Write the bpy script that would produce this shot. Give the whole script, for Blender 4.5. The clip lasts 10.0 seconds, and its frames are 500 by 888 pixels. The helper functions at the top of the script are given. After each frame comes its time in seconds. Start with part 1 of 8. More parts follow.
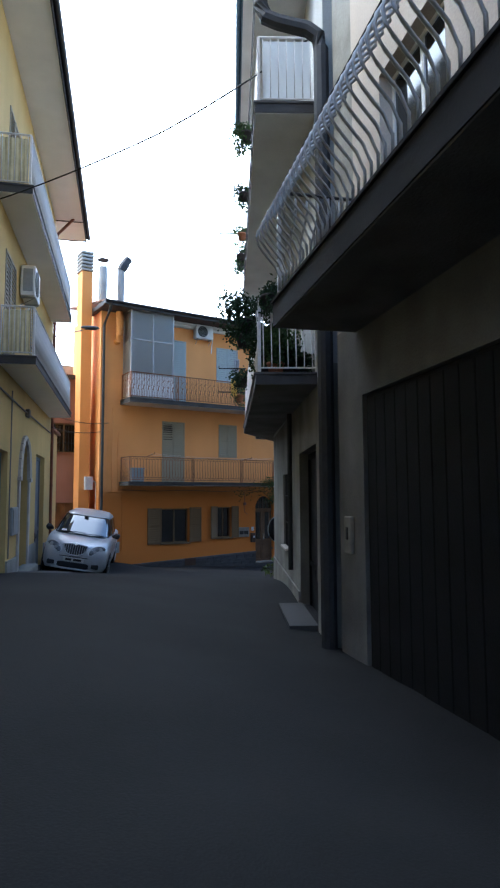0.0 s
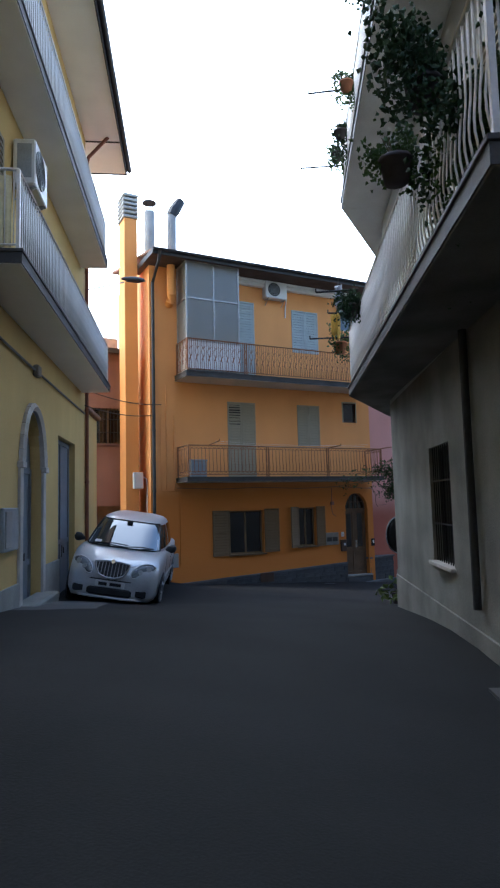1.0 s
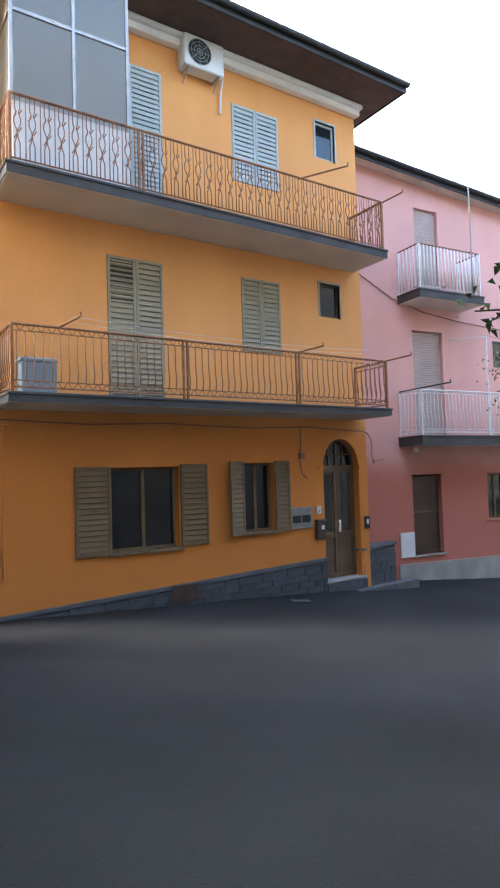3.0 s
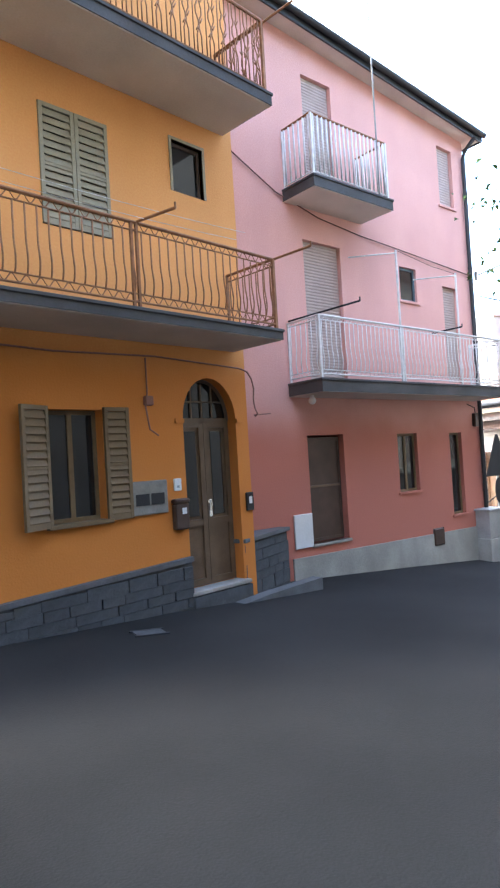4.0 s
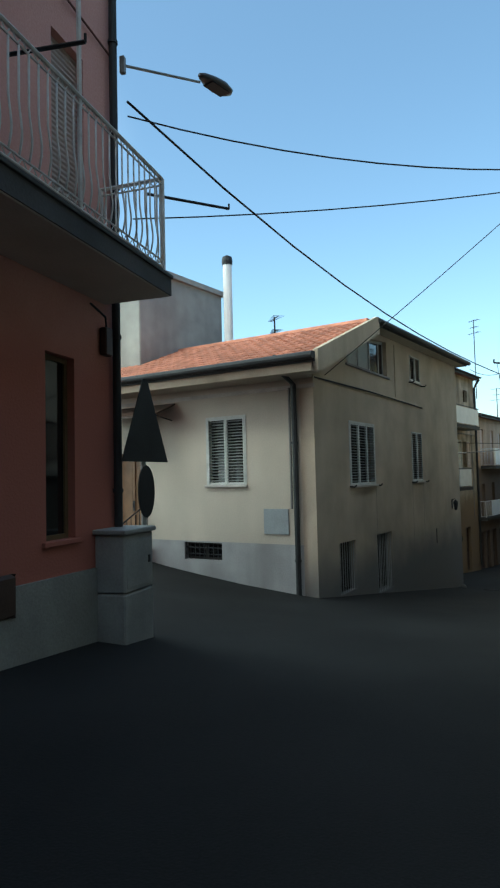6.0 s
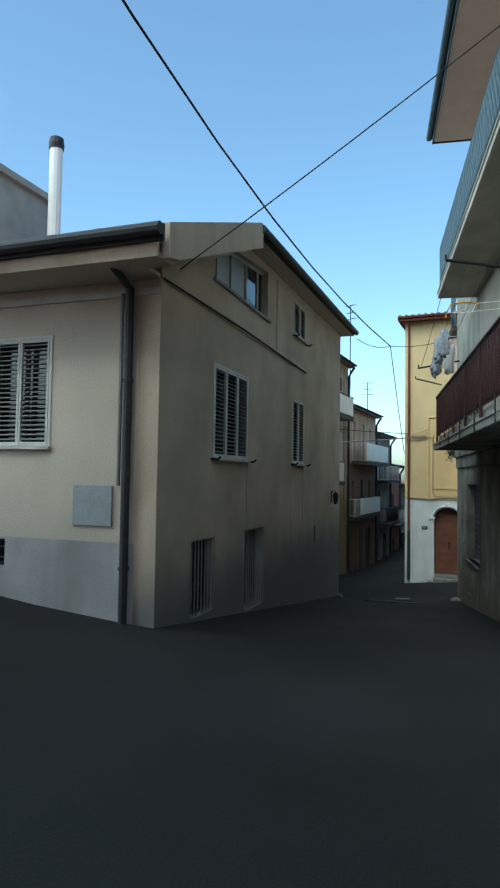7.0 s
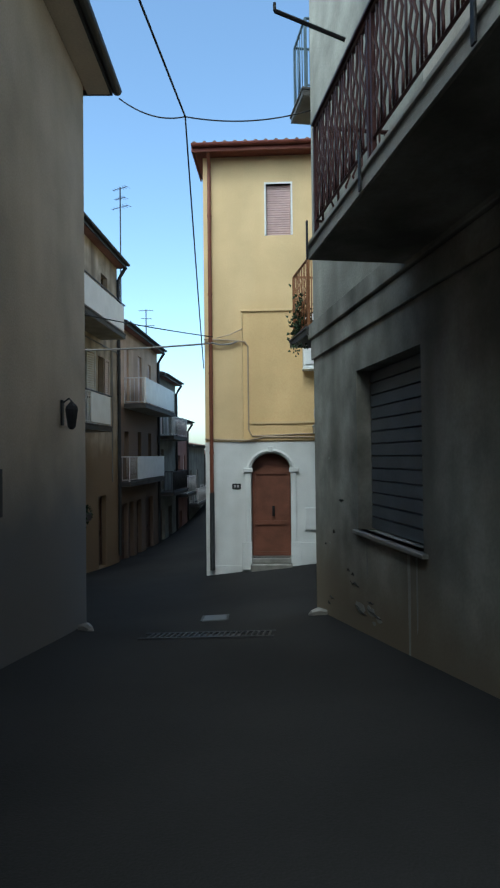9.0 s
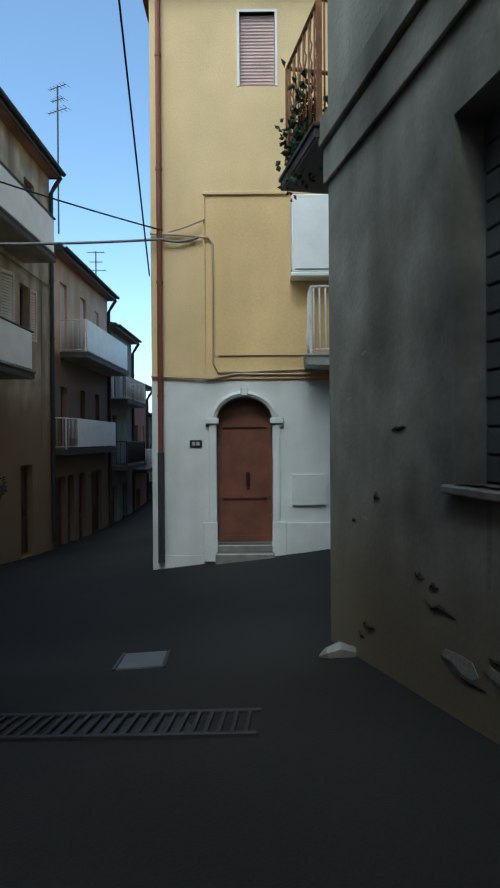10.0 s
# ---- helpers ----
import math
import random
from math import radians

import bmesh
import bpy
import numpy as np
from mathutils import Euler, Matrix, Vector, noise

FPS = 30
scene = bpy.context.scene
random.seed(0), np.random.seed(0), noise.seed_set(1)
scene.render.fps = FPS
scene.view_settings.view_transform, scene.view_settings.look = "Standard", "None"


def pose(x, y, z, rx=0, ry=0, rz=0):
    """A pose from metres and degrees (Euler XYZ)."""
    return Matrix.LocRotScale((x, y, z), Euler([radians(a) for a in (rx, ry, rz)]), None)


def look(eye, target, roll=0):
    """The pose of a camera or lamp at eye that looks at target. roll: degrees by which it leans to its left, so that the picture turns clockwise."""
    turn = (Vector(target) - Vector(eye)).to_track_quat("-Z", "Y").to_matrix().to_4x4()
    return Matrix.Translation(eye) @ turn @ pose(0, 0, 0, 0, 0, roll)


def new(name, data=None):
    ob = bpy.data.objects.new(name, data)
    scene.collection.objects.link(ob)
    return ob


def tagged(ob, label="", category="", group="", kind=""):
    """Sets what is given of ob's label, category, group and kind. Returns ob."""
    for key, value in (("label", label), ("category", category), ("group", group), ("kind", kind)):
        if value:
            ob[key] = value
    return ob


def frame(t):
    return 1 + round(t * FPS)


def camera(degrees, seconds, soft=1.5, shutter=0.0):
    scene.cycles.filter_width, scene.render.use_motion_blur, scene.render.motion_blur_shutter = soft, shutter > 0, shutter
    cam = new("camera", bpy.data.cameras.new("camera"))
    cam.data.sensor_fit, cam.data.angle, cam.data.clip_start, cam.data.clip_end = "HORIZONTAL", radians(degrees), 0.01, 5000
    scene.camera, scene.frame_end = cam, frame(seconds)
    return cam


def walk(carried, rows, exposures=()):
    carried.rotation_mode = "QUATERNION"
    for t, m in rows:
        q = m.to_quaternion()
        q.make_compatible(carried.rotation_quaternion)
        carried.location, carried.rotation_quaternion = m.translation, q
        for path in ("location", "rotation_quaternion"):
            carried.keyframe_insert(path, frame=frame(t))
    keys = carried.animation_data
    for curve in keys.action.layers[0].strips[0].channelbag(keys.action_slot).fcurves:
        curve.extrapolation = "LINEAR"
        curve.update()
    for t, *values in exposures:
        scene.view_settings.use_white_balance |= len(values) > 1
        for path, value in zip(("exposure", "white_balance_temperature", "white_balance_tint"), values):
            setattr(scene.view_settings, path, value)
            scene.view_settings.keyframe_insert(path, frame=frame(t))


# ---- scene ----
cam = camera(43.65, 10.0, soft=2.2)
PATH = [
    (0, (-8.463, -23.044, 2.642), (-7.395, -21.361, 2.812), -0.25),
    (0.5, (-7.392, -20.450, 2.472), (-6.435, -18.704, 2.656), -1.03),
    (1, (-6.436, -18.108, 2.430), (-5.535, -16.332, 2.619), -1.43),
    (1.5, (-5.409, -15.805, 2.337), (-4.475, -14.044, 2.503), -2.49),
    (2, (-4.339, -13.481, 2.209), (-3.360, -11.744, 2.366), -2.25),
    (2.1, (-4.122, -13.049, 2.214), (-3.139, -11.313, 2.354), -1.90),
    (3.3, (-0.871, -8.670, 1.934), (0.306, -7.055, 2.014), -2.35),
    (3.5, (-0.331, -7.987, 1.846), (0.915, -6.424, 1.926), -3.02),
    (4, (1.222, -6.432, 1.559), (2.635, -5.017, 1.606), -3.41),
    (4.5, (2.672, -5.248, 1.356), (4.250, -4.021, 1.400), -3.48),
    (5, (4.586, -4.173, 1.098), (6.335, -3.206, 1.159), -2.80),
    (5.5, (6.726, -3.340, 0.843), (8.604, -2.658, 0.921), -1.84),
    (6, (8.556, -2.993, 0.641), (10.508, -2.572, 0.750), -1.38),
    (6.2, (9.462, -2.869, 0.578), (11.434, -2.550, 0.683), -1.00),
    (7.3, (14.640, -2.737, -0.049), (16.632, -2.872, 0.061), 0.80),
    (7.5, (15.701, -2.906, -0.171), (17.685, -3.129, -0.059), 0.40),
    (8, (18.144, -3.352, -0.448), (20.100, -3.761, -0.362), 0.25),
    (8.5, (20.469, -3.969, -0.691), (22.383, -4.544, -0.611), -0.39),
    (9, (22.515, -4.652, -0.950), (24.391, -5.343, -0.913), -0.65),
    (9.5, (24.569, -5.443, -1.303), (26.423, -6.194, -1.309), -0.69),
    (10, (26.472, -6.189, -1.593), (28.313, -6.969, -1.608), -0.39),
]

# exposure follows the phone's automatic metering
EXPOSURES = [(0, 2.5, 5300, 6), (0.5, 2.3, 5300, 6), (1.0, 2.45, 5400, 7), (2.0, 2.65, 5750, 8), (3.3, 3.9, 6100, 8), (4.0, 4.0, 6100, 7), (4.5, 3.8, 6100, 7), (5.0, 2.85, 6200, 7), (5.5, 1.7, 6100, -4),
             (6.2, 1.1, 5750, -14), (7.5, 1.15, 5550, -10), (8.5, 1.23, 5600, -6), (10, 1.08, 5600, -5)]
walk(cam, [(t, look(eye, target, roll)) for t, eye, target, roll in PATH], EXPOSURES)

# ---------------------------------------------------------------- world and sun
SUN_AZ, SUN_EL = 150.0, 52.0
world = bpy.data.worlds.new("sky")
scene.world = world
world.use_nodes = True
wn, wl = world.node_tree.nodes, world.node_tree.links
wn.clear()
w_out, w_bg = wn.new("ShaderNodeOutputWorld"), wn.new("ShaderNodeBackground")
sky = wn.new("ShaderNodeTexSky")
sky.sky_type, sky.sun_disc = "NISHITA", False
sky.sun_elevation, sky.sun_rotation = radians(SUN_EL), radians(90 - SUN_AZ)
sky.air_density, sky.dust_density, sky.ozone_density = 1.0, 2.0, 0.4
# a bank of bright cloud on one side of the sky, thinning out towards the blue
tc = wn.new("ShaderNodeTexCoord")
dotn = wn.new("ShaderNodeVectorMath")
dotn.operation = "DOT_PRODUCT"
dotn.inputs[1].default_value = (math.cos(radians(98)) * 0.95, math.sin(radians(98)) * 0.98, 0.2)
cl_noise = wn.new("ShaderNodeTexNoise")
cl_noise.inputs["Scale"].default_value, cl_noise.inputs["Detail"].default_value = 2.2, 6
cl_add = wn.new("ShaderNodeMath")
cl_add.operation = "MULTIPLY_ADD"
cl_add.inputs[1].default_value = 0.3
cl_ramp = wn.new("ShaderNodeMapRange")
cl_ramp.inputs["From Min"].default_value, cl_ramp.inputs["From Max"].default_value = 0.45, 1.0
cl_ramp.interpolation_type = "SMOOTHSTEP"
cl_mix = wn.new("ShaderNodeMix")
cl_mix.data_type = "RGBA"
cl_mix.inputs["B"].default_value = (11.0, 11.4, 11.9, 1)
wl.new(tc.outputs["Generated"], dotn.inputs[0])
wl.new(tc.outputs["Generated"], cl_noise.inputs["Vector"])
wl.new(cl_noise.outputs["Fac"], cl_add.inputs[0])
wl.new(dotn.outputs["Value"], cl_add.inputs[2])
wl.new(cl_add.outputs[0], cl_ramp.inputs["Value"])
wl.new(cl_ramp.outputs[0], cl_mix.inputs["Factor"])
wl.new(sky.outputs[0], cl_mix.inputs["A"])
wl.new(cl_mix.outputs["Result"], w_bg.inputs["Color"])
w_bg.inputs["Strength"].default_value = 0.125
wl.new(w_bg.outputs[0], w_out.inputs[0])

sun = new("sun", bpy.data.lights.new("sun", "SUN"))
sun.data.energy, sun.data.angle, sun.data.color = 0.45, radians(14), (1.0, 0.95, 0.86)
sun_dir = Vector((math.cos(radians(SUN_AZ)) * math.cos(radians(SUN_EL)), math.sin(radians(SUN_AZ)) * math.cos(radians(SUN_EL)), math.sin(radians(SUN_EL))))
sun.matrix_world = look(sun_dir * 60, (0, 0, 0))


# ---------------------------------------------------------------- materials
def rgb(c):
    return (c[0], c[1], c[2], 1.0)


def surface(name, col, rough=0.8, metal=0.0, spread=0.25, patch=0.6, streak=0.0, streak_col=None, grain=40.0, bump=0.15, piece=0.0, spec=0.3, dado=None):
    """A procedural surface: broad patches, fine grain, optional runs of dirt, per-piece variation and a fine relief."""
    m = bpy.data.materials.new(name)
    m.use_nodes = True
    n, k = m.node_tree.nodes, m.node_tree.links
    b = n["Principled BSDF"]
    b.inputs["Roughness"].default_value, b.inputs["Metallic"].default_value = rough, metal
    b.inputs["Specular IOR Level"].default_value = spec
    t = n.new("ShaderNodeTexCoord")
    big, fine = n.new("ShaderNodeTexNoise"), n.new("ShaderNodeTexNoise")
    big.inputs["Scale"].default_value, big.inputs["Detail"].default_value = patch, 5
    fine.inputs["Scale"].default_value, fine.inputs["Detail"].default_value = grain, 4
    k.new(t.outputs["Object"], big.inputs["Vector"])
    k.new(t.outputs["Object"], fine.inputs["Vector"])
    mix = n.new("ShaderNodeMix")
    mix.data_type = "RGBA"
    mix.inputs["A"].default_value = rgb([v * (1 - spread) for v in col])
    mix.inputs["B"].default_value = rgb([min(1, v * (1 + spread)) for v in col])
    ramp = n.new("ShaderNodeMapRange")
    ramp.inputs["From Min"].default_value, ramp.inputs["From Max"].default_value = 0.3, 0.7
    k.new(big.outputs["Fac"], ramp.inputs["Value"])
    k.new(ramp.outputs[0], mix.inputs["Factor"])
    out = mix.outputs["Result"]
    gm = n.new("ShaderNodeMix")
    gm.data_type, gm.blend_type = "RGBA", "OVERLAY"
    gm.inputs["Factor"].default_value = 0.2
    k.new(out, gm.inputs["A"])
    k.new(fine.outputs["Fac"], gm.inputs["B"])
    out = gm.outputs["Result"]
    if streak:
        mp, st = n.new("ShaderNodeMapping"), n.new("ShaderNodeTexNoise")
        mp.inputs["Scale"].default_value = (0.9, 0.9, 0.14)
        st.inputs["Scale"].default_value, st.inputs["Detail"].default_value = 1.6, 2.5
        st.inputs["Roughness"].default_value = 0.5
        k.new(t.outputs["Object"], mp.inputs["Vector"])
        k.new(mp.outputs[0], st.inputs["Vector"])
        r2 = n.new("ShaderNodeMapRange")
        r2.inputs["From Min"].default_value, r2.inputs["From Max"].default_value = 0.42, 0.74
        r2.inputs["To Max"].default_value = streak
        k.new(st.outputs["Fac"], r2.inputs["Value"])
        sm = n.new("ShaderNodeMix")
        sm.data_type = "RGBA"
        sm.inputs["B"].default_value = rgb(streak_col or [v * 0.35 for v in col])
        k.new(r2.outputs[0], sm.inputs["Factor"])
        k.new(out, sm.inputs["A"])
        out = sm.outputs["Result"]
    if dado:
        # a lower zone of another colour with an uneven upper edge: level, half width of the edge, colour
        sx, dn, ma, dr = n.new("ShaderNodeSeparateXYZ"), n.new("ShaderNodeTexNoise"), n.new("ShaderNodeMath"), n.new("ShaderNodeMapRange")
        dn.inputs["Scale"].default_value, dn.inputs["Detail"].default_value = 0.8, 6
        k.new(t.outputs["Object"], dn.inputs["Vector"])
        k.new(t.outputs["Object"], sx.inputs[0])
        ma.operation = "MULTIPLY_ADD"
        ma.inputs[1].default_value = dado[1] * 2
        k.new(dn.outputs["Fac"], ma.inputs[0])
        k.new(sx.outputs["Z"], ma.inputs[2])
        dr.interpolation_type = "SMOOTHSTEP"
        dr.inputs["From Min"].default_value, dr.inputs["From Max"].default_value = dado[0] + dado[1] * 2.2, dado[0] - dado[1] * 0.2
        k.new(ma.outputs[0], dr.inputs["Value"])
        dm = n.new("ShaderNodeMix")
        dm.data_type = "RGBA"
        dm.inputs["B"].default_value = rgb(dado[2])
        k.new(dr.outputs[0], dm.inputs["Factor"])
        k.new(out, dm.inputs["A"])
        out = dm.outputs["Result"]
    if piece:
        oi, hv = n.new("ShaderNodeObjectInfo"), n.new("ShaderNodeHueSaturation")
        mr = n.new("ShaderNodeMapRange")
        mr.inputs["To Min"].default_value, mr.inputs["To Max"].default_value = 1 - piece, 1 + piece
        k.new(oi.outputs["Random"], mr.inputs["Value"])
        k.new(mr.outputs[0], hv.inputs["Value"])
        k.new(out, hv.inputs["Color"])
        out = hv.outputs["Color"]
    k.new(out, b.inputs["Base Color"])
    if bump:
        bp = n.new("ShaderNodeBump")
        bp.inputs["Strength"].default_value, bp.inputs["Distance"].default_value = bump, 0.02
        k.new(fine.outputs["Fac"], bp.inputs["Height"])
        k.new(bp.outputs[0], b.inputs["Normal"])
    return m


def pane_material(name, col, rough, trans, ior=1.45):
    m = bpy.data.materials.new(name)
    m.use_nodes = True
    b = m.node_tree.nodes["Principled BSDF"]
    b.inputs["Base Color"].default_value = rgb(col)
    b.inputs["Roughness"].default_value, b.inputs["Transmission Weight"].default_value = rough, trans
    b.inputs["IOR"].default_value = ior
    return m


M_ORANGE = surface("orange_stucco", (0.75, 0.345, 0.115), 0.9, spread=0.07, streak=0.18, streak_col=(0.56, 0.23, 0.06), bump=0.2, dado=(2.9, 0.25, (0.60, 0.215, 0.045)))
M_ORANGE_UP = surface("pale_orange_stucco", (0.75, 0.335, 0.10), 0.9, spread=0.07, streak=0.15, streak_col=(0.56, 0.23, 0.06), bump=0.2)
# the deep red lower zone paints in the shade under the balcony
M_PINK = surface("pink_stucco", (0.68, 0.365, 0.312), 0.9, spread=0.08, streak=0.2, streak_col=(0.5, 0.23, 0.2), bump=0.25, dado=(2.1, 0.4, (0.46, 0.17, 0.125)))
M_CREAM = surface("cream_stucco", (0.58, 0.49, 0.37), 0.9, spread=0.1, streak=0.55, streak_col=(0.28, 0.23, 0.16), bump=0.2)
M_CREAM_L = surface("pale_cream_stucco", (0.53, 0.465, 0.385), 0.9, spread=0.12, streak=0.35, streak_col=(0.42, 0.37, 0.30), bump=0.2)
M_DADO = surface("grey_dado_plaster", (0.36, 0.35, 0.35), 0.9, spread=0.16, patch=1.4, streak=0.6, streak_col=(0.16, 0.15, 0.15))
M_YELLOW = surface("yellow_stucco", (0.62, 0.45, 0.18), 0.9, spread=0.1, streak=0.3, streak_col=(0.46, 0.30, 0.10), bump=0.2)
M_YELLOW_Y = surface("ochre_yellow_stucco", (0.62, 0.46, 0.25), 0.9, spread=0.12, patch=0.9, streak=0.35, streak_col=(0.53, 0.37, 0.18), bump=0.2)
M_WHITEWASH = surface("worn_whitewash", (0.66, 0.67, 0.66), 0.9, spread=0.1, patch=1.5, streak=0.5, streak_col=(0.42, 0.42, 0.40))
M_GREYWALL = surface("grey_cement_render", (0.27, 0.262, 0.228), 0.95, spread=0.5, patch=1.3, streak=0.75, streak_col=(0.11, 0.104, 0.086), grain=25, bump=0.2, dado=(-2.25, 0.5, (0.15, 0.122, 0.084)))
M_GREYUP = surface("weathered_grey_upper_render", (0.30, 0.29, 0.25), 0.95, spread=0.3, patch=1.6, streak=0.6, streak_col=(0.19, 0.185, 0.16), grain=25, bump=0.4)
M_KCREAM = surface("faded_cream_upper_render", (0.44, 0.40, 0.34), 0.95, spread=0.2, patch=1.2, streak=0.4, streak_col=(0.30, 0.275, 0.23), bump=0.25)
M_EAVEBROWN = surface("dark_brown_eave_boards", (0.085, 0.06, 0.055), 0.75, spread=0.25, patch=3, bump=0.15)
M_PALESLAB = surface("pale_grey_painted_slab", (0.62, 0.62, 0.60), 0.4, spread=0.12, patch=1.2, streak=0.3, streak_col=(0.40, 0.395, 0.38), spec=0.5)
M_SLATGREY = surface("grey_shutter_slat_paint", (0.20, 0.205, 0.195), 0.6, spread=0.12, patch=5, bump=0.05)
M_GREYLT = surface("pale_grey_render", (0.225, 0.22, 0.195), 0.95, spread=0.32, patch=1.1, streak=0.35, streak_col=(0.12, 0.115, 0.098), bump=0.4)
M_SCREENWALL = surface("dark_unseen_screen_wall", (0.13, 0.125, 0.115), 0.95, spread=0.35, patch=1.5, bump=0.5)
M_BROWNWALL = surface("brown_pink_render", (0.30, 0.165, 0.138), 0.95, spread=0.18, streak=0.4)
M_CONCRETE = surface("concrete", (0.355, 0.35, 0.32), 0.9, spread=0.2, patch=1.4, streak=0.5, streak_col=(0.18, 0.175, 0.155), bump=0.3)
M_SLAB = surface("painted_slab", (0.66, 0.61, 0.55), 0.9, spread=0.1, patch=1.0, streak=0.3, streak_col=(0.42, 0.38, 0.33))
M_SLABEDGE = surface("dark_slab_edge", (0.062, 0.058, 0.056), 0.7, spread=0.25, patch=2.0)
M_ASPHALT = surface("asphalt", (0.0235, 0.023, 0.0225), 0.92, spread=0.26, patch=0.45, grain=70, bump=0.3, spec=0.12)
M_ASPHALT_OLD = surface("worn_pale_asphalt", (0.085, 0.082, 0.08), 0.9, spread=0.2, patch=0.8, grain=90, bump=0.4)
M_SLATE = surface("slate_block", (0.075, 0.079, 0.085), 0.8, spread=0.25, patch=5, grain=30, bump=0.6, piece=0.12)
M_SLATECAP = surface("slate_coping", (0.12, 0.123, 0.127), 0.75, spread=0.2, patch=3)
M_STONE = surface("pale_stone", (0.50, 0.47, 0.43), 0.7, spread=0.15, patch=4)
M_DOORWOOD = surface("brown_door_wood", (0.17, 0.095, 0.05), 0.5, spread=0.25, patch=3, grain=60, bump=0.1)
M_REDWOOD = surface("red_brown_door_wood", (0.15, 0.062, 0.04), 0.5, spread=0.25, patch=3, grain=60, bump=0.15)
M_OLIVE = surface("olive_grey_shutter_paint", (0.31, 0.27, 0.185), 0.6, spread=0.1, patch=4, bump=0.05)
M_BROWNSH = surface("brown_shutter_paint", (0.17, 0.115, 0.06), 0.6, spread=0.15, patch=4, bump=0.05)
M_GREYSH = surface("pale_grey_green_shutter_paint", (0.40, 0.44, 0.42), 0.6, spread=0.1, patch=4, bump=0.05)
M_DOORGREY = surface("blue_grey_painted_door", (0.17, 0.19, 0.22), 0.55, spread=0.12, patch=3, bump=0.05)
M_WHITE = surface("white_paint", (0.78, 0.78, 0.76), 0.5, spread=0.06, patch=3, bump=0.03)
M_BEIGE = surface("beige_roller_slats", (0.62, 0.50, 0.44), 0.6, spread=0.05, patch=3, bump=0.05)
M_GREYROLL = surface("grey_metal_roller", (0.15, 0.165, 0.185), 0.45, 0.4, spread=0.15, patch=2, bump=0.05)
M_IRONBROWN = surface("rust_brown_iron", (0.26, 0.115, 0.05), 0.6, 0.1, spread=0.25, patch=8)
M_IRONRED = surface("dark_red_iron", (0.05, 0.018, 0.017), 0.5, 0.2, spread=0.2, patch=8)
M_IRONBLUE = surface("blue_grey_iron", (0.075, 0.115, 0.145), 0.5, 0.1, spread=0.2, patch=8)
M_IRONWHITE = surface("white_painted_iron", (0.66, 0.63, 0.60), 0.5, spread=0.14, patch=8)
M_IRONGREY = surface("bare_grey_iron", (0.30, 0.31, 0.32), 0.4, 0.6, spread=0.2, patch=8)
M_IRONDARK = surface("dark_iron", (0.03, 0.03, 0.032), 0.5, 0.4, spread=0.2, patch=8)
M_STEEL = surface("galvanised_steel", (0.40, 0.40, 0.39), 0.5, 0.35, spread=0.15, patch=5)
M_GUTTER = surface("dark_gutter_metal", (0.04, 0.041, 0.043), 0.6, 0.0, spread=0.15, patch=5)
M_PIPEBROWN = surface("brown_pipe_metal", (0.17, 0.06, 0.035), 0.5, 0.2, spread=0.15, patch=5)
M_FASCIARED = surface("dark_red_fascia", (0.16, 0.045, 0.03), 0.6, spread=0.2, patch=5)
M_TILE = surface("terracotta_tile", (0.50, 0.215, 0.135), 0.85, spread=0.2, patch=3, grain=50, bump=0.3, piece=0.22)
M_TILEDARK = surface("weathered_roof_tile", (0.20, 0.12, 0.085), 0.9, spread=0.3, patch=3, grain=50, bump=0.3, piece=0.3)
M_GLASS = pane_material("window_glass", (0.016, 0.018, 0.02), 0.06, 0.1, 1.5)
M_FROST_SKY = pane_material("frosted_and_sky_pale_glass", (0.34, 0.35, 0.33), 0.35, 0.55)
M_DARKIN = surface("dark_interior", (0.03, 0.028, 0.026), 0.9, spread=0.3, patch=2)
M_PLASTIC = surface("white_plastic", (0.70, 0.70, 0.69), 0.45, spread=0.05, patch=5, bump=0.02)
M_GREYPLASTIC = surface("grey_plastic", (0.30, 0.32, 0.33), 0.5, spread=0.08, patch=5, bump=0.02)
M_CABINET = surface("grey_cabinet_plastic", (0.35, 0.35, 0.335), 0.6, spread=0.14, patch=3, streak=0.5)
M_CABLE = surface("black_cable", (0.015, 0.015, 0.016), 0.6, spread=0.1)
M_CABLEGREY = surface("grey_cable", (0.22, 0.21, 0.20), 0.7, spread=0.15)
M_LEAF = surface("green_leaf", (0.055, 0.10, 0.03), 0.6, spread=0.45, patch=7, bump=0.05)
M_LEAFDARK = surface("dark_green_leaf", (0.03, 0.06, 0.025), 0.6, spread=0.45, patch=7, bump=0.05)
M_STEM = surface("plant_stem", (0.10, 0.08, 0.045), 0.8, spread=0.2)
M_POT = surface("terracotta_pot", (0.40, 0.17, 0.09), 0.85, spread=0.2, patch=6)
M_POTDARK = surface("dark_plastic_pot", (0.06, 0.05, 0.05), 0.6, spread=0.2, patch=6)
M_CLOTH = surface("pale_laundry_cloth", (0.36, 0.38, 0.43), 0.9, spread=0.35, patch=9, bump=0.1)
M_CLOTHY = surface("yellow_cloth", (0.70, 0.46, 0.10), 0.9, spread=0.15, patch=7, bump=0.1)
M_SHEET = pane_material("translucent_plastic_sheet", (0.72, 0.73, 0.72), 0.5, 0.55)
M_ORANGEPL = surface("orange_plastic", (0.75, 0.33, 0.03), 0.5, spread=0.1)
M_SIGNBACK = surface("dark_sign_back", (0.018, 0.019, 0.021), 0.6, spread=0.2, patch=3)
M_CARPAINT = surface("silver_car_paint", (0.50, 0.505, 0.515), 0.3, 0.28, spread=0.03, patch=2, bump=0.0, spec=0.5)
M_CARGLASS = pane_material("car_glass", (0.03, 0.035, 0.037), 0.02, 0.05, 2.0)
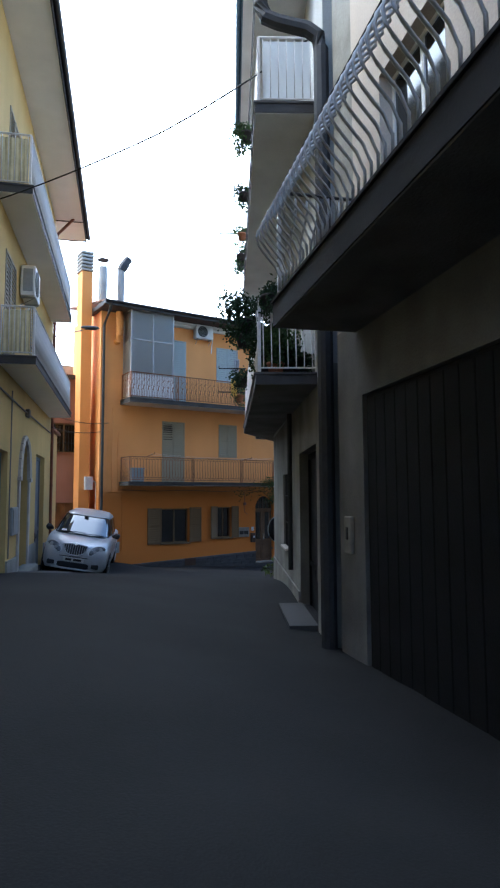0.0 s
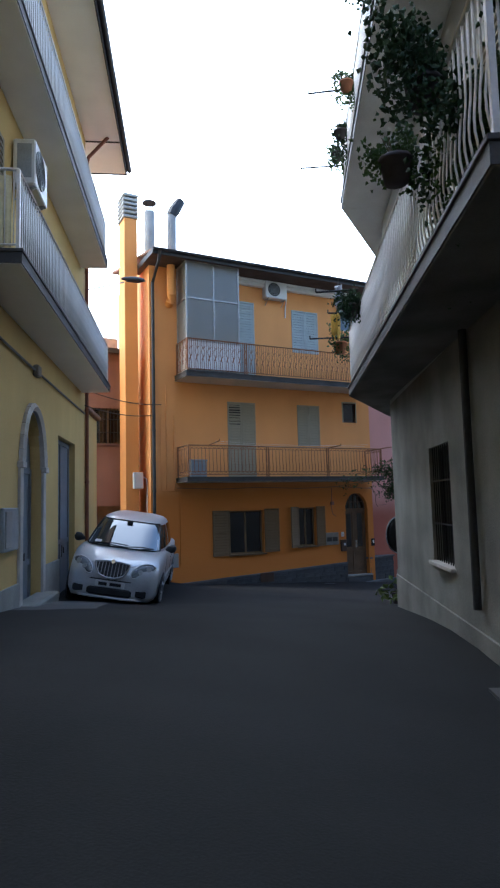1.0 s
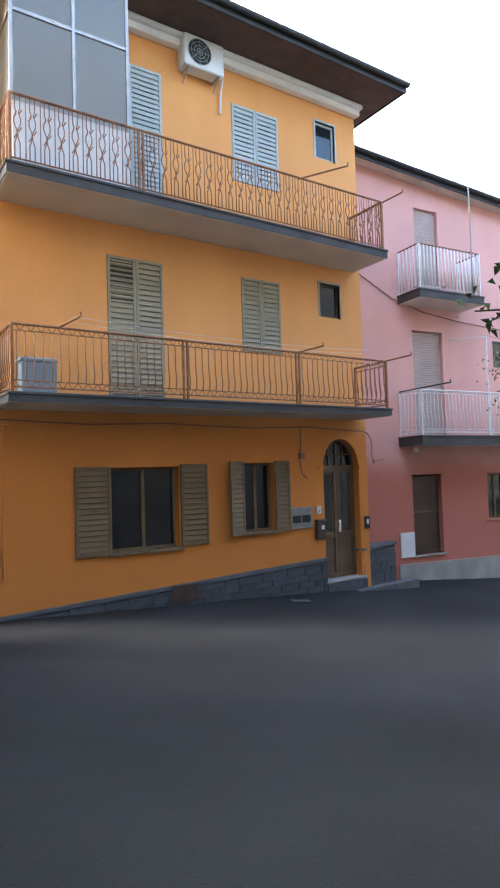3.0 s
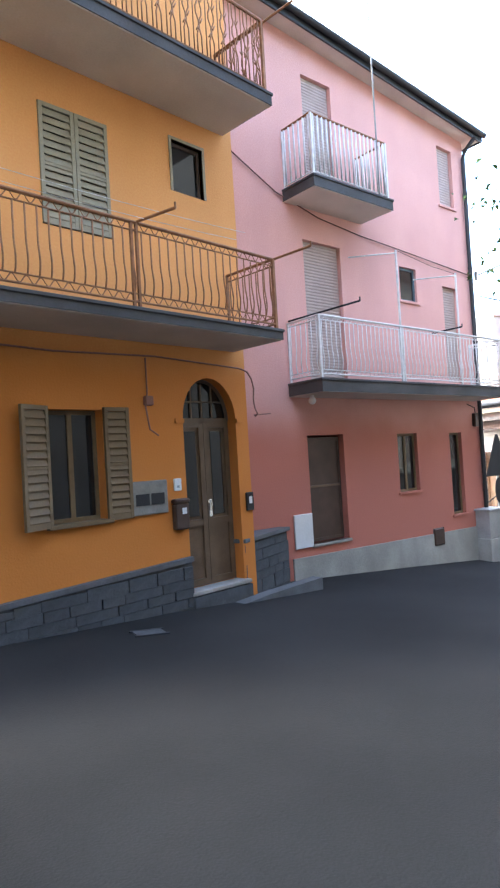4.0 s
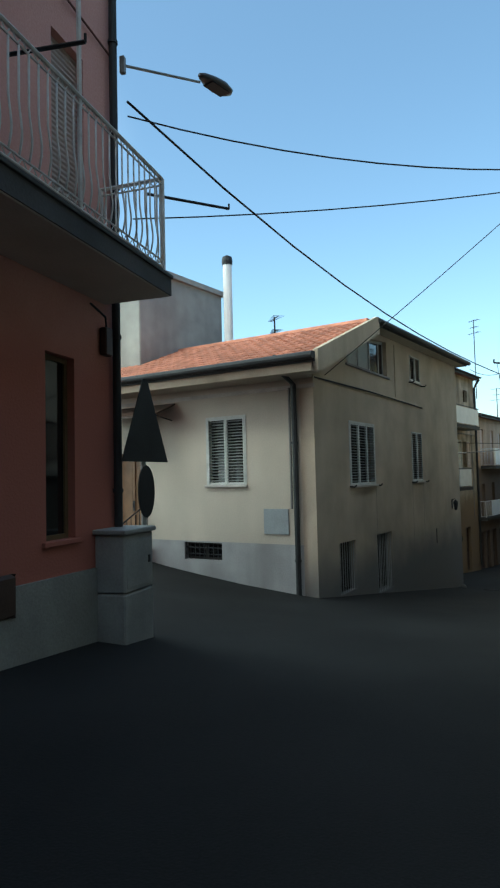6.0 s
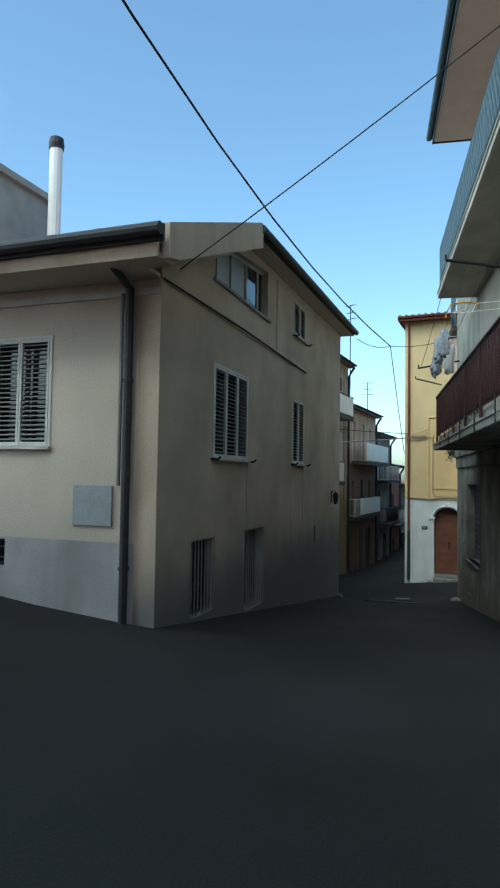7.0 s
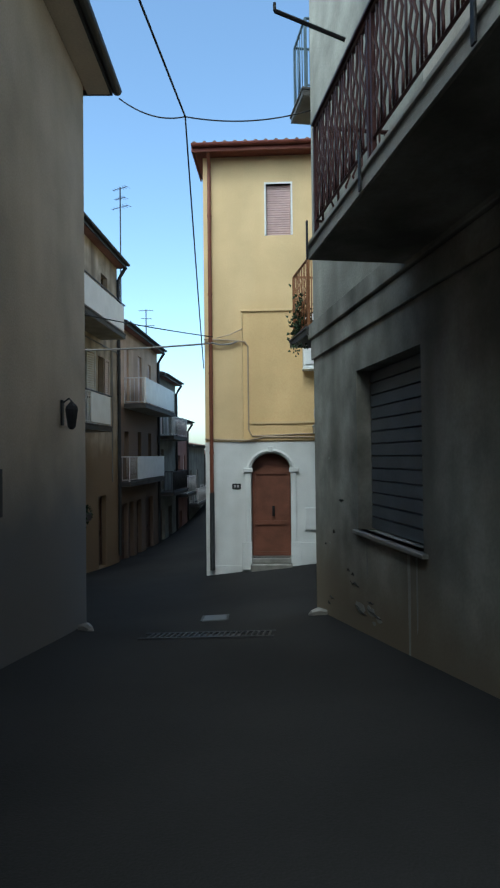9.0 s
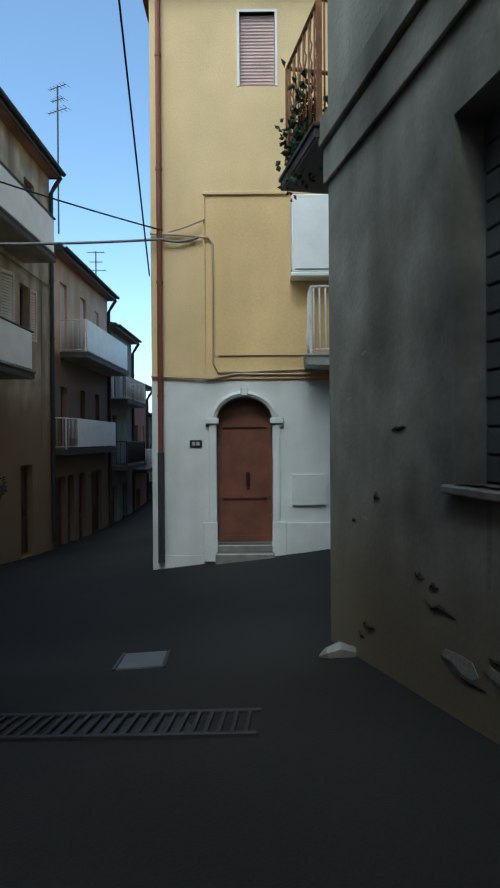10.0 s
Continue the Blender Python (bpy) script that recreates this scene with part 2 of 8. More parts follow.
M_RUBBER = surface("black_rubber", (0.02, 0.02, 0.02), 0.8, spread=0.2)
M_BLACKPL = surface("black_trim_plastic", (0.025, 0.025, 0.027), 0.5, spread=0.15)
M_LAMPGLASS = pane_material("headlamp_glass", (0.30, 0.31, 0.33), 0.06, 0.4)
M_CHROME = surface("chrome", (0.75, 0.75, 0.76), 0.12, 1.0, spread=0.03, bump=0.0)
M_BEIGE_WALL = surface("weathered_beige_render", (0.46, 0.36, 0.25), 0.95, spread=0.18, streak=0.6, streak_col=(0.2, 0.14, 0.09))
M_CLOTHCREAM = surface("cream_curtain", (0.66, 0.58, 0.36), 0.9, spread=0.12, patch=7, bump=0.1)
M_LEAFY = surface("yellow_green_leaf", (0.13, 0.18, 0.05), 0.6, spread=0.35, patch=7, bump=0.05)
M_GREYSTONE = surface("worn_grey_step_stone", (0.30, 0.285, 0.26), 0.85, spread=0.3, patch=3, bump=0.3)
M_GARAGE = surface("near_black_garage_paint", (0.012, 0.0125, 0.014), 0.75, spread=0.25, patch=2, spec=0.12)
# grey render darkened to hold the shade below the overhanging balconies
M_SHADEGREY = surface("shade_darkened_grey_render", (0.165, 0.165, 0.158), 0.95, spread=0.35, patch=1.1, streak=0.5, streak_col=(0.07, 0.068, 0.062), bump=0.4)
M_TANDOOR = surface("tan_brown_door_wood", (0.135, 0.088, 0.054), 0.4, spread=0.22, patch=3, grain=60, bump=0.1)
M_DARKDOOR = surface("dark_brown_door_wood", (0.075, 0.046, 0.034), 0.55, spread=0.2, patch=3, grain=60, bump=0.1)
M_BOXGREY = surface("weathered_grey_box_metal", (0.24, 0.23, 0.21), 0.5, 0.3, spread=0.2, patch=6)
M_CREAM_DADO = surface("cream_stucco_over_damp_dado", (0.51, 0.425, 0.33), 0.9, spread=0.2, patch=0.9, streak=0.32, streak_col=(0.36, 0.295, 0.20), bump=0.25, dado=(-1.2, 0.55, (0.185, 0.178, 0.175)))
# streaked renders of the lane row, darker towards the street
M_STAINBROWN = surface("stained_render_darker_below", (0.44, 0.37, 0.28), 0.95, spread=0.45, patch=1.4, streak=0.9, streak_col=(0.16, 0.125, 0.085), dado=(-0.6, 0.6, (0.25, 0.18, 0.11)))
M_BRICKBROWN = surface("stained_brown_render_darker_below", (0.52, 0.385, 0.285), 0.95, spread=0.2, patch=1.2, streak=0.5, streak_col=(0.28, 0.19, 0.13), dado=(0.95, 0.12, (0.17, 0.125, 0.095)))
M_GLOSSWHITE = surface("semi_gloss_white_paint", (0.82, 0.84, 0.86), 0.3, spread=0.05, patch=1.5, bump=0.03, spec=0.7)
M_SHUTTERWHITE = surface("worn_white_shutter_paint", (0.56, 0.56, 0.53), 0.6, spread=0.12, patch=5, bump=0.05)
M_BLUEBOX = surface("blue_grey_plastic", (0.22, 0.27, 0.30), 0.55, spread=0.1, patch=5, bump=0.03)
M_LAMPDARK = surface("dark_grey_lamp_housing", (0.09, 0.095, 0.10), 0.5, spread=0.15, patch=5, bump=0.03)
M_PALEGREY = surface("pale_grey_upper_render", (0.40, 0.40, 0.375), 0.9, spread=0.12, streak=0.4, streak_col=(0.26, 0.255, 0.235), bump=0.25)
M_PINKSLATS = surface("faded_pink_roller_slats", (0.46, 0.36, 0.315), 0.6, spread=0.07, patch=3, bump=0.05)
M_CABLEBROWN = surface("painted_over_cable", (0.16, 0.075, 0.06), 0.7, spread=0.15)
M_OCHREPANEL = surface("deeper_ochre_stucco", (0.67, 0.475, 0.235), 0.9, spread=0.1, patch=0.9, streak=0.35, streak_col=(0.5, 0.34, 0.16), bump=0.2)


# ---------------------------------------------------------------- mesh helpers
class Shape:
    """Collects vertices and faces of one mesh."""

    def __init__(self, m=None):
        self.v, self.f, self.m = [], [], m

    def add(self, verts, faces):
        n = len(self.v)
        self.v += [tuple(self.m @ Vector(p)) if self.m else tuple(p) for p in verts]
        self.f += [tuple(i + n for i in f) for f in faces]
        return self

    def box(self, x0, x1, y0, y1, z0, z1):
        return self.add([(x0, y0, z0), (x1, y0, z0), (x1, y1, z0), (x0, y1, z0), (x0, y0, z1), (x1, y0, z1), (x1, y1, z1), (x0, y1, z1)],
                        [(0, 3, 2, 1), (4, 5, 6, 7), (0, 1, 5, 4), (1, 2, 6, 5), (2, 3, 7, 6), (3, 0, 4, 7)])

    def soft(self, x0, x1, y0, y1, z0, z1, b=0.01):
        """A box with chamfered edges."""
        v = []
        for z, i in ((z0, b), (z0 + b, 0), (z1 - b, 0), (z1, b)):
            j = b
            v += [(x0 + i + j, y0 + i, z), (x1 - i - j, y0 + i, z), (x1 - i, y0 + i + j, z), (x1 - i, y1 - i - j, z),
                  (x1 - i - j, y1 - i, z), (x0 + i + j, y1 - i, z), (x0 + i, y1 - i - j, z), (x0 + i, y0 + i + j, z)]
        f = [tuple(range(7, -1, -1)), tuple(range(24, 32))]
        for r in range(3):
            f += [(8 * r + a, 8 * r + (a + 1) % 8, 8 * r + 8 + (a + 1) % 8, 8 * r + 8 + a) for a in range(8)]
        return self.add(v, f)

    def prism(self, poly, y0, y1):
        """A polygon in x and z, given counter-clockwise from the street, pushed from y0 to y1."""
        n = len(poly)
        v = [(x, y0, z) for x, z in poly] + [(x, y1, z) for x, z in poly]
        f = [tuple(range(n)), tuple(range(2 * n - 1, n - 1, -1))]
        f += [(i, i + n, (i + 1) % n + n, (i + 1) % n) for i in range(n)]
        return self.add(v, f)

    def tube(self, path, r, n=8, caps=True):
        path = [Vector(p) for p in path]
        rs = r if isinstance(r, (list, tuple)) else [r] * len(path)
        v, f = [], []
        for i, p in enumerate(path):
            d = (path[min(i + 1, len(path) - 1)] - path[max(i - 1, 0)]).normalized()
            a = d.cross(Vector((0, 0, 1)) if abs(d.z) < 0.9 else Vector((1, 0, 0))).normalized()
            c = d.cross(a)
            v += [p + (a * math.cos(2 * math.pi * j / n) + c * math.sin(2 * math.pi * j / n)) * rs[i] for j in range(n)]
        for i in range(len(path) - 1):
            f += [(n * i + j, n * i + n + j, n * i + n + (j + 1) % n, n * i + (j + 1) % n) for j in range(n)]
        if caps:
            f += [tuple(range(n)), tuple(range(len(v) - 1, len(v) - n - 1, -1))]
        return self.add(v, f)

    def strip(self, path, w, t):
        """A flat bar along a path: width w across x or y, thickness t in z is replaced by a square section."""
        return self.tube(path, math.hypot(w, t) / 2, 4)

    def mesh(self, name, smooth=False):
        me = bpy.data.meshes.new(name)
        me.from_pydata(self.v, [], self.f)
        bm = bmesh.new()
        bm.from_mesh(me)
        bmesh.ops.recalc_face_normals(bm, faces=bm.faces)
        bm.to_mesh(me)
        bm.free()
        if smooth:
            me.polygons.foreach_set("use_smooth", [True] * len(me.polygons))
        return me


def part(name, shape, material, parent, label="", m=None, smooth=False, kind=""):
    """Links a shape (or a mesh that is shared) as one mesh object under a thing or a part."""
    me = shape.mesh(name, smooth) if isinstance(shape, Shape) else shape
    if not me.materials:
        me.materials.append(material)
    ob = new(name, me)
    ob.parent = parent
    if m is not None:
        ob.matrix_basis = m
    return tagged(ob, label, kind=kind)


def thing(name, m, label, category, group="", kind=""):
    ob = new(name)
    ob.matrix_basis = m
    ob.empty_display_size = 0.2
    return tagged(ob, label, category, group, kind)


def lone(name, shape, material, label, category, m=None, group="", kind="", smooth=False):
    """A thing of a single mesh."""
    ob = new(name, shape.mesh(name, smooth))
    ob.data.materials.append(material)
    if m is not None:
        ob.matrix_basis = m
    return tagged(ob, label, category, group, kind)


def arch_points(x0, x1, spring, top, n=14):
    c, a, b = (x0 + x1) / 2, (x1 - x0) / 2, top - spring
    return [(c + a * math.cos(math.pi * i / n), spring + b * math.sin(math.pi * i / n)) for i in range(n + 1)]


def walling(x0, x1, z0, z1, holes, th=0.3, y0=0.0, m=None):
    """A wall from y0 back to y0 + th with holes (x0, x1, z0, z1[, spring of an arch]) that go right through."""
    s = Shape(m)
    xs = sorted({x0, x1, *[v for h in holes for v in h[:2]]})
    zs = sorted({z0, z1, *[v for h in holes for v in h[2:4]]})
    xs, zs = [x for x in xs if x0 <= x <= x1], [z for z in zs if z0 <= z <= z1]
    nx, nz = len(xs) - 1, len(zs) - 1

    def solid(i, j):
        if not (0 <= i < nx and 0 <= j < nz):
            return False
        cx, cz = (xs[i] + xs[i + 1]) / 2, (zs[j] + zs[j + 1]) / 2
        return not any(h[0] < cx < h[1] and h[2] < cz < h[3] for h in holes)

    y1 = y0 + th
    for i in range(nx):
        for j in range(nz):
            if not solid(i, j):
                continue
            a, b, c, d = xs[i], xs[i + 1], zs[j], zs[j + 1]
            s.add([(a, y0, c), (b, y0, c), (b, y0, d), (a, y0, d)], [(0, 1, 2, 3)])
            s.add([(a, y1, c), (b, y1, c), (b, y1, d), (a, y1, d)], [(3, 2, 1, 0)])
            for di, dj, e in ((-1, 0, ((a, c), (a, d))), (1, 0, ((b, d), (b, c))), (0, -1, ((b, c), (a, c))), (0, 1, ((a, d), (b, d)))):
                if not solid(i + di, j + dj):
                    (px, pz), (qx, qz) = e
                    s.add([(px, y0, pz), (qx, y0, qz), (qx, y1, qz), (px, y1, pz)], [(0, 1, 2, 3)])
    for h in holes:
        if len(h) > 4:
            pts = arch_points(h[0], h[1], h[4], h[3])
            for (ax, az), (bx, bz) in zip(pts, pts[1:]):
                s.add([(ax, y0, az), (ax, y0, h[3]), (bx, y0, h[3]), (bx, y0, bz)], [(0, 1, 2, 3)])
                s.add([(ax, y0, az), (bx, y0, bz), (bx, y1, bz), (ax, y1, az)], [(0, 1, 2, 3)])
    return s


def slatted(parent, x0, x1, z0, z1, y, mat, label, m=None, rails=1, step=0.088, name="shutter", edge=None, wide=False):
    """One shutter leaf: a frame with fixed slanting slats, each slat a piece of its own."""
    w = 0.036 if wide else 0.05
    if wide:
        step, rails = 0.062, 0
    s = Shape(m)
    s.soft(x0, x0 + w, y, y + 0.04, z0, z1, 0.004).soft(x1 - w, x1, y, y + 0.04, z0, z1, 0.004)
    zs = [z0 + (z1 - z0) * i / (rails + 1) for i in range(rails + 2)]
    for i, z in enumerate(zs):
        a = z if i == 0 else (z - w if i == len(zs) - 1 else z - w / 2)
        s.box(x0 + w, x1 - w, y + 0.003, y + 0.037, a, a + w * (1.4 if i == 0 else 1))
    part(name, s, edge or mat, parent, label)
    n = max(3, int((z1 - z0 - 2 * w) / step))
    sm = Shape()
    hx = (x1 - x0) / 2 - w
    lo, hi = (-0.012, 0.006) if wide else (-0.049, 0.037)
    sm.add([(-hx, -0.016, lo), (hx, -0.016, lo), (hx, 0.014, hi), (-hx, 0.014, hi), (-hx, -0.022, lo + 0.008), (hx, -0.022, lo + 0.008), (hx, 0.008, hi + 0.008), (-hx, 0.008, hi + 0.008)],
           [(0, 1, 2, 3), (4, 7, 6, 5), (0, 4, 5, 1), (1, 5, 6, 2), (2, 6, 7, 3), (3, 7, 4, 0)])
    me = sm.mesh("slat")
    me.materials.append(mat)
    for i in range(n):
        z = z0 + w * 1.5 + (z1 - z0 - 2.6 * w) * (i + 0.5) / n
        p = Matrix.Translation(((x0 + x1) / 2, y + 0.02, z))
        part("slat", me, mat, parent, m=(m @ p) if m else p)


def window(house, x0, x1, z0, z1, style="closed", mat=None, frame=M_WHITE, sill=True, m=None, leaves=2, y=0.0, label="", glass=M_GLASS, surround=None, edge=None, deep=0.14):
    """A window in a hole of a wall: frame, pane and what covers it."""
    s = Shape(m)
    f, d = 0.05, y + deep
    s.box(x0 + 0.002, x0 + f, d, d + 0.05, z0 + 0.002, z1 - 0.002).box(x1 - f, x1 - 0.002, d, d + 0.05, z0 + 0.002, z1 - 0.002)
    s.box(x0 + f, x1 - f, d, d + 0.05, z0 + 0.002, z0 + f).box(x0 + f, x1 - f, d, d + 0.05, z1 - f, z1 - 0.002)
    if leaves == 2:
        c = (x0 + x1) / 2
        s.box(c - 0.03, c + 0.03, d, d + 0.05, z0 + f, z1 - f)
    w = part("window", s, frame, house, label)
    part("pane", Shape(m).box(x0 + f, x1 - f, d + 0.02, d + 0.028, z0 + f, z1 - f), glass, w)
    if sill:
        part("sill", Shape(m).soft(x0 - 0.06, x1 + 0.06, y - (0.035 if sill is M_PINK else 0.07), y + deep - 0.01, z0 - 0.045, z0 + 0.005, 0.006), M_STONE if sill is True else sill, w)
    if surround:
        t = 0.04
        q = Shape(m).box(x0 - t, x0, y - 0.015, y + 0.1, z0, z1 + t).box(x1, x1 + t, y - 0.015, y + 0.1, z0, z1 + t).box(x0, x1, y - 0.015, y + 0.1, z1, z1 + t)
        part("surround", q, surround, w)
    if style == "closed":
        for i in range(leaves):
            a, b = x0 + (x1 - x0) * i / leaves, x0 + (x1 - x0) * (i + 1) / leaves
            slatted(w, a + 0.003, b - 0.003, z0 + 0.01, z1 - 0.005, y - 0.02, mat, "", m, edge=edge, wide=edge is not None)
    elif style == "roller":
        r = Shape(m)
        n = int((z1 - z0) / 0.055)
        rows = []
        for i in range(n):
            a, st = z0 + (z1 - z0) * i / n, (z1 - z0) / n
            rows += [(a, 0.09), (a + st * 0.35, 0.075), (a + st * 0.85, 0.078)]
        rows.append((z1, 0.09))
        r.add([(x, y + q, a) for a, q in rows for x in (x0 + 0.01, x1 - 0.01)], [(2 * i, 2 * i + 1, 2 * i + 3, 2 * i + 2) for i in range(len(rows) - 1)])
        part("roller_shutter", r, mat, w, "lowered slatted roller shutter")
    elif style == "grille":
        g = Shape(m)
        n = max(3, int((x1 - x0) / 0.12))
        for i in range(n + 1):
            x = x0 + 0.02 + (x1 - x0 - 0.04) * i / n
            g.tube([(x, y + 0.05, z0), (x, y + 0.05, z1)], 0.009, 6)
        if mat != M_STEEL:
            g.box(x0, x1, y + 0.04, y + 0.06, z0 + (z1 - z0) * 0.33 - 0.01, z0 + (z1 - z0) * 0.33 + 0.01)
            g.box(x0, x1, y + 0.04, y + 0.06, z0 + (z1 - z0) * 0.7 - 0.01, z0 + (z1 - z0) * 0.7 + 0.01)
        part("grille", g, mat, w, "upright iron bars")
    return w


def bar_mesh(style, h, mat, r=0.008):
    s = Shape()
    if style == "straight":
        s.tube([(0, 0, 0), (0, 0, h)], r, 6)
    elif style == "bellied":
        s.tube([(0, 0, 0), (0, -0.012, h * 0.06), (0, -0.024, h * 0.14), (0, -0.026, h * 0.22), (0, -0.018, h * 0.32), (0, -0.006, h * 0.42), (0, 0, h * 0.5), (0, 0, h)], r + 0.001, 6)
    elif style == "big_belly":
        pts = [(0.0, 0.0), (0.0, 0.13)] + [(-0.27 * math.sin(math.pi * k / 10) ** 1.25, 0.15 + 0.66 * (k / 10) ** 0.85) for k in range(1, 11)] + [(0.0, 0.86), (0.0, 1.0)]
        s.tube([(0, y, h * z) for y, z in pts], r + 0.006, 8)
    elif style == "waved":
        s.box(-0.105, -0.085, -0.006, 0.006, 0, h)
        for k, a in ((1, -0.05), (-1, 0.06)):
            w = [(a + k * 0.042 * (i % 2), 0, h * (0.16 + 0.68 * i / 6)) for i in range(7)]
            s.tube([(a + k * 0.008, 0, 0), (a + k * 0.008, 0, h * 0.1)] + w + [(a + k * 0.008, 0, h * 0.9), (a + k * 0.008, 0, h)], r, 5)
    elif style == "jogged":
        s.tube([(-0.09, 0, 0), (-0.09, 0, h)], r, 5)
        for k in (1, -1):
            s.tube([(k * 0.035, 0, 0), (k * 0.035, 0, h * 0.24), (k * 0.005, 0, h * 0.34), (k * 0.005, 0, h * 0.44), (k * 0.045, 0, h * 0.54), (k * 0.045, 0, h * 0.62), (k * 0.015, 0, h * 0.72), (k * 0.035, 0, h * 0.78), (k * 0.035, 0, h)], r * 1.1, 5)
        for x, z in ((-0.045, 0.3), (0.02, 0.42), (-0.05, 0.62), (0.03, 0.7)):
            s.tube([(x, 0, h * z), (x + 0.035, 0, h * (z + 0.07))], r * 1.2, 5)
    elif style == "fretwork":
        for a in (-0.05, 0.05):
            s.tube([(a + 0.028 * math.sin(i * math.pi / 2 + (0 if a < 0 else math.pi)), 0, h * i / 10) for i in range(11)], r, 5)
    elif style == "lattice":
        s.tube([(-0.04, 0, 0), (-0.04, 0, h)], 0.009, 5)
        z = [(0.05 if i % 2 else 0.0, 0, h * (0.18 + 0.64 * i / 8)) for i in range(9)]
        s.tube([(0.02, 0, 0)] + z + [(0.02, 0, h)], 0.008, 5)
    me = s.mesh("baluster", True)
    me.materials.append(mat)
    return me


def balcony(house, x0, x1, d, z, th, h, style, mat, step=0.11, slab=M_SLAB, edge=M_SLABEDGE, label="", posts=(), m=None, ends=(True, True), rail=None, base=0.08, frieze=0.0, slab_label="", bar_r=0.008):
    """A cantilevered slab (z is its top) with a railing of single bars."""
    rail = rail or mat
    b = part("balcony", Shape(m).soft(x0, x1, -d, 0.0, z - th, z - 0.03, 0.008), slab, house, label)
    part("slab_edge", Shape(m).soft(x0 - 0.03, x1 + 0.03, -d - 0.03, -0.002, z - 0.03, z + 0.01, 0.006).box(x0 - 0.012, x1 + 0.012, -d - 0.012, -d + 0.002, z - th + 0.01, z - 0.028).box(x0 - 0.012, x0 + 0.002, -d + 0.003, -0.003, z - th + 0.01, z - 0.028).box(x1 - 0.002, x1 + 0.012, -d + 0.003, -0.003, z - th + 0.01, z - 0.028), edge, b, slab_label)
    e = 0.05
    run = []
    if ends[0]:
        run.append(((x0 + e, 0), (x0 + e, -d + e)))
    run.append(((x0 + e, -d + e), (x1 - e, -d + e)))
    if ends[1]:
        run.append(((x1 - e, -d + e), (x1 - e, 0)))
    rs, tr = Shape(m), Shape(m)
    zs = (z + base, z + h)
    for (ax, ay), (bx, by) in run:
        rs.tube([(ax, ay, zs[0]), (bx, by, zs[0])], 0.012, 6)
        tr.tube([(ax, ay, zs[1]), (bx, by, zs[1])], 0.02, 6)
        if frieze:
            rs.tube([(ax, ay, zs[1] - frieze), (bx, by, zs[1] - frieze)], 0.009, 6)
            rs.tube([(ax, ay, zs[0] + frieze), (bx, by, zs[0] + frieze)], 0.009, 6)
            n = max(2, int(math.hypot(bx - ax, by - ay) / (frieze * 1.6)))
            for k in range(n):
                for qz in (zs[1] - frieze, zs[0]):
                    pts = []
                    for a in range(9):
                        t = (k + a / 8) / n
                        pts.append((ax + (bx - ax) * t, ay + (by - ay) * t, qz + frieze * (0.5 + 0.42 * math.sin(a / 8 * 2 * math.pi))))
                    rs.tube(pts, 0.006, 4)
    for px, py in {p for r in run for p in r}:
        rs.box(px - 0.02, px + 0.02, py - 0.02, py + 0.02, z, zs[1])
    for px in posts:
        rs.box(px - 0.05, px - 0.02, -d + e - 0.015, -d + e + 0.015, z, zs[1]).box(px + 0.02, px + 0.05, -d + e - 0.015, -d + e + 0.015, z, zs[1])
    part("railing", rs, mat, b)
    part("handrail", tr, rail, b)
    hh = zs[1] - zs[0] - 2 * frieze
    me = bar_mesh(style, hh, mat, bar_r)
    for (ax, ay), (bx, by) in run:
        ln = math.hypot(bx - ax, by - ay)
        n = max(2, int(ln / step))
        ang = math.atan2(by - ay, bx - ax)
        for k in range(n):
            t = (k + 0.5) / n
            p = Matrix.Translation((ax + (bx - ax) * t, ay + (by - ay) * t, zs[0] + frieze)) @ Matrix.Rotation(ang, 4, "Z")
            part("baluster", me, mat, b, m=(m @ p) if m else p)
    return b


def cable(name, pts, sag, r, label, mat=M_CABLE, category="cable", n=14):
    """A hanging cable from point to point."""
    path = []
    for a, b in zip(pts, pts[1:]):
        a, b = Vector(a), Vector(b)
        for i in range(n + (b == Vector(pts[-1]))):
            t = i / n
            path.append(a.lerp(b, t) - Vector((0, 0, sag * 4 * t * (1 - t))))
    return lone(name, Shape().tube(path, r, 6), mat, label, category, smooth=True)


def foliage(rng, n, spread, size, hang=0.0):
    """Many small bent leaves scattered in a ragged, lobed cloud round the origin."""
    s = Shape()
    lobes = [Vector((rng.uniform(-1, 1) * spread[0], rng.uniform(-1, 1) * spread[1], rng.uniform(-0.6, 1) * spread[2])) for _ in range(7)]
    for _ in range(n):
        c = rng.choice(lobes) + Vector((rng.gauss(0, 0.3) * spread[0], rng.gauss(0, 0.3) * spread[1], rng.gauss(0, 0.3) * spread[2] - hang * rng.random() ** 2))
        e = Euler((rng.uniform(-1.2, 1.2), rng.uniform(-1.2, 1.2), rng.uniform(0, 6.28))).to_matrix()
        l, w = size * rng.uniform(0.7, 1.5), size * rng.uniform(0.3, 0.6)
        s.add([c + e @ Vector(p) for p in ((0, 0, 0), (l * 0.5, -w, 0.01), (l, 0, -l * 0.25), (l * 0.5, w, 0.01), (l * 0.5, 0, -0.02))], [(0, 1, 4), (1, 2, 4), (2, 3, 4), (3, 0, 4)])
    return s


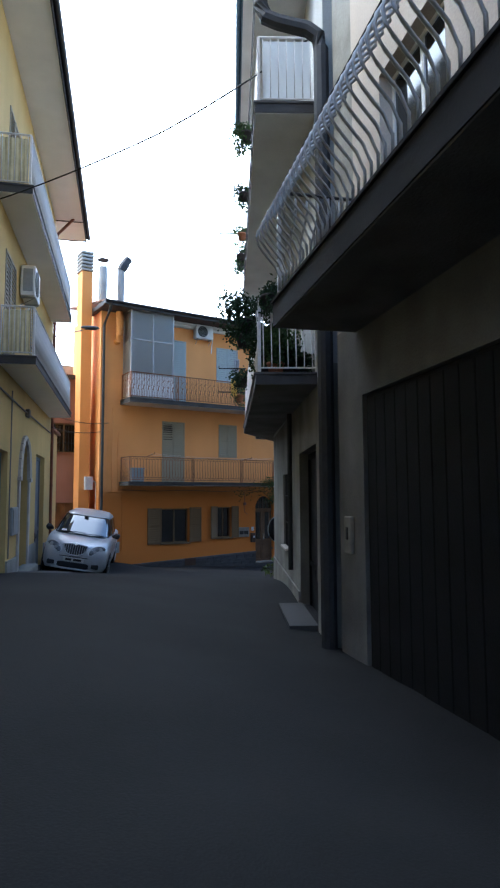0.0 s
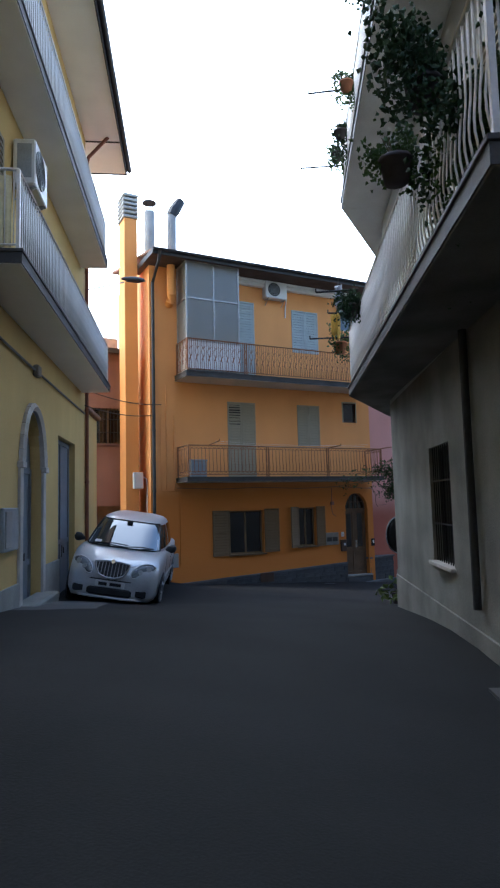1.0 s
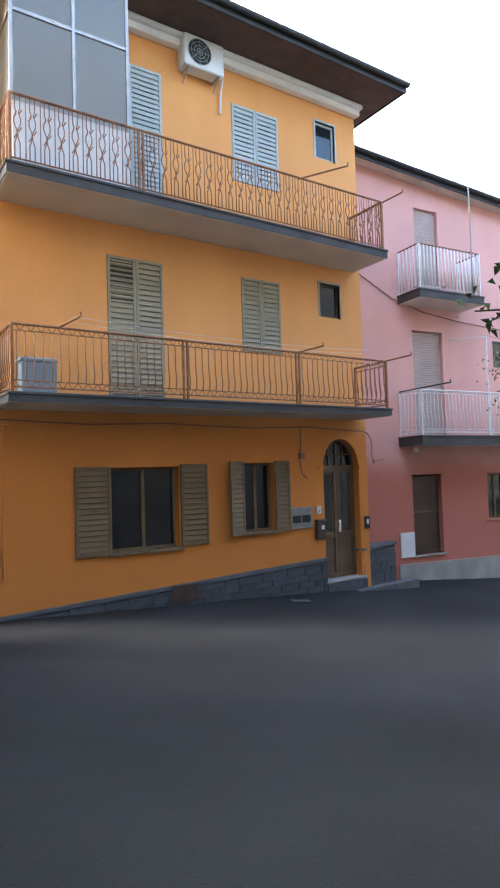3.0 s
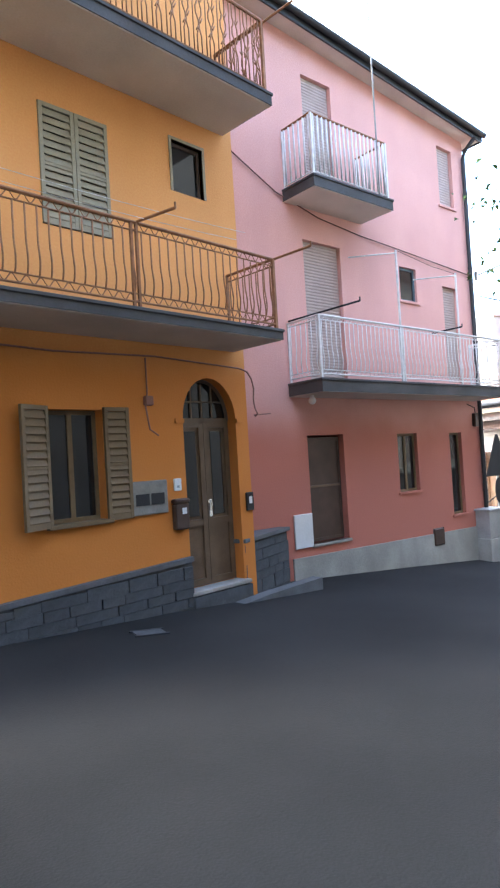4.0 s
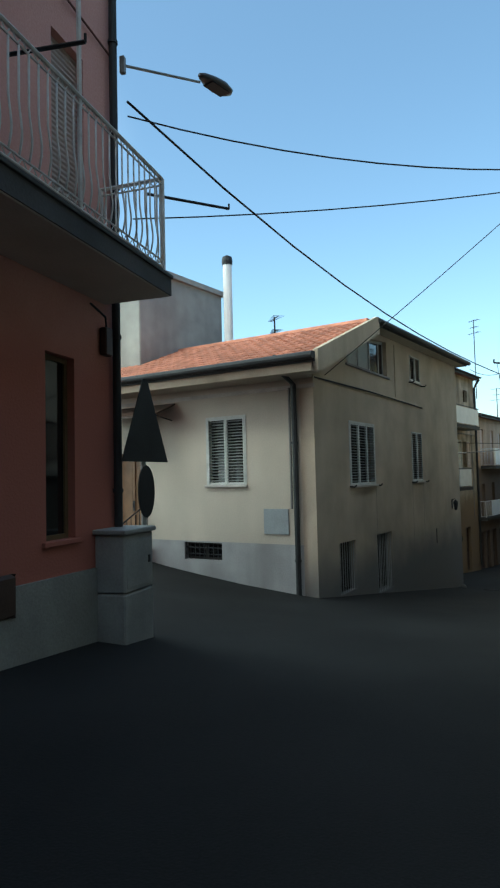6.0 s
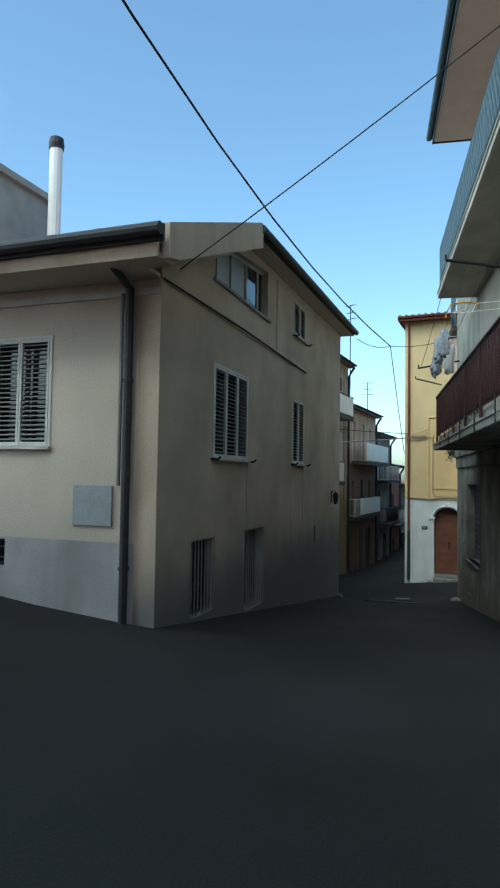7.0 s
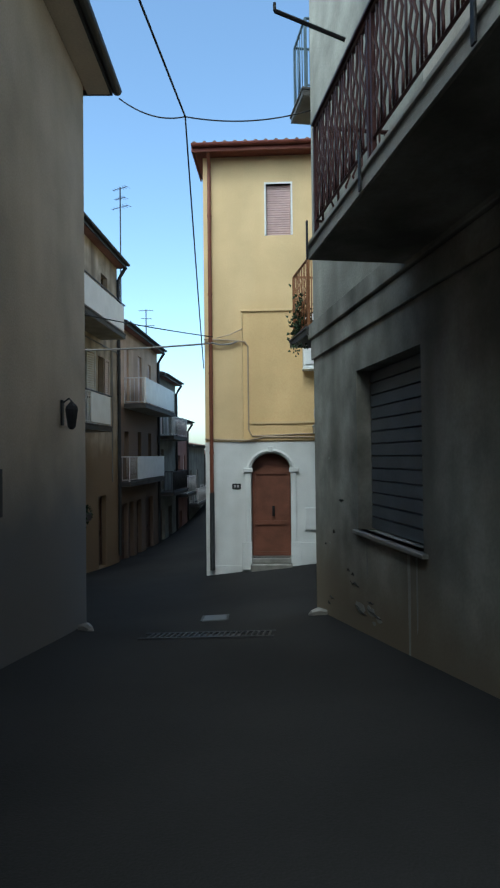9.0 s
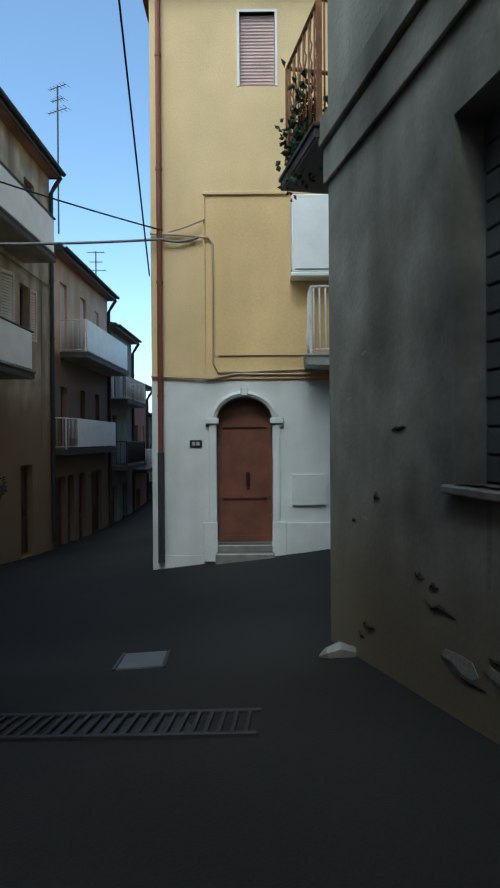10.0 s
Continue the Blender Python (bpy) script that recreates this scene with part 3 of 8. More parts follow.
def pot_shape(r, h):
    s = Shape()
    prof = [(0.0, 0.0), (r * 0.7, 0.0), (r * 0.95, h * 0.85), (r * 1.05, h * 0.85), (r * 1.05, h), (r * 0.9, h), (r * 0.85, h * 0.9), (0.0, h * 0.9)]
    n = 12
    v, f = [], []
    for pr, pz in prof:
        v += [(pr * math.cos(2 * math.pi * j / n), pr * math.sin(2 * math.pi * j / n), pz) for j in range(n)]
    for i in range(len(prof) - 1):
        f += [(n * i + j, n * i + (j + 1) % n, n * i + n + (j + 1) % n, n * i + n + j) for j in range(n)]
    return s.add(v, f)


def plant(pos, seed, pot=0.14, leaf=M_LEAF, n=220, spread=(0.3, 0.25, 0.25), size=0.07, hang=0.0, label="potted plant with small green leaves", pot_mat=M_POT, group="balcony plants"):
    rng = random.Random(seed)
    t = thing("potted_plant", pose(*pos), label, "plant", group)
    part("pot", pot_shape(pot, pot * 1.5), pot_mat, t, smooth=True)
    part("foliage", foliage(rng, n, spread, size, hang), leaf, t, m=Matrix.Translation((0, 0, pot * 1.5 + spread[2] * 0.5)))
    st = Shape()
    for _ in range(6):
        st.tube([(0, 0, pot * 1.2), (rng.uniform(-1, 1) * spread[0] * 0.6, rng.uniform(-1, 1) * spread[1] * 0.6, pot * 1.5 + spread[2] * rng.uniform(0.6, 1.2))], 0.006, 4)
    part("stem", st, M_STEM, t)
    return t


# ---------------------------------------------------------------- ground
GC = [0.0108, -0.8766, -0.685, -0.8185, 2.1994, -0.0624, 0.2291, -0.1857, 1.0602]


def ground_z(x, y):
    """Level of the street, which falls along the way and across it."""
    x, y = min(max(x, -14), 46) / 20, min(max(y, -26), 6) / 10
    rise = 0.17 * math.exp(-((x * 20 - 37.2) ** 2 + (y * 10 + 9.6) ** 2) / 7)
    rx, ry = x * 20 - 1.58, y * 10 + 8.47
    along, off = -0.5105 * rx - 0.8599 * ry, max(0.0, 0.5105 * ry - 0.8599 * rx, 0.342 * (y * 10 + 17.73) - 0.94 * (x * 20 + 3.71))
    u = min(max((along - 3.0) / 7.0, 0.0), 1.0)
    rise -= 0.42 * u * u * (3 - 2 * u) * math.exp(-(off / 2.2) ** 2)  # the gutter side, which lies lower
    rise += 0.33 * math.exp(-((x * 20 + 2.2) ** 2 + (y * 10 + 3.7) ** 2) / 3) - 0.1 * math.exp(-((x * 20 + 2.6) ** 2 + (y * 10 + 6.7) ** 2) / 1.2)
    return rise + GC[0] + GC[1] * x + GC[2] * y + GC[3] * x * x + GC[4] * x * y + GC[5] * y * y + GC[6] * x ** 3 + GC[7] * x * x * y + GC[8] * x * y * y


def axis_steps(a, b, step, far):
    n = int((b - a) / step)
    out = [a + (b - a) * i / n for i in range(n + 1)]
    ext = [10, 25, 60, 140, 400, far]
    return [a - e for e in reversed(ext)] + out + [b + e for e in ext]


def street_level(x, y):
    return ground_z(x, y) - 0.085 * max(0.0, x - 46) + 0.04 * max(0.0, -26 - y)


gx, gy = axis_steps(-20, 80, 1.0, 1800), axis_steps(-40, 20, 1.0, 1800)
gs = Shape()
for yy in gy:
    for xx in gx:
        out_of = max(0, xx - 80, -20 - xx, yy - 20, -40 - yy)
        gs.v.append((xx, yy, street_level(min(max(xx, -20), 80), min(max(yy, -40), 20)) - min(30, out_of * 0.06)
                     + (0.012 * noise.noise(Vector((xx * 0.6, yy * 0.6, 0.0))) if not out_of else 0)))
nx_ = len(gx)
gs.f = [(j * nx_ + i, j * nx_ + i + 1, (j + 1) * nx_ + i + 1, (j + 1) * nx_ + i) for j in range(len(gy) - 1) for i in range(nx_ - 1)]
lone("ground", gs, M_ASPHALT, "dark patched asphalt street falling downhill", "road", kind="structure", smooth=True)


def ground_patch(name, corners, mat, label, lift=0.012, n=10):
    """A thin sheet of other paving laid on the street between four corners."""
    a, b, c, d = [Vector((*p, 0)) for p in corners]
    s = Shape()
    for j in range(n + 1):
        for i in range(n + 1):
            p = a.lerp(b, i / n).lerp(d.lerp(c, i / n), j / n)
            p += Vector((noise.noise(p * 1.7), noise.noise(p * 1.7 + Vector((5, 5, 5))), 0)) * (0.12 if 0 < i < n or 0 < j < n else 0.05)
            edge = i in (0, n) or j in (0, n)
            s.v.append((p.x, p.y, ground_top(p.x, p.y) + (-0.02 if edge else lift)))
    s.f = [(j * (n + 1) + i, j * (n + 1) + i + 1, (j + 1) * (n + 1) + i + 1, (j + 1) * (n + 1) + i) for j in range(n) for i in range(n)]
    return lone(name, s, mat, label, "paving", kind="structure", smooth=True)


def ground_top(x, y):
    """The street sheet itself, between its grid points."""
    x0, y0 = math.floor(x), math.floor(y)

    def q(a, b):
        return street_level(a, b) + 0.012 * noise.noise(Vector((a * 0.6, b * 0.6, 0.0)))

    u, v = x - x0, y - y0
    return (q(x0, y0) * (1 - u) + q(x0 + 1, y0) * u) * (1 - v) + (q(x0, y0 + 1) * (1 - u) + q(x0 + 1, y0 + 1) * u) * v


ground_patch("paving_strip", [(-5.6, -9.0), (-4.2, -8.9), (-3.6, -7.0), (-4.6, -6.4)], M_ASPHALT_OLD, "pale concrete apron beside the doorstep")


# ---------------------------------------------------------------- houses
def house_frame(name, x, y, az, label):
    return thing(name, pose(x, y, 0, 0, 0, az), label, "house")


def closed_body(house, x0, x1, depth, z0, z1, mat, front=0.3, m=None):
    """Back and side walls and a flat lid that close a house behind its front."""
    part("side_wall", Shape(m).box(x0, x0 + 0.25, front, depth, z0, z1), mat, house)
    part("side_wall", Shape(m).box(x1 - 0.25, x1, front, depth, z0, z1), mat, house)
    part("rear_wall", Shape(m).box(x0 + 0.25, x1 - 0.25, depth - 0.25, depth, z0, z1), mat, house)
    part("upper_ceiling", Shape(m).box(x0 + 0.26, x1 - 0.26, front + 0.01, depth - 0.26, z1 - 0.25, z1 - 0.05), M_DARKIN, house)


def gutter_roof(house, x0, x1, y0, y1, z, rise, fascia, tile, soffit=M_SLAB, m=None, gutter=True, side=0.0):
    """An eave with soffit, fascia, gutter and a shallow roof rising away from the street."""
    r = part("roof", Shape(m).add([(x0, y0, z + 0.12), (x1, y0, z + 0.12), (x1, y1, z + 0.12 + rise), (x0, y1, z + 0.12 + rise),
                                    (x0, y0, z + 0.18), (x1, y0, z + 0.18), (x1, y1, z + 0.2 + rise), (x0, y1, z + 0.2 + rise)],
                                   [(0, 3, 2, 1), (4, 5, 6, 7), (0, 1, 5, 4), (1, 2, 6, 5), (2, 3, 7, 6), (3, 0, 4, 7)]), tile, house)
    part("soffit", Shape(m).box(x0 + 0.02, x1 - 0.02, y0 + 0.03, min(y1, y0 + 2.0), z + 0.02, z + 0.10), soffit, r)
    part("fascia", Shape(m).box(x0, x1, y0, y0 + 0.03, z - 0.02, z + 0.16).box(x0 - 0.03, x0, y0, y0 + 1.6, z, z + 0.16).box(x1, x1 + 0.03, y0, y0 + 1.6, z, z + 0.16), fascia, r)
    if gutter:
        g = Shape(m)
        ring = [(-0.065 + 0.065 * math.cos(a), 0.065 * math.sin(a)) for a in [math.pi + math.pi * i / 8 for i in range(9)]]
        ring += [(p * 0.86 - 0.009, q * 0.86) for p, q in reversed(ring)]
        n = len(ring)
        v = [(x, y0 + p, z + 0.13 + q) for x in (x0 - 0.02, x1 + 0.02) for p, q in ring]
        g.add(v, [tuple(range(n)), tuple(range(2 * n - 1, n - 1, -1))] + [(i, (i + 1) % n, (i + 1) % n + n, i + n) for i in range(n)])
        part("gutter", g, fascia, r)
    return r


def downpipe(house, pts, r, mat, label="", clamps=True, m=None):
    s = Shape(m)
    s.tube(pts, r, 10)
    if clamps:
        (ax, ay, az), (bx, by, bz) = pts[-2], pts[-1]
        n = max(1, int(abs(az - bz) / 1.6))
        for i in range(n):
            t = (i + 0.5) / n
            z = az + (bz - az) * t
            s.tube([(ax + (bx - ax) * t, ay + (by - ay) * t, z - 0.02), (ax + (bx - ax) * t, ay + (by - ay) * t, z + 0.02)], r * 1.25, 10)
    return part("downpipe", s, mat, house, label, smooth=False)


def dry_arm(house, p, q, mat=M_IRONDARK):
    """An iron arm for washing lines."""
    part("drying_arm", Shape().tube([p, q], 0.016, 6).tube([q, (q[0], q[1], q[2] + 0.06)], 0.012, 6), mat, house)


def panel_door(house, x0, x1, z0, z1, y, mat, spring=None, m=None, glazed=False, name="door", label="", single=False):
    """A door of one or two leaves with raised fields, an arched top if spring is given, and a handle."""
    top = spring if spring else z1
    s = Shape(m)
    c = (x0 + x1) / 2
    s.box(x0, x1, y + 0.03, y + 0.06, z0, top)
    for a, b in () if single else ((x0, c - 0.004), (c + 0.004, x1)):
        s.box(a, a + 0.08, y, y + 0.03, z0, top).box(b - 0.08, b, y, y + 0.03, z0, top)
        for q in (z0, z0 + (top - z0) * 0.36, top - 0.09):
            s.box(a + 0.08, b - 0.08, y + 0.002, y + 0.03, q, q + 0.09)
    d = part(name, s, mat, house, label)
    if single:
        for a, b in ((x0, x0 + 0.08), (x1 - 0.08, x1)):
            part("stile", Shape(m).box(a, b, y, y + 0.03, z0, top), mat, d)
        for q in (z0, z0 + (top - z0) * 0.36, top - 0.09):
            part("rail", Shape(m).box(x0 + 0.082, x1 - 0.082, y + 0.002, y + 0.03, q, q + 0.09), mat, d)
    if spring:
        pts = arch_points(x0, x1, spring, z1, 16)
        if glazed:
            part("fanlight", Shape(m).prism(pts, y + 0.035, y + 0.045), M_GLASS, d)
            fr = Shape(m)
            fr.tube([(p[0], y + 0.02, p[1]) for p in pts], 0.035, 4)
            fr.box(x0, x1, y, y + 0.05, spring - 0.03, spring + 0.04)
            for f in (0.3, 0.5, 0.7):
                fr.box(x0 + (x1 - x0) * f - 0.012, x0 + (x1 - x0) * f + 0.012, y + 0.01, y + 0.03, spring, z1 - 0.06)
            fr.box(x0 + 0.05, x1 - 0.05, y + 0.01, y + 0.03, spring + (z1 - spring) * 0.45, spring + (z1 - spring) * 0.45 + 0.02)
            part("fanlight_frame", fr, mat, d)
        else:
            part("arched_head", Shape(m).prism(pts, y + 0.02, y + 0.06), mat, d)
    if glazed:
        for a, b in ((x0, c - 0.004), (c + 0.004, x1)):
            part("pane", Shape(m).box(a + 0.13, b - 0.13, y + 0.02, y + 0.029, z0 + (top - z0) * 0.42, top - 0.14), M_GLASS, d)
    hnd = Shape(m)
    hnd.tube([(c + 0.05, y - 0.04, z0 + 1.0), (c + 0.05, y - 0.04, z0 + 1.12)], 0.012, 6).box(c + 0.02, c + 0.08, y - 0.01, y + 0.002, z0 + 0.92, z0 + 1.16)
    part("handle", hnd, M_CHROME if glazed else M_IRONDARK, d)
    return d


def air_conditioner(m, label, w=0.75, h=0.52, d=0.28):
    t = thing("air_conditioner", m, label, "air conditioner", "outdoor units")
    part("casing", Shape().soft(0, w, -d, 0, 0, h, 0.02), M_PLASTIC, t)
    ring = Shape()
    cx, cz, r = w * 0.38, h * 0.5, h * 0.40
    for q in (1.0, 0.75, 0.5, 0.25):
        ring.tube([(cx + r * q * math.cos(a), -d - 0.012, cz + r * q * math.sin(a)) for a in [2 * math.pi * i / 20 for i in range(21)]], 0.006, 4)
    for a in range(8):
        ring.tube([(cx, -d - 0.012, cz), (cx + r * math.cos(a * math.pi / 4), -d - 0.012, cz + r * math.sin(a * math.pi / 4))], 0.005, 4)
    part("fan_grille", ring, M_GREYPLASTIC, t)
    disc = [(cx + r * math.cos(2 * math.pi * i / 20), cz + r * math.sin(2 * math.pi * i / 20)) for i in range(20)]
    part("fan_opening", Shape().prism(disc, -d - 0.006, -d + 0.002), M_BLACKPL, t)
    br = Shape()
    for x in (0.1, w - 0.1):
        br.box(x - 0.015, x + 0.015, -d, 0.0, -0.035, -0.004).tube([(x, -d + 0.03, -0.03), (x, 0.0, -0.2)], 0.012, 4)
    part("bracket", br, M_STEEL, t)
    part("refrigerant_pipe", Shape().tube([(w, -0.1, 0.1), (w + 0.06, -0.1, 0.06), (w + 0.06, -0.02, -0.2), (w + 0.04, -0.02, -0.55)], 0.02, 6), M_PLASTIC, t)
    return t


# ======== plain unseen walls, added to close the place and hold back sky light
def closing_wall(name, a, b, z0, z1, label):
    a, b = Vector((*a, 0)), Vector((*b, 0))
    m = Matrix.Translation(a) @ Matrix.Rotation(math.atan2(b.y - a.y, b.x - a.x), 4, "Z")
    return lone(name, Shape().soft(0, (b - a).length, -0.4, 0, z0, z1, 0.02), M_SCREENWALL, label, "wall", m, kind="structure")


# the south wall is invented, dark and high to shade the pink and orange fronts
closing_wall("wall_south", (4.2, -6.35), (17.4, -6.1), -3, 10.5, "unseen dark wall added to keep sky light off the fronts opposite")
closing_wall("wall_west", (-16.9, -38.0), (-10.4, -21.2), -1, 10, "unseen dark wall added along the street")
closing_wall("wall_behind", (-8.0, -40.0), (-17.2, -38.0), -1, 10, "unseen dark wall added across the street")


# ======== orange house
O = house_frame("orange_house", 0, 0, 0, "orange three-storey house with two balconies and slate plinth")
O_holes = [(1.97, 3.18, 0.82, 2.2), (4.5, 5.2, 0.95, 2.24), (6.42, 7.38, -0.14, 2.70, 2.12), (1.96, 2.97, 3.22, 5.72), (4.58, 5.48, 4.33, 5.74), (6.48, 7.02, 5.2, 5.9),
           (4.47, 5.54, 7.56, 9.06), (6.51, 7.03, 8.53, 9.31), (2.41, 3.02, 6.42, 9.12)]
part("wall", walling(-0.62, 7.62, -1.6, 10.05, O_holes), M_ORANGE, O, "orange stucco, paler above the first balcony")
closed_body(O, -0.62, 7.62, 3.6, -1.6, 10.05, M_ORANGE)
gutter_roof(O, -0.8, 8.12, -1.05, 3.8, 9.86, 0.9, M_GUTTER, M_TILEDARK, soffit=M_EAVEBROWN)
part("cornice", Shape().soft(2.1, 7.66, -0.16, -0.002, 9.66, 9.84, 0.015).soft(2.1, 7.68, -0.24, -0.002, 9.78, 9.875, 0.015), M_WHITE, O, "white moulded cornice under the eave")
# balconies
b = balcony(O, 0.2, 7.42, 0.95, 3.24, 0.14, 0.95, "bellied", M_IRONBROWN, 0.12, label="long concrete balcony with bellied rust-brown iron railing", posts=(2.9, 5.16), frieze=0.09)
b = balcony(O, 0.2, 7.44, 0.98, 6.42, 0.17, 1.0, "jogged", M_IRONBROWN, 0.2, label="long concrete balcony with ornate iron railing", posts=(2.2,))
part("backing_board", Shape().soft(0.3, 2.05, -0.87, -0.84, 6.5, 7.36, 0.004).soft(0.29, 0.32, -0.84, -0.05, 6.5, 7.36, 0.004), M_WHITE, b, "white boards behind the railing")
for k, (ya, za) in enumerate(((-1.02, 4.26), (-1.18, 4.3))):
    part("washing_line", Shape().tube([(1.0 + 5.6 * q / 12, ya, za - 0.3 * q / 12 * (1 - q / 12)) for q in range(13)], 0.003, 4), M_IRONWHITE, O, "slack pale washing line")
dry_arm(O, (0.9, -0.9, 4.2), (1.1, -1.25, 4.3), M_IRONBROWN)
dry_arm(O, (5.2, -0.9, 4.2), (5.35, -1.4, 4.23), M_IRONBROWN)
dry_arm(O, (7.4, -0.02, 4.2), (7.45, -1.5, 4.22), M_IRONBROWN)
dry_arm(O, (7.4, -0.02, 7.4), (7.45, -1.45, 7.43), M_IRONBROWN)
dry_arm(O, (5.3, -0.9, 7.4), (5.9, -1.6, 7.5), M_IRONBROWN)
# windows
w = window(O, 1.97, 3.18, 0.82, 2.2, "open", frame=M_BROWNSH, sill=M_BROWNSH, label="dark sliding window with open brown shutters")
slatted(w, 1.36, 1.95, 0.8, 2.22, -0.055, M_BROWNSH, "open brown louvred shutter")
slatted(w, 3.2, 3.74, 0.84, 2.24, -0.055, M_BROWNSH, "open brown louvred shutter")
w = window(O, 4.5, 5.2, 0.95, 2.24, "open", frame=M_BROWNSH, sill=M_BROWNSH, label="dark sliding window with half-open brown shutters")
mm = Matrix.Translation((4.5, -0.04, 0)) @ Matrix.Rotation(radians(22), 4, "Z")
slatted(w, -0.42, -0.01, 0.93, 2.27, -0.02, M_BROWNSH, "shutter leaf ajar", m=mm)
slatted(w, 5.2, 5.55, 0.93, 2.27, -0.055, M_BROWNSH, "open brown louvred shutter")
window(O, 1.96, 2.97, 3.24, 5.72, "closed", M_OLIVE, frame=M_OLIVE, sill=False, label="tall olive-grey louvred balcony door, top of one leaf open", surround=None)
window(O, 4.58, 5.48, 4.33, 5.74, "closed", M_OLIVE, frame=M_OLIVE, sill=False, label="olive-grey louvred window shutters, closed")
window(O, 6.48, 7.02, 5.2, 5.9, "plain", frame=M_DARKDOOR, deep=0.06, leaves=1, sill=False, label="small square window in a brown frame", surround=M_OLIVE)
window(O, 4.47, 5.54, 7.56, 9.06, "closed", M_GREYSH, frame=M_GREYSH, sill=False, label="pale grey-green louvred shutters, closed")
window(O, 6.51, 7.03, 8.53, 9.31, "plain", frame=M_GREYSH, deep=0.04, leaves=1, sill=False, label="small window with pale frame", surround=M_GREYSH)
window(O, 2.41, 3.02, 6.44, 9.12, "closed", M_GREYSH, frame=M_GREYSH, sill=False, leaves=1, label="narrow pale louvred balcony door")
w = part("louvre_opening", Shape().box(2.016, 2.41, -0.012, -0.006, 4.98, 5.62), M_DARKIN, O, "tilted-open top louvres of the door leaf")
for k in range(8):
    part("slat", Shape().add([(2.016, -0.014, 5.0 + k * 0.078), (2.41, -0.014, 5.0 + k * 0.078), (2.41, -0.034, 5.02 + k * 0.078), (2.016, -0.034, 5.02 + k * 0.078), (2.016, -0.014, 5.012 + k * 0.078), (2.41, -0.014, 5.012 + k * 0.078), (2.41, -0.034, 5.032 + k * 0.078), (2.016, -0.034, 5.032 + k * 0.078)],
         [(0, 3, 2, 1), (4, 5, 6, 7), (0, 1, 5, 4), (1, 2, 6, 5), (2, 3, 7, 6), (3, 0, 4, 7)]), M_OLIVE, w)
# entrance
panel_door(O, 6.43, 7.37, -0.13, 2.69, 0.16, M_TANDOOR, spring=2.12, glazed=True, label="arched brown wooden entrance door with glass panels")
part("impost", Shape().box(6.28, 6.42, -0.03, 0.02, 2.08, 2.14).box(7.38, 7.52, -0.03, 0.02, 2.08, 2.14), M_ORANGE, O)
part("threshold", Shape().soft(6.36, 7.45, -0.09, 0.16, -0.19, -0.135, 0.01), M_GREYSTONE, O, "pale stone threshold")
part("door_riser", Shape().box(6.38, 7.44, -0.1, 0.15, -1.6, -0.202), M_SLATE, O, "slate riser below the threshold")
part("step", Shape().prism([(6.2, -1.2), (8.75, -1.2), (8.75, -0.33), (7.6, -0.36), (6.2, -0.45)], -0.3, -0.1), M_SLATECAP, O, "long low stone step")
# plinth of slate blocks with a sloping coping
pl = part("plinth", Shape().prism([(-0.2, -1.6), (6.4, -1.6), (6.4, 0.27), (2.0, 0.12), (-0.2, 0.0)], -0.05, -0.002), M_SLATE, O)
part("coping", Shape().prism([(-0.2, 0.0), (6.41, 0.27), (6.41, 0.33), (-0.2, 0.05)], -0.085, -0.001), M_SLATECAP, pl, "slate coping strip")
rng = random.Random(4)
blocks = {}


def slate_blocks(parent, x0, x1, zt0, zt1, zb, y, m=None):
    z = zb
    while z < max(zt0, zt1):
        hgt = rng.choice((0.12, 0.16, 0.2))
        x = x0 + rng.uniform(-0.2, 0)
        while x < x1:
            ln = rng.choice((0.3, 0.42, 0.55))
            a, c = max(x, x0), min(x + ln, x1)
            top = zt0 + (zt1 - zt0) * ((a + c) / 2 - x0) / (x1 - x0) - 0.02
            if c - a > 0.08 and z + 0.05 < top:
                hz = min(hgt, top - z)
                key = (round((c - a) * 20), round(hz * 25))
                if key not in blocks:
                    q, r = key[0] / 40 - 0.003, key[1] / 50 - 0.003
                    me = Shape().soft(-q, q, -0.02, 0.02, -r, r, 0.003).mesh("slate_block")
                    me.materials.append(M_SLATE)
                    blocks[key] = me
                p = Matrix.Translation(((a + c) / 2, y - 0.006 * rng.random(), z + hz / 2))
                part("slate_block", blocks[key], M_SLATE, parent, m=(m @ p) if m else p)
            x += ln
        z += hgt


slate_blocks(pl, -0.15, 6.4, 0.0, 0.27, -0.75, -0.055)
mw = Matrix.Translation((7.42, 0.03, 0)) @ Matrix.Rotation(radians(16), 4, "Z")
pl2 = part("plinth", Shape(mw).box(0, 1.42, 0.0, 0.5, -1.6, 0.36), M_SLATE, O)
part("coping", Shape(mw).soft(-0.03, 1.44, -0.06, 0.5, 0.36, 0.42, 0.008), M_SLATECAP, pl2, "slate coping strip")
slate_blocks(pl2, 0.0, 1.4, 0.36, 0.36, -0.75, -0.01, mw)
vent = part("cellar_vent", Shape().soft(2.97, 3.46, -0.1, 0.0, -0.1, 0.19, 0.01), M_DARKDOOR, pl, "rusty brown vent cover")
# glazed veranda on the upper balcony
veranda = part("veranda", Shape().box(0.3, 2.05, -0.83, -0.78, 6.43, 6.5), M_STEEL, O, "aluminium veranda frame with frosted panes")
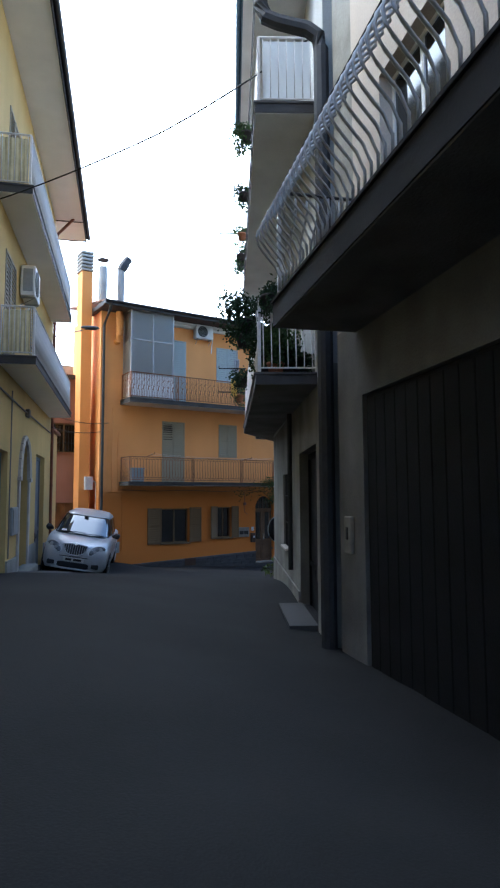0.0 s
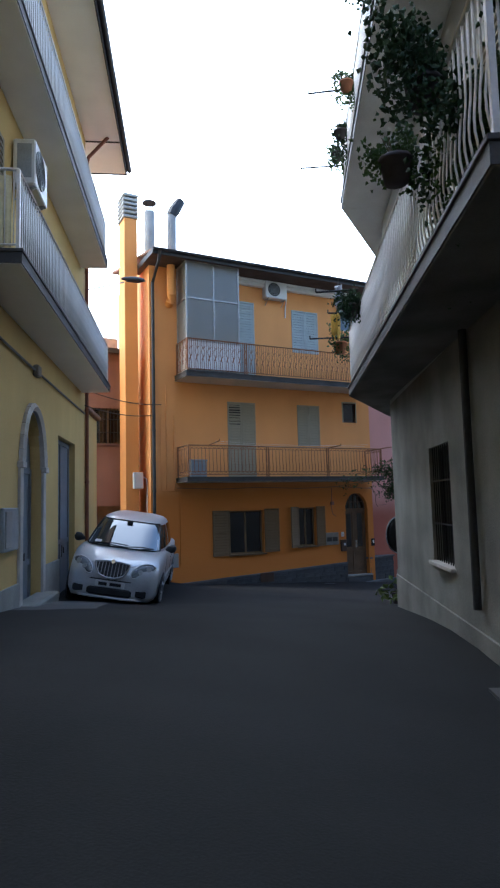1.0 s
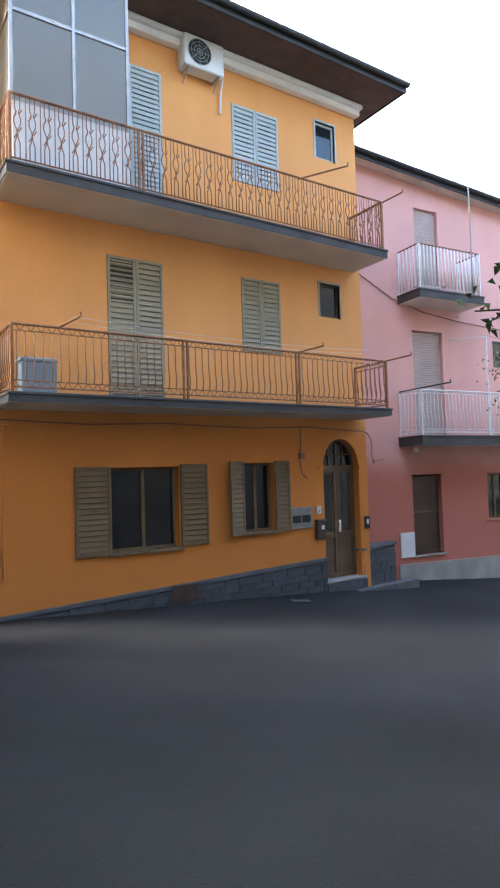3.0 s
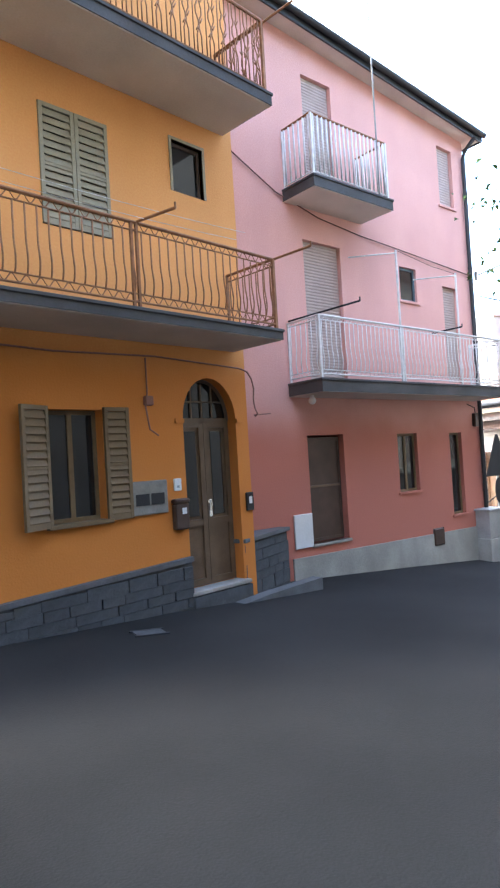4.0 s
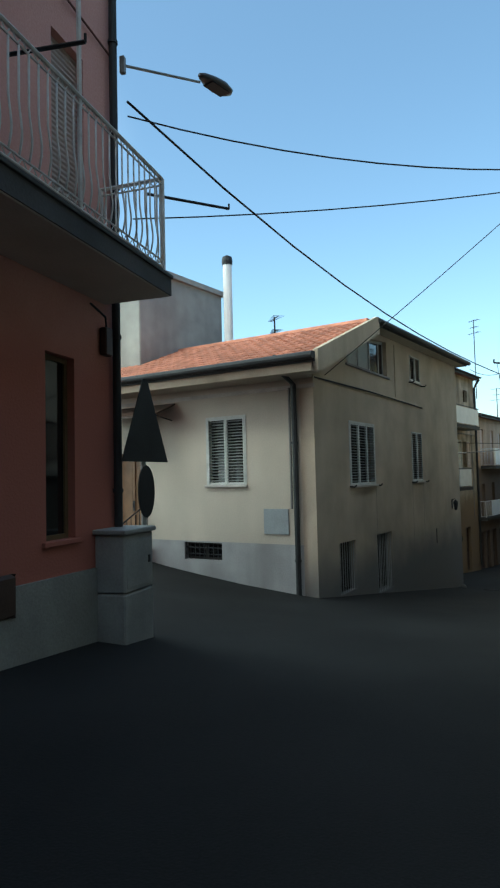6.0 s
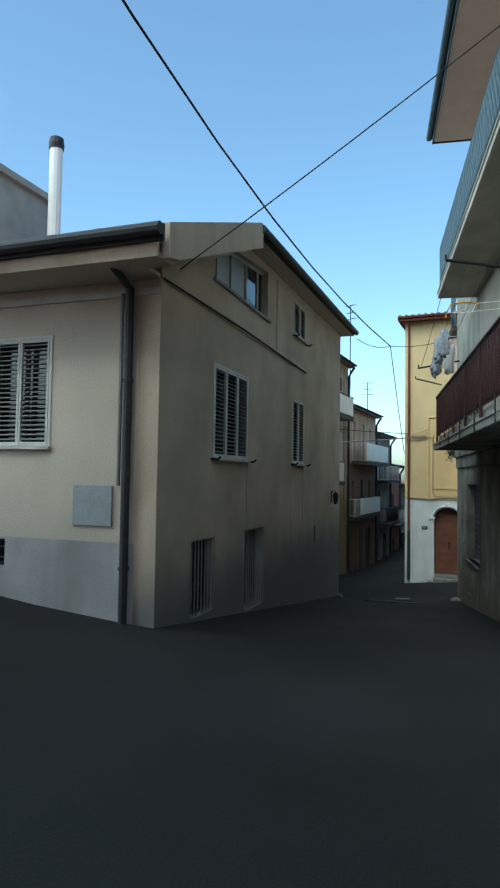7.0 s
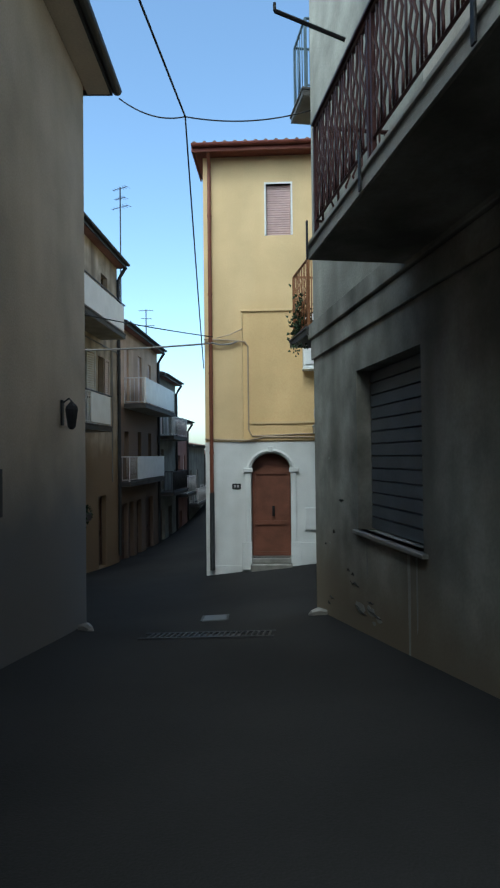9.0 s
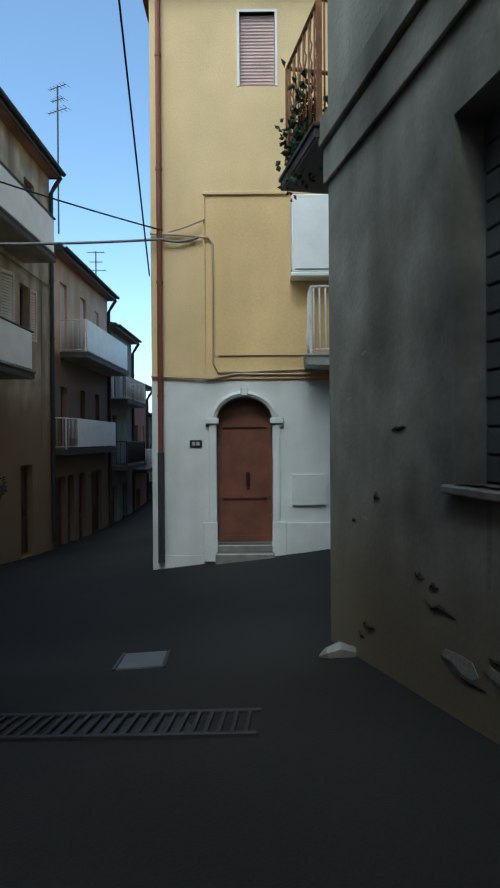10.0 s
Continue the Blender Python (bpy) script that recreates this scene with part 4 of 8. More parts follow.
for q in [(x - 0.025, x + 0.025, -0.83, -0.78, 6.502, 9.9) for x in (0.3, 1.2, 2.05)] + [(0.327, 1.173, -0.83, -0.78, 8.7, 8.75), (1.227, 2.023, -0.83, -0.78, 8.7, 8.75), (0.327, 1.173, -0.83, -0.78, 9.85, 9.9), (1.227, 2.023, -0.83, -0.78, 9.85, 9.9),
                                                                                          (0.275, 0.325, -0.03, -0.002, 6.43, 9.9), (0.275, 0.325, -0.778, -0.032, 8.7, 8.75), (0.275, 0.325, -0.778, -0.032, 9.85, 9.9), (2.025, 2.075, -0.778, -0.002, 9.85, 9.9)]:
    part("frame_bar", Shape().box(*q), M_STEEL, veranda)
for x0, x1 in ((0.33, 1.17), (1.23, 2.02)):
    for z0, z1 in ((6.51, 8.69), (8.76, 9.84)):
        part("pane", Shape().box(x0, x1, -0.81, -0.802, z0, z1), M_FROST_SKY, veranda)
for z0, z1 in ((6.51, 8.69), (8.76, 9.84)):
    part("pane", Shape().box(0.296, 0.304, -0.77, -0.03, z0, z1), M_FROST_SKY, veranda)
    part("pane", Shape().box(2.046, 2.054, -0.77, -0.03, z0, z1), M_FROST_SKY, veranda)
# pipes, conduits, duct and chimneys
downpipe(O, [(-0.62, -1.1, 9.95), (-0.6, -0.9, 9.7), (-0.54, -0.1, 9.3), (-0.54, -0.07, 0.1)], 0.05, M_GUTTER, "dark brown rainwater pipe")
part("conduit", Shape().tube([(-0.12, -0.02, 6.1), (-0.12, -0.02, 2.9)], 0.02, 6).tube([(-0.3, -0.02, 5.2), (-0.3, -0.02, 2.9)], 0.015, 6).tube([(0.12, -0.02, 5.2), (0.12, -0.02, 2.85)], 0.015, 6)
     .tube([(0.3, -0.02, 2.9), (0.3, -0.02, 0.6)], 0.018, 6).tube([(-0.3, -0.02, 2.88), (0.4, -0.02, 2.86)], 0.02, 6), M_ORANGE, O, "painted conduits")
part("duct", Shape().tube([(0.0, -0.28, 9.85), (0.0, -0.28, 8.9), (0.02, -0.2, 8.75), (0.02, 0.02, 8.7)], 0.13, 12), M_ORANGE_UP, O, "orange painted round vent duct")
ch = part("chimney", Shape().soft(-1.26, -0.85, 0.45, 1.1, -1.5, 11.5, 0.01), M_ORANGE_UP, O, "tall orange chimney stack on the side wall")
for i in range(6):
    part("cowl_slat", Shape().soft(-1.3, -0.82, 0.41, 1.14, 11.52 + i * 0.14, 11.6 + i * 0.14, 0.008), M_CONCRETE, ch)
part("cowl_core", Shape().box(-1.21, -0.9, 0.5, 1.05, 11.5, 12.3), M_DARKIN, ch)
f2 = part("flue", Shape().tube([(-0.55, 0.1, 9.9), (-0.55, 0.1, 11.65)], 0.16, 14), M_CABINET, O, "round steel flue", smooth=False)
part("flue_cap", Shape().tube([(-0.55, 0.1, 11.92), (-0.55, 0.1, 11.95), (-0.55, 0.1, 12.02)], [0.22, 0.22, 0.02], 14).tube([(-0.45, 0.1, 11.6), (-0.45, 0.1, 11.95)], 0.012, 5).tube([(-0.65, 0.1, 11.6), (-0.65, 0.1, 11.95)], 0.012, 5), M_IRONDARK, f2)
f3 = part("flue", Shape().tube([(0.1, -0.1, 9.9), (0.12, -0.1, 11.6)], 0.14, 12), M_CABINET, O, "steel flue with a slanting cowl")
part("flue_cap", Shape().tube([(0.1, -0.1, 11.55), (0.2, -0.1, 11.75), (0.42, -0.1, 12.1)], [0.16, 0.19, 0.15], 10), M_IRONDARK, f3)
# fittings on the front
part("cable_run", Shape().tube([(0.2, -0.03, 2.95), (1.6, -0.03, 2.9), (3.0, -0.03, 2.94), (4.6, -0.03, 2.89), (6.0, -0.03, 2.93), (7.1, -0.04, 2.88), (7.5, -0.04, 2.86), (7.62, -0.05, 2.82), (7.7, -0.05, 2.72), (7.74, -0.05, 2.58), (7.73, -0.04, 2.42), (7.76, -0.03, 2.3), (7.84, 0.0, 2.22), (8.0, 0.2, 2.2), (8.2, 0.42, 2.24), (8.6, 0.45, 2.27)], 0.012, 6)
     .tube([(5.85, -0.03, 2.9), (5.85, -0.03, 2.45), (5.8, -0.05, 2.3), (5.85, -0.05, 2.0), (5.98, -0.05, 1.92)], 0.011, 6).soft(5.8, 5.92, -0.07, 0, 2.3, 2.42, 0.01), M_BROWNWALL, O, "sagging grey cables on the wall")
air_conditioner(pose(3.34, -0.02, 9.28), "white outdoor air conditioner high on the orange wall", 0.82, 0.58)
sc = thing("storage_box", pose(0.42, -0.7, 3.26), "blue-grey plastic storage box standing on the balcony", "box")
part("body", Shape().soft(0, 0.5, -0.0, 0.3, 0, 0.46, 0.015), M_BLUEBOX, sc)
part("lid", Shape().soft(-0.015, 0.515, -0.015, 0.315, 0.46, 0.52, 0.012), M_BLUEBOX, sc)
mb = thing("letter_box", pose(5.53, 0, 0.94), "grey metal letter boxes let into the orange wall", "letter box")
part("body", Shape().soft(0, 0.55, -0.04, -0.002, 0, 0.42, 0.01), M_BOXGREY, mb)
part("slot", Shape().box(0.06, 0.26, -0.046, -0.038, 0.12, 0.26).box(0.29, 0.49, -0.046, -0.038, 0.12, 0.26), M_BLACKPL, mb)
mb = thing("letter_box", pose(6.15, 0, 0.7), "small dark brown letter box beside the entrance", "letter box")
part("body", Shape().soft(0, 0.22, -0.1, -0.002, 0, 0.34, 0.015), M_DARKDOOR, mb)
part("lid", Shape().soft(-0.01, 0.23, -0.115, -0.002, 0.34, 0.4, 0.015), M_DARKDOOR, mb)
part("label_plate", Shape().box(0.1, 0.17, -0.104, -0.098, 0.2, 0.28), M_PLASTIC, mb)
ic = thing("intercom", pose(6.2, 0, 1.2), "small white intercom on the orange wall", "intercom")
part("casing", Shape().soft(0, 0.12, -0.03, -0.002, 0, 0.16, 0.008), M_PLASTIC, ic)
part("button", Shape().soft(0.04, 0.08, -0.036, -0.028, 0.04, 0.07, 0.003), M_GREYPLASTIC, ic)
ic = thing("intercom", pose(7.48, 0, 0.82), "dark intercom panel beside the arched door", "intercom")
part("casing", Shape().soft(0, 0.14, -0.04, -0.002, 0, 0.26, 0.008), M_IRONDARK, ic)
part("button", Shape().soft(0.04, 0.1, -0.047, -0.038, 0.1, 0.2, 0.003), M_PLASTIC, ic)
mt = thing("meter_box", pose(-1.06, 0.44, 2.95), "white electricity meter box on the orange chimney stack", "meter box")
part("casing", Shape().soft(0, 0.3, -0.16, -0.002, 0, 0.5, 0.015), M_PLASTIC, mt)
part("pipe", Shape().tube([(0.32, -0.08, 0.35), (0.42, -0.08, 0.3), (0.44, -0.08, 0.0), (0.44, -0.08, -2.4)], 0.02, 6), M_PLASTIC, mt)
gp = thing("gas_hatch", pose(0.0, 0, 0.55), "flat grey gas hatch on the orange wall", "hatch")
part("door", Shape().soft(-0.22, 0.22, -0.03, -0.002, 0, 0.42, 0.006), M_GREYPLASTIC, gp)

rk = Shape()
rng = random.Random(12)
for j in range(5):
    for i in range(9):
        a, q = 2 * math.pi * i / 9, (1.0, 0.95, 0.8, 0.5, 0.1)[j]
        rk.v.append((q * 0.2 * math.cos(a) * rng.uniform(0.8, 1.1), q * 0.16 * math.sin(a) * rng.uniform(0.8, 1.1), (0.0, 0.12, 0.24, 0.36, 0.42)[j]))
rk.f = [(j * 9 + i, j * 9 + (i + 1) % 9, j * 9 + 9 + (i + 1) % 9, j * 9 + 9 + i) for j in range(4) for i in range(9)] + [tuple(range(36, 45)), tuple(range(8, -1, -1))]
lone("corner_stone", rk, M_STONE, "rough pale stone at the corner of the orange house", "stone", pose(-0.42, -0.3, ground_top(-0.42, -0.3) - 0.03))

# ======== house behind the gap
R = house_frame("rear_house", -0.62, 2.0, 0, "brown-pink rear house with barred window and tiled roof")
part("wall", walling(-4.4, 0.0, -1.5, 7.5, [(-1.32, -0.2, 4.46, 5.64), (-1.15, -0.2, 0.0, 2.45)]), M_BROWNWALL, R)
closed_body(R, -4.4, 0.0, 6.0, -1.5, 7.5, M_BROWNWALL)
window(R, -1.32, -0.2, 4.46, 5.64, "grille", M_IRONDARK, frame=M_BROWNSH, sill=M_BROWNWALL, label="window behind iron bars")
panel_door(R, -1.15, -0.2, 0.0, 2.45, 0.12, M_DOORWOOD, label="dark wooden back door")
rr = part("roof", Shape().add([(-4.6, -0.35, 7.5), (0.0, -0.35, 7.5), (0.0, 3.0, 7.95), (-4.6, 3.0, 7.95), (-4.6, -0.35, 7.58), (0.0, -0.35, 7.58), (0.0, 3.0, 8.03), (-4.6, 3.0, 8.03)],
                               [(0, 3, 2, 1), (4, 5, 6, 7), (0, 1, 5, 4), (1, 2, 6, 5), (2, 3, 7, 6), (3, 0, 4, 7)]), M_TILE, R)
part("fascia", Shape().box(-4.6, 0.0, -0.42, -0.34, 7.4, 7.56), M_GUTTER, rr)
part("skylight", Shape().soft(-1.2, -0.4, 0.2, 0.9, 7.62, 8.05, 0.02), M_STEEL, rr, "raised metal skylight")

# ======== pink house
P = house_frame("pink_house", 8.38, 0.57, -5.86, "pink three-storey house with white railed balconies")
P_holes = [(1.12, 2.03, 0.03, 1.9), (3.58, 4.22, 0.72, 1.88), (5.36, 5.82, 0.1, 1.86), (1.3, 2.25, 2.74, 5.34), (3.99, 4.54, 4.57, 5.27), (5.48, 6.03, 2.95, 5.05), (1.5, 2.25, 6.08, 8.35), (5.6, 6.15, 6.86, 8.18)]
part("wall", walling(-0.8, 6.62, -2.0, 8.4, P_holes), M_PINK, P, "pink stucco, balcony shade painted in deeper red at street level")
part("upper_wall", Shape().prism([(-0.8, 8.4), (6.62, 8.4), (6.62, 8.53), (-0.8, 9.15)], 0.0, 0.3), M_PINK, P)
closed_body(P, -0.8, 6.62, 8.0, -2.0, 8.4, M_PINK)
gutter_roof(P, -0.75, 6.9, -0.34, 8.2, 9.04, 1.8, M_GUTTER, M_TILEDARK, m=Matrix(((1, 0, 0, 0), (0, 1, 0, 0), (-0.084, 0, 1, 0), (0, 0, 0, 1))))
part("plinth", Shape().prism([(0.62, -2.0), (6.62, -2.0), (6.62, -0.24), (0.62, -0.15)], -0.035, -0.001), M_CONCRETE, P, "bare concrete plinth")
balcony(P, 0.77, 6.4, 0.78, 2.77, 0.22, 1.03, "bellied", M_IRONWHITE, 0.11, label="long balcony with white bellied iron railing", posts=(2.95,), frieze=0.07)
balcony(P, 0.9, 2.9, 0.75, 6.1, 0.2, 1.05, "straight", M_IRONWHITE, 0.1, label="short balcony with white iron railing", rail=M_IRONBROWN, bar_r=0.017)
d = part("door", walling(1.15, 2.0, 0.05, 1.86, [(1.2, 1.95, 0.1, 0.98), (1.2, 1.95, 1.03, 1.8)], th=0.04, y0=0.1), M_DARKDOOR, P, "brown door of two dark screened panels")
part("screen", Shape().box(1.19, 1.96, 0.115, 0.125, 0.09, 1.81), M_DARKDOOR, d)
part("mid_rail", Shape().soft(1.19, 1.96, 0.09, 0.13, 0.985, 1.025, 0.004), M_TANDOOR, d, "lighter brown rail across the door")
part("doorstep", Shape().soft(1.08, 2.07, -0.045, 0.1, -0.02, 0.03, 0.008), M_GREYSTONE, P)
window(P, 3.58, 4.22, 0.72, 1.88, "plain", deep=0.08, frame=M_BROWNSH, sill=M_PINK, label="dark ground floor window")
window(P, 5.36, 5.82, 0.1, 1.86, "plain", deep=0.08, frame=M_BROWNSH, leaves=1, sill=M_PINK, label="tall narrow ground floor window")
window(P, 1.3, 2.25, 2.76, 5.34, "roller", M_PINKSLATS, frame=M_PINKSLATS, sill=False, label="balcony door behind a beige roller shutter")
window(P, 3.99, 4.54, 4.57, 5.27, "plain", M_STEEL, frame=M_IRONBLUE, deep=0.05, sill=M_PINK, leaves=1, label="small window in a blue-grey frame")
window(P, 5.48, 6.03, 2.95, 5.05, "roller", M_PINKSLATS, frame=M_PINKSLATS, sill=False, label="balcony door behind a beige roller shutter")
window(P, 1.5, 2.25, 6.08, 8.35, "roller", M_PINKSLATS, frame=M_PINKSLATS, sill=False, label="balcony door behind a beige roller shutter")
window(P, 5.6, 6.15, 6.86, 8.18, "roller", M_PINKSLATS, frame=M_PINKSLATS, sill=M_PINK, label="window with a lowered beige roller shutter")
downpipe(P, [(6.6, -0.36, 8.5), (6.56, -0.1, 8.25), (6.54, -0.06, 8.1), (6.54, -0.06, -0.3)], 0.045, M_GUTTER, "dark rainwater pipe")
part("vent", Shape().soft(4.53, 4.9, -0.06, 0.0, -0.46, -0.1, 0.03), M_DARKDOOR, P, "brown cellar vent")
lp = thing("wall_lamp", P.matrix_basis @ pose(1.0, -0.3, 2.52), "small white globe lamp under the balcony", "lamp")
part("globe", Shape().tube([(0, 0, 0), (0, 0, -0.02), (0, 0, -0.06), (0, 0, -0.1), (0, 0, -0.12)], [0.03, 0.055, 0.065, 0.05, 0.01], 10), M_WHITE, lp, smooth=True)
part("base", Shape().tube([(0, 0, 0.0), (0, 0, 0.03)], 0.035, 10), M_WHITE, lp)
jb = thing("junction_box", P.matrix_basis @ pose(6.28, 0, 1.98), "brown junction box with cables under the balcony", "box")
part("casing", Shape().soft(0, 0.14, -0.09, -0.002, 0, 0.3, 0.012), M_DARKDOOR, jb)
part("cable", Shape().tube([(0.07, -0.05, 0.3), (0.07, -0.04, 0.42), (-0.2, -0.03, 0.5)], 0.012, 5), M_CABLE, jb)
mt = thing("meter_hatch", P.matrix_basis @ pose(0.68, 0, 0.0), "pale grey meter hatch beside the brown door", "hatch")
part("door", Shape().soft(0, 0.42, -0.035, -0.002, 0, 0.57, 0.006), M_PLASTIC, mt)
sf = thing("clothes_airer", P.matrix_basis, "white poles with clothes lines on the balcony", "clothes line")
part("pole", Shape().tube([(2.95, -0.72, 2.75), (2.95, -0.72, 5.2)], 0.022, 6), M_IRONWHITE, sf)
part("pole", Shape().tube([(4.85, -0.72, 2.75), (4.85, -0.72, 5.05)], 0.022, 6), M_IRONWHITE, sf)
part("arm", Shape().tube([(2.35, -0.1, 5.15), (2.95, -0.72, 5.15)], 0.014, 6), M_IRONWHITE, sf)
part("arm", Shape().tube([(4.3, -0.1, 5.0), (4.85, -0.72, 5.0)], 0.014, 6), M_IRONWHITE, sf)
part("line", Shape().tube([(2.95, -0.75, 5.18), (4.0, -0.75, 5.05), (4.85, -0.74, 5.02)], 0.004, 5), M_CABLE, sf)
dry_arm(P, (0.8, -0.05, 3.83), (0.95, -1.5, 3.86))
dry_arm(P, (4.25, -0.5, 3.82), (4.35, -1.1, 3.84))
dry_arm(P, (6.45, -0.5, 3.72), (7.4, -1.1, 3.85))
part("aerial_mast", Shape().tube([(2.55, -0.76, 6.1), (2.55, -0.76, 11.5)], 0.016, 6), M_BOXGREY, P, "thin steel aerial mast on the balcony")
part("cable_run", Shape().tube([(-0.7, -0.03, 6.72), (-0.24, -0.03, 6.5), (0.7, -0.03, 6.03), (1.7, -0.03, 5.78), (2.8, -0.03, 5.66), (3.8, -0.03, 5.6), (6.55, -0.03, 5.42)], 0.012, 5), M_CABLEBROWN, P, "thin reddish cable on the pink wall")

# street cabinet and signs at the pink corner
cb = thing("street_cabinet", pose(14.75, -0.25, -1.18, 0, 0, -8), "grey two-part service cabinet on a concrete foot", "cabinet")
part("foot", Shape().soft(-0.36, 0.4, -0.3, 0.25, -0.2, 0.1, 0.02), M_CONCRETE, cb)
part("lower_box", Shape().soft(-0.28, 0.3, -0.2, 0.15, 0.1, 0.68, 0.015), M_CABINET, cb)
part("upper_box", Shape().soft(-0.28, 0.3, -0.2, 0.15, 0.69, 1.28, 0.015), M_CABINET, cb)
part("lid", Shape().soft(-0.31, 0.33, -0.23, 0.17, 1.28, 1.33, 0.01), M_CABINET, cb)
part("door", Shape().soft(-0.24, 0.26, -0.207, -0.198, 0.74, 1.22, 0.003), M_CABINET, cb)
part("lock", Shape().soft(0.18, 0.22, -0.216, -0.206, 0.95, 1.03, 0.003), M_IRONDARK, cb)
sg = thing("road_sign", pose(15.12, -0.38, -1.2, 0, 0, -12), "dark backs of a triangular sign and oval plate", "road sign")
part("post", Shape().tube([(0, 0.03, -0.2), (0, 0.03, 2.9)], 0.03, 10), M_STEEL, sg)
part("triangle_plate", Shape().prism([(-0.45, 2.05), (0.45, 2.05), (0.42, 2.12), (0.04, 2.98), (-0.04, 2.98), (-0.42, 2.12)], -0.012, 0.002), M_SIGNBACK, sg, "dark back of a triangular sign")
part("oval_plate", Shape().prism([(0.16 * math.cos(2 * math.pi * i / 20), 1.72 + 0.29 * math.sin(2 * math.pi * i / 20)) for i in range(20)], -0.012, 0.002), M_SIGNBACK, sg, "dark back of an oval plate")
part("clamp", Shape().box(-0.06, 0.06, 0.0, 0.07, 2.3, 2.34).box(-0.06, 0.06, 0.0, 0.07, 2.7, 2.74).box(-0.06, 0.06, 0.0, 0.07, 1.7, 1.74), M_STEEL, sg)


def street_lamp(root, head, label):
    """A lamp head on an arm that springs from a wall."""
    t = thing("street_lamp", pose(*root), label, "street lamp", "wall street lamps")
    r, h = Vector((0, 0, 0)), Vector(head) - Vector(root)
    part("arm", Shape().tube([r, r + h * 0.45, r + h * 0.8], 0.017, 8), M_BOXGREY, t)
    d = h.normalized()
    yaw = math.atan2(d.y, d.x)
    m = Matrix.Translation(h) @ Matrix.Rotation(yaw, 4, "Z") @ Matrix.Rotation(-0.12, 4, "Y")
    s = Shape(m)
    rings = [(-0.36, 0.03, 0.03), (-0.28, 0.07, 0.06), (-0.1, 0.12, 0.085), (0.1, 0.14, 0.09), (0.28, 0.11, 0.07), (0.36, 0.03, 0.02)]
    v, f, n = [], [], 12
    for x, ry, rz in rings:
        v += [(x, ry * math.cos(2 * math.pi * j / n), (rz if math.sin(2 * math.pi * j / n) > 0 else rz * 0.4) * math.sin(2 * math.pi * j / n)) for j in range(n)]
    for i in range(len(rings) - 1):
        f += [(n * i + j, n * i + n + j, n * i + n + (j + 1) % n, n * i + (j + 1) % n) for j in range(n)]
    f += [tuple(range(n)), tuple(range(len(v) - 1, len(v) - n - 1, -1))]
    s.add(v, f)
    part("head", s, M_LAMPDARK, t, smooth=True)
    part("lens", Shape(m).soft(-0.18, 0.24, -0.09, 0.09, -0.045, -0.03, 0.01), M_SIGNBACK, t)
    part("wall_plate", Shape().soft(-0.03, 0.03, -0.03, 0.03, -0.1, 0.1, 0.006), M_BOXGREY, t)
    return t


street_lamp((15.05, -0.2, 5.42), (16.76, -0.85, 6.15), "grey street lamp on an arm at the pink corner")
street_lamp((-3.1, -2.4, 7.95), (-1.73, -2.08, 8.53), "grey street lamp on an arm over the narrow gap")

# ======== cream corner house
C = house_frame("cream_house", 20.9, -1.64, -19.77, "cream corner house with terracotta roof and dark louvred shutters")
ML = Matrix.Rotation(radians(-90), 4, "Z")  # its other front: x runs from -8 to 0 towards the corner
CR_holes = [(1.77, 3.25, 0.42, 1.83), (6.2, 7.15, 0.44, 1.85), (6.25, 7.2, 3.3, 4.05), (1.05, 1.92, -1.86, -0.78), (3.25, 4.33, -2.2, -0.79), (1.72, 4.37, 3.14, 3.6)]
part("wall", walling(0.0, 11.5, -5.0, 2.62, [h for h in CR_holes if h[3] < 2.6]), M_CREAM_DADO, C, "cream wall with a damp grey foot")
part("string_course", Shape().box(-0.03, 7.15, -0.03, 0.02, 2.6, 2.68), M_CREAM, C)
# upper wall under the slanting eave
att_l, att_r = 1.72, 4.37
def eave_z(x):
    """Underside of the long eave, which rises a little along the house."""
    return 4.15 + 0.032 * (x - 2.6)


for poly in ([(0, 2.62), (att_l, 2.62), (att_l, 3.72), (0, 3.05)],
             [(att_l, 2.62), (att_r, 2.62), (att_r, 3.16), (att_l, 3.16)],
             [(att_l, 3.5), (2.65, 3.9), (att_r, 4.08), (att_r, eave_z(att_r)), (2.6, 4.14), (att_l, 3.72)],
             [(att_r, 2.62), (6.25, 2.62), (6.25, eave_z(6.25)), (att_r, eave_z(att_r))],
             [(6.25, 2.62), (7.2, 2.62), (7.2, 3.3), (6.25, 3.3)],
             [(6.25, 4.05), (7.2, 4.05), (7.2, eave_z(7.2)), (6.25, eave_z(6.25))],
             [(7.2, 2.62), (11.5, 2.62), (11.5, eave_z(11.5)), (7.2, eave_z(7.2))]):
    part("upper_wall", Shape().prism(poly, 0.0, 0.3), M_CREAM_DADO, C)
aw = part("window", Shape().box(att_l, att_r, 0.1, 0.15, 3.16, 3.21).prism([(att_l, 3.44), (2.65, 3.84), (att_r, 4.02), (att_r, 4.08), (2.65, 3.9), (att_l, 3.5)], 0.1, 0.15)
          .box(att_l, 1.77, 0.1, 0.15, 3.16, 3.5).box(2.04, 2.1, 0.1, 0.15, 3.16, 3.64).box(2.66, 2.72, 0.1, 0.15, 3.16, 3.88).box(3.38, 3.44, 0.1, 0.15, 3.16, 3.95).box(4.01, 4.07, 0.1, 0.15, 3.16, 4.02).box(4.32, att_r, 0.1, 0.15, 3.16, 4.06), M_STEEL, C, "wide sloping attic window in aluminium")
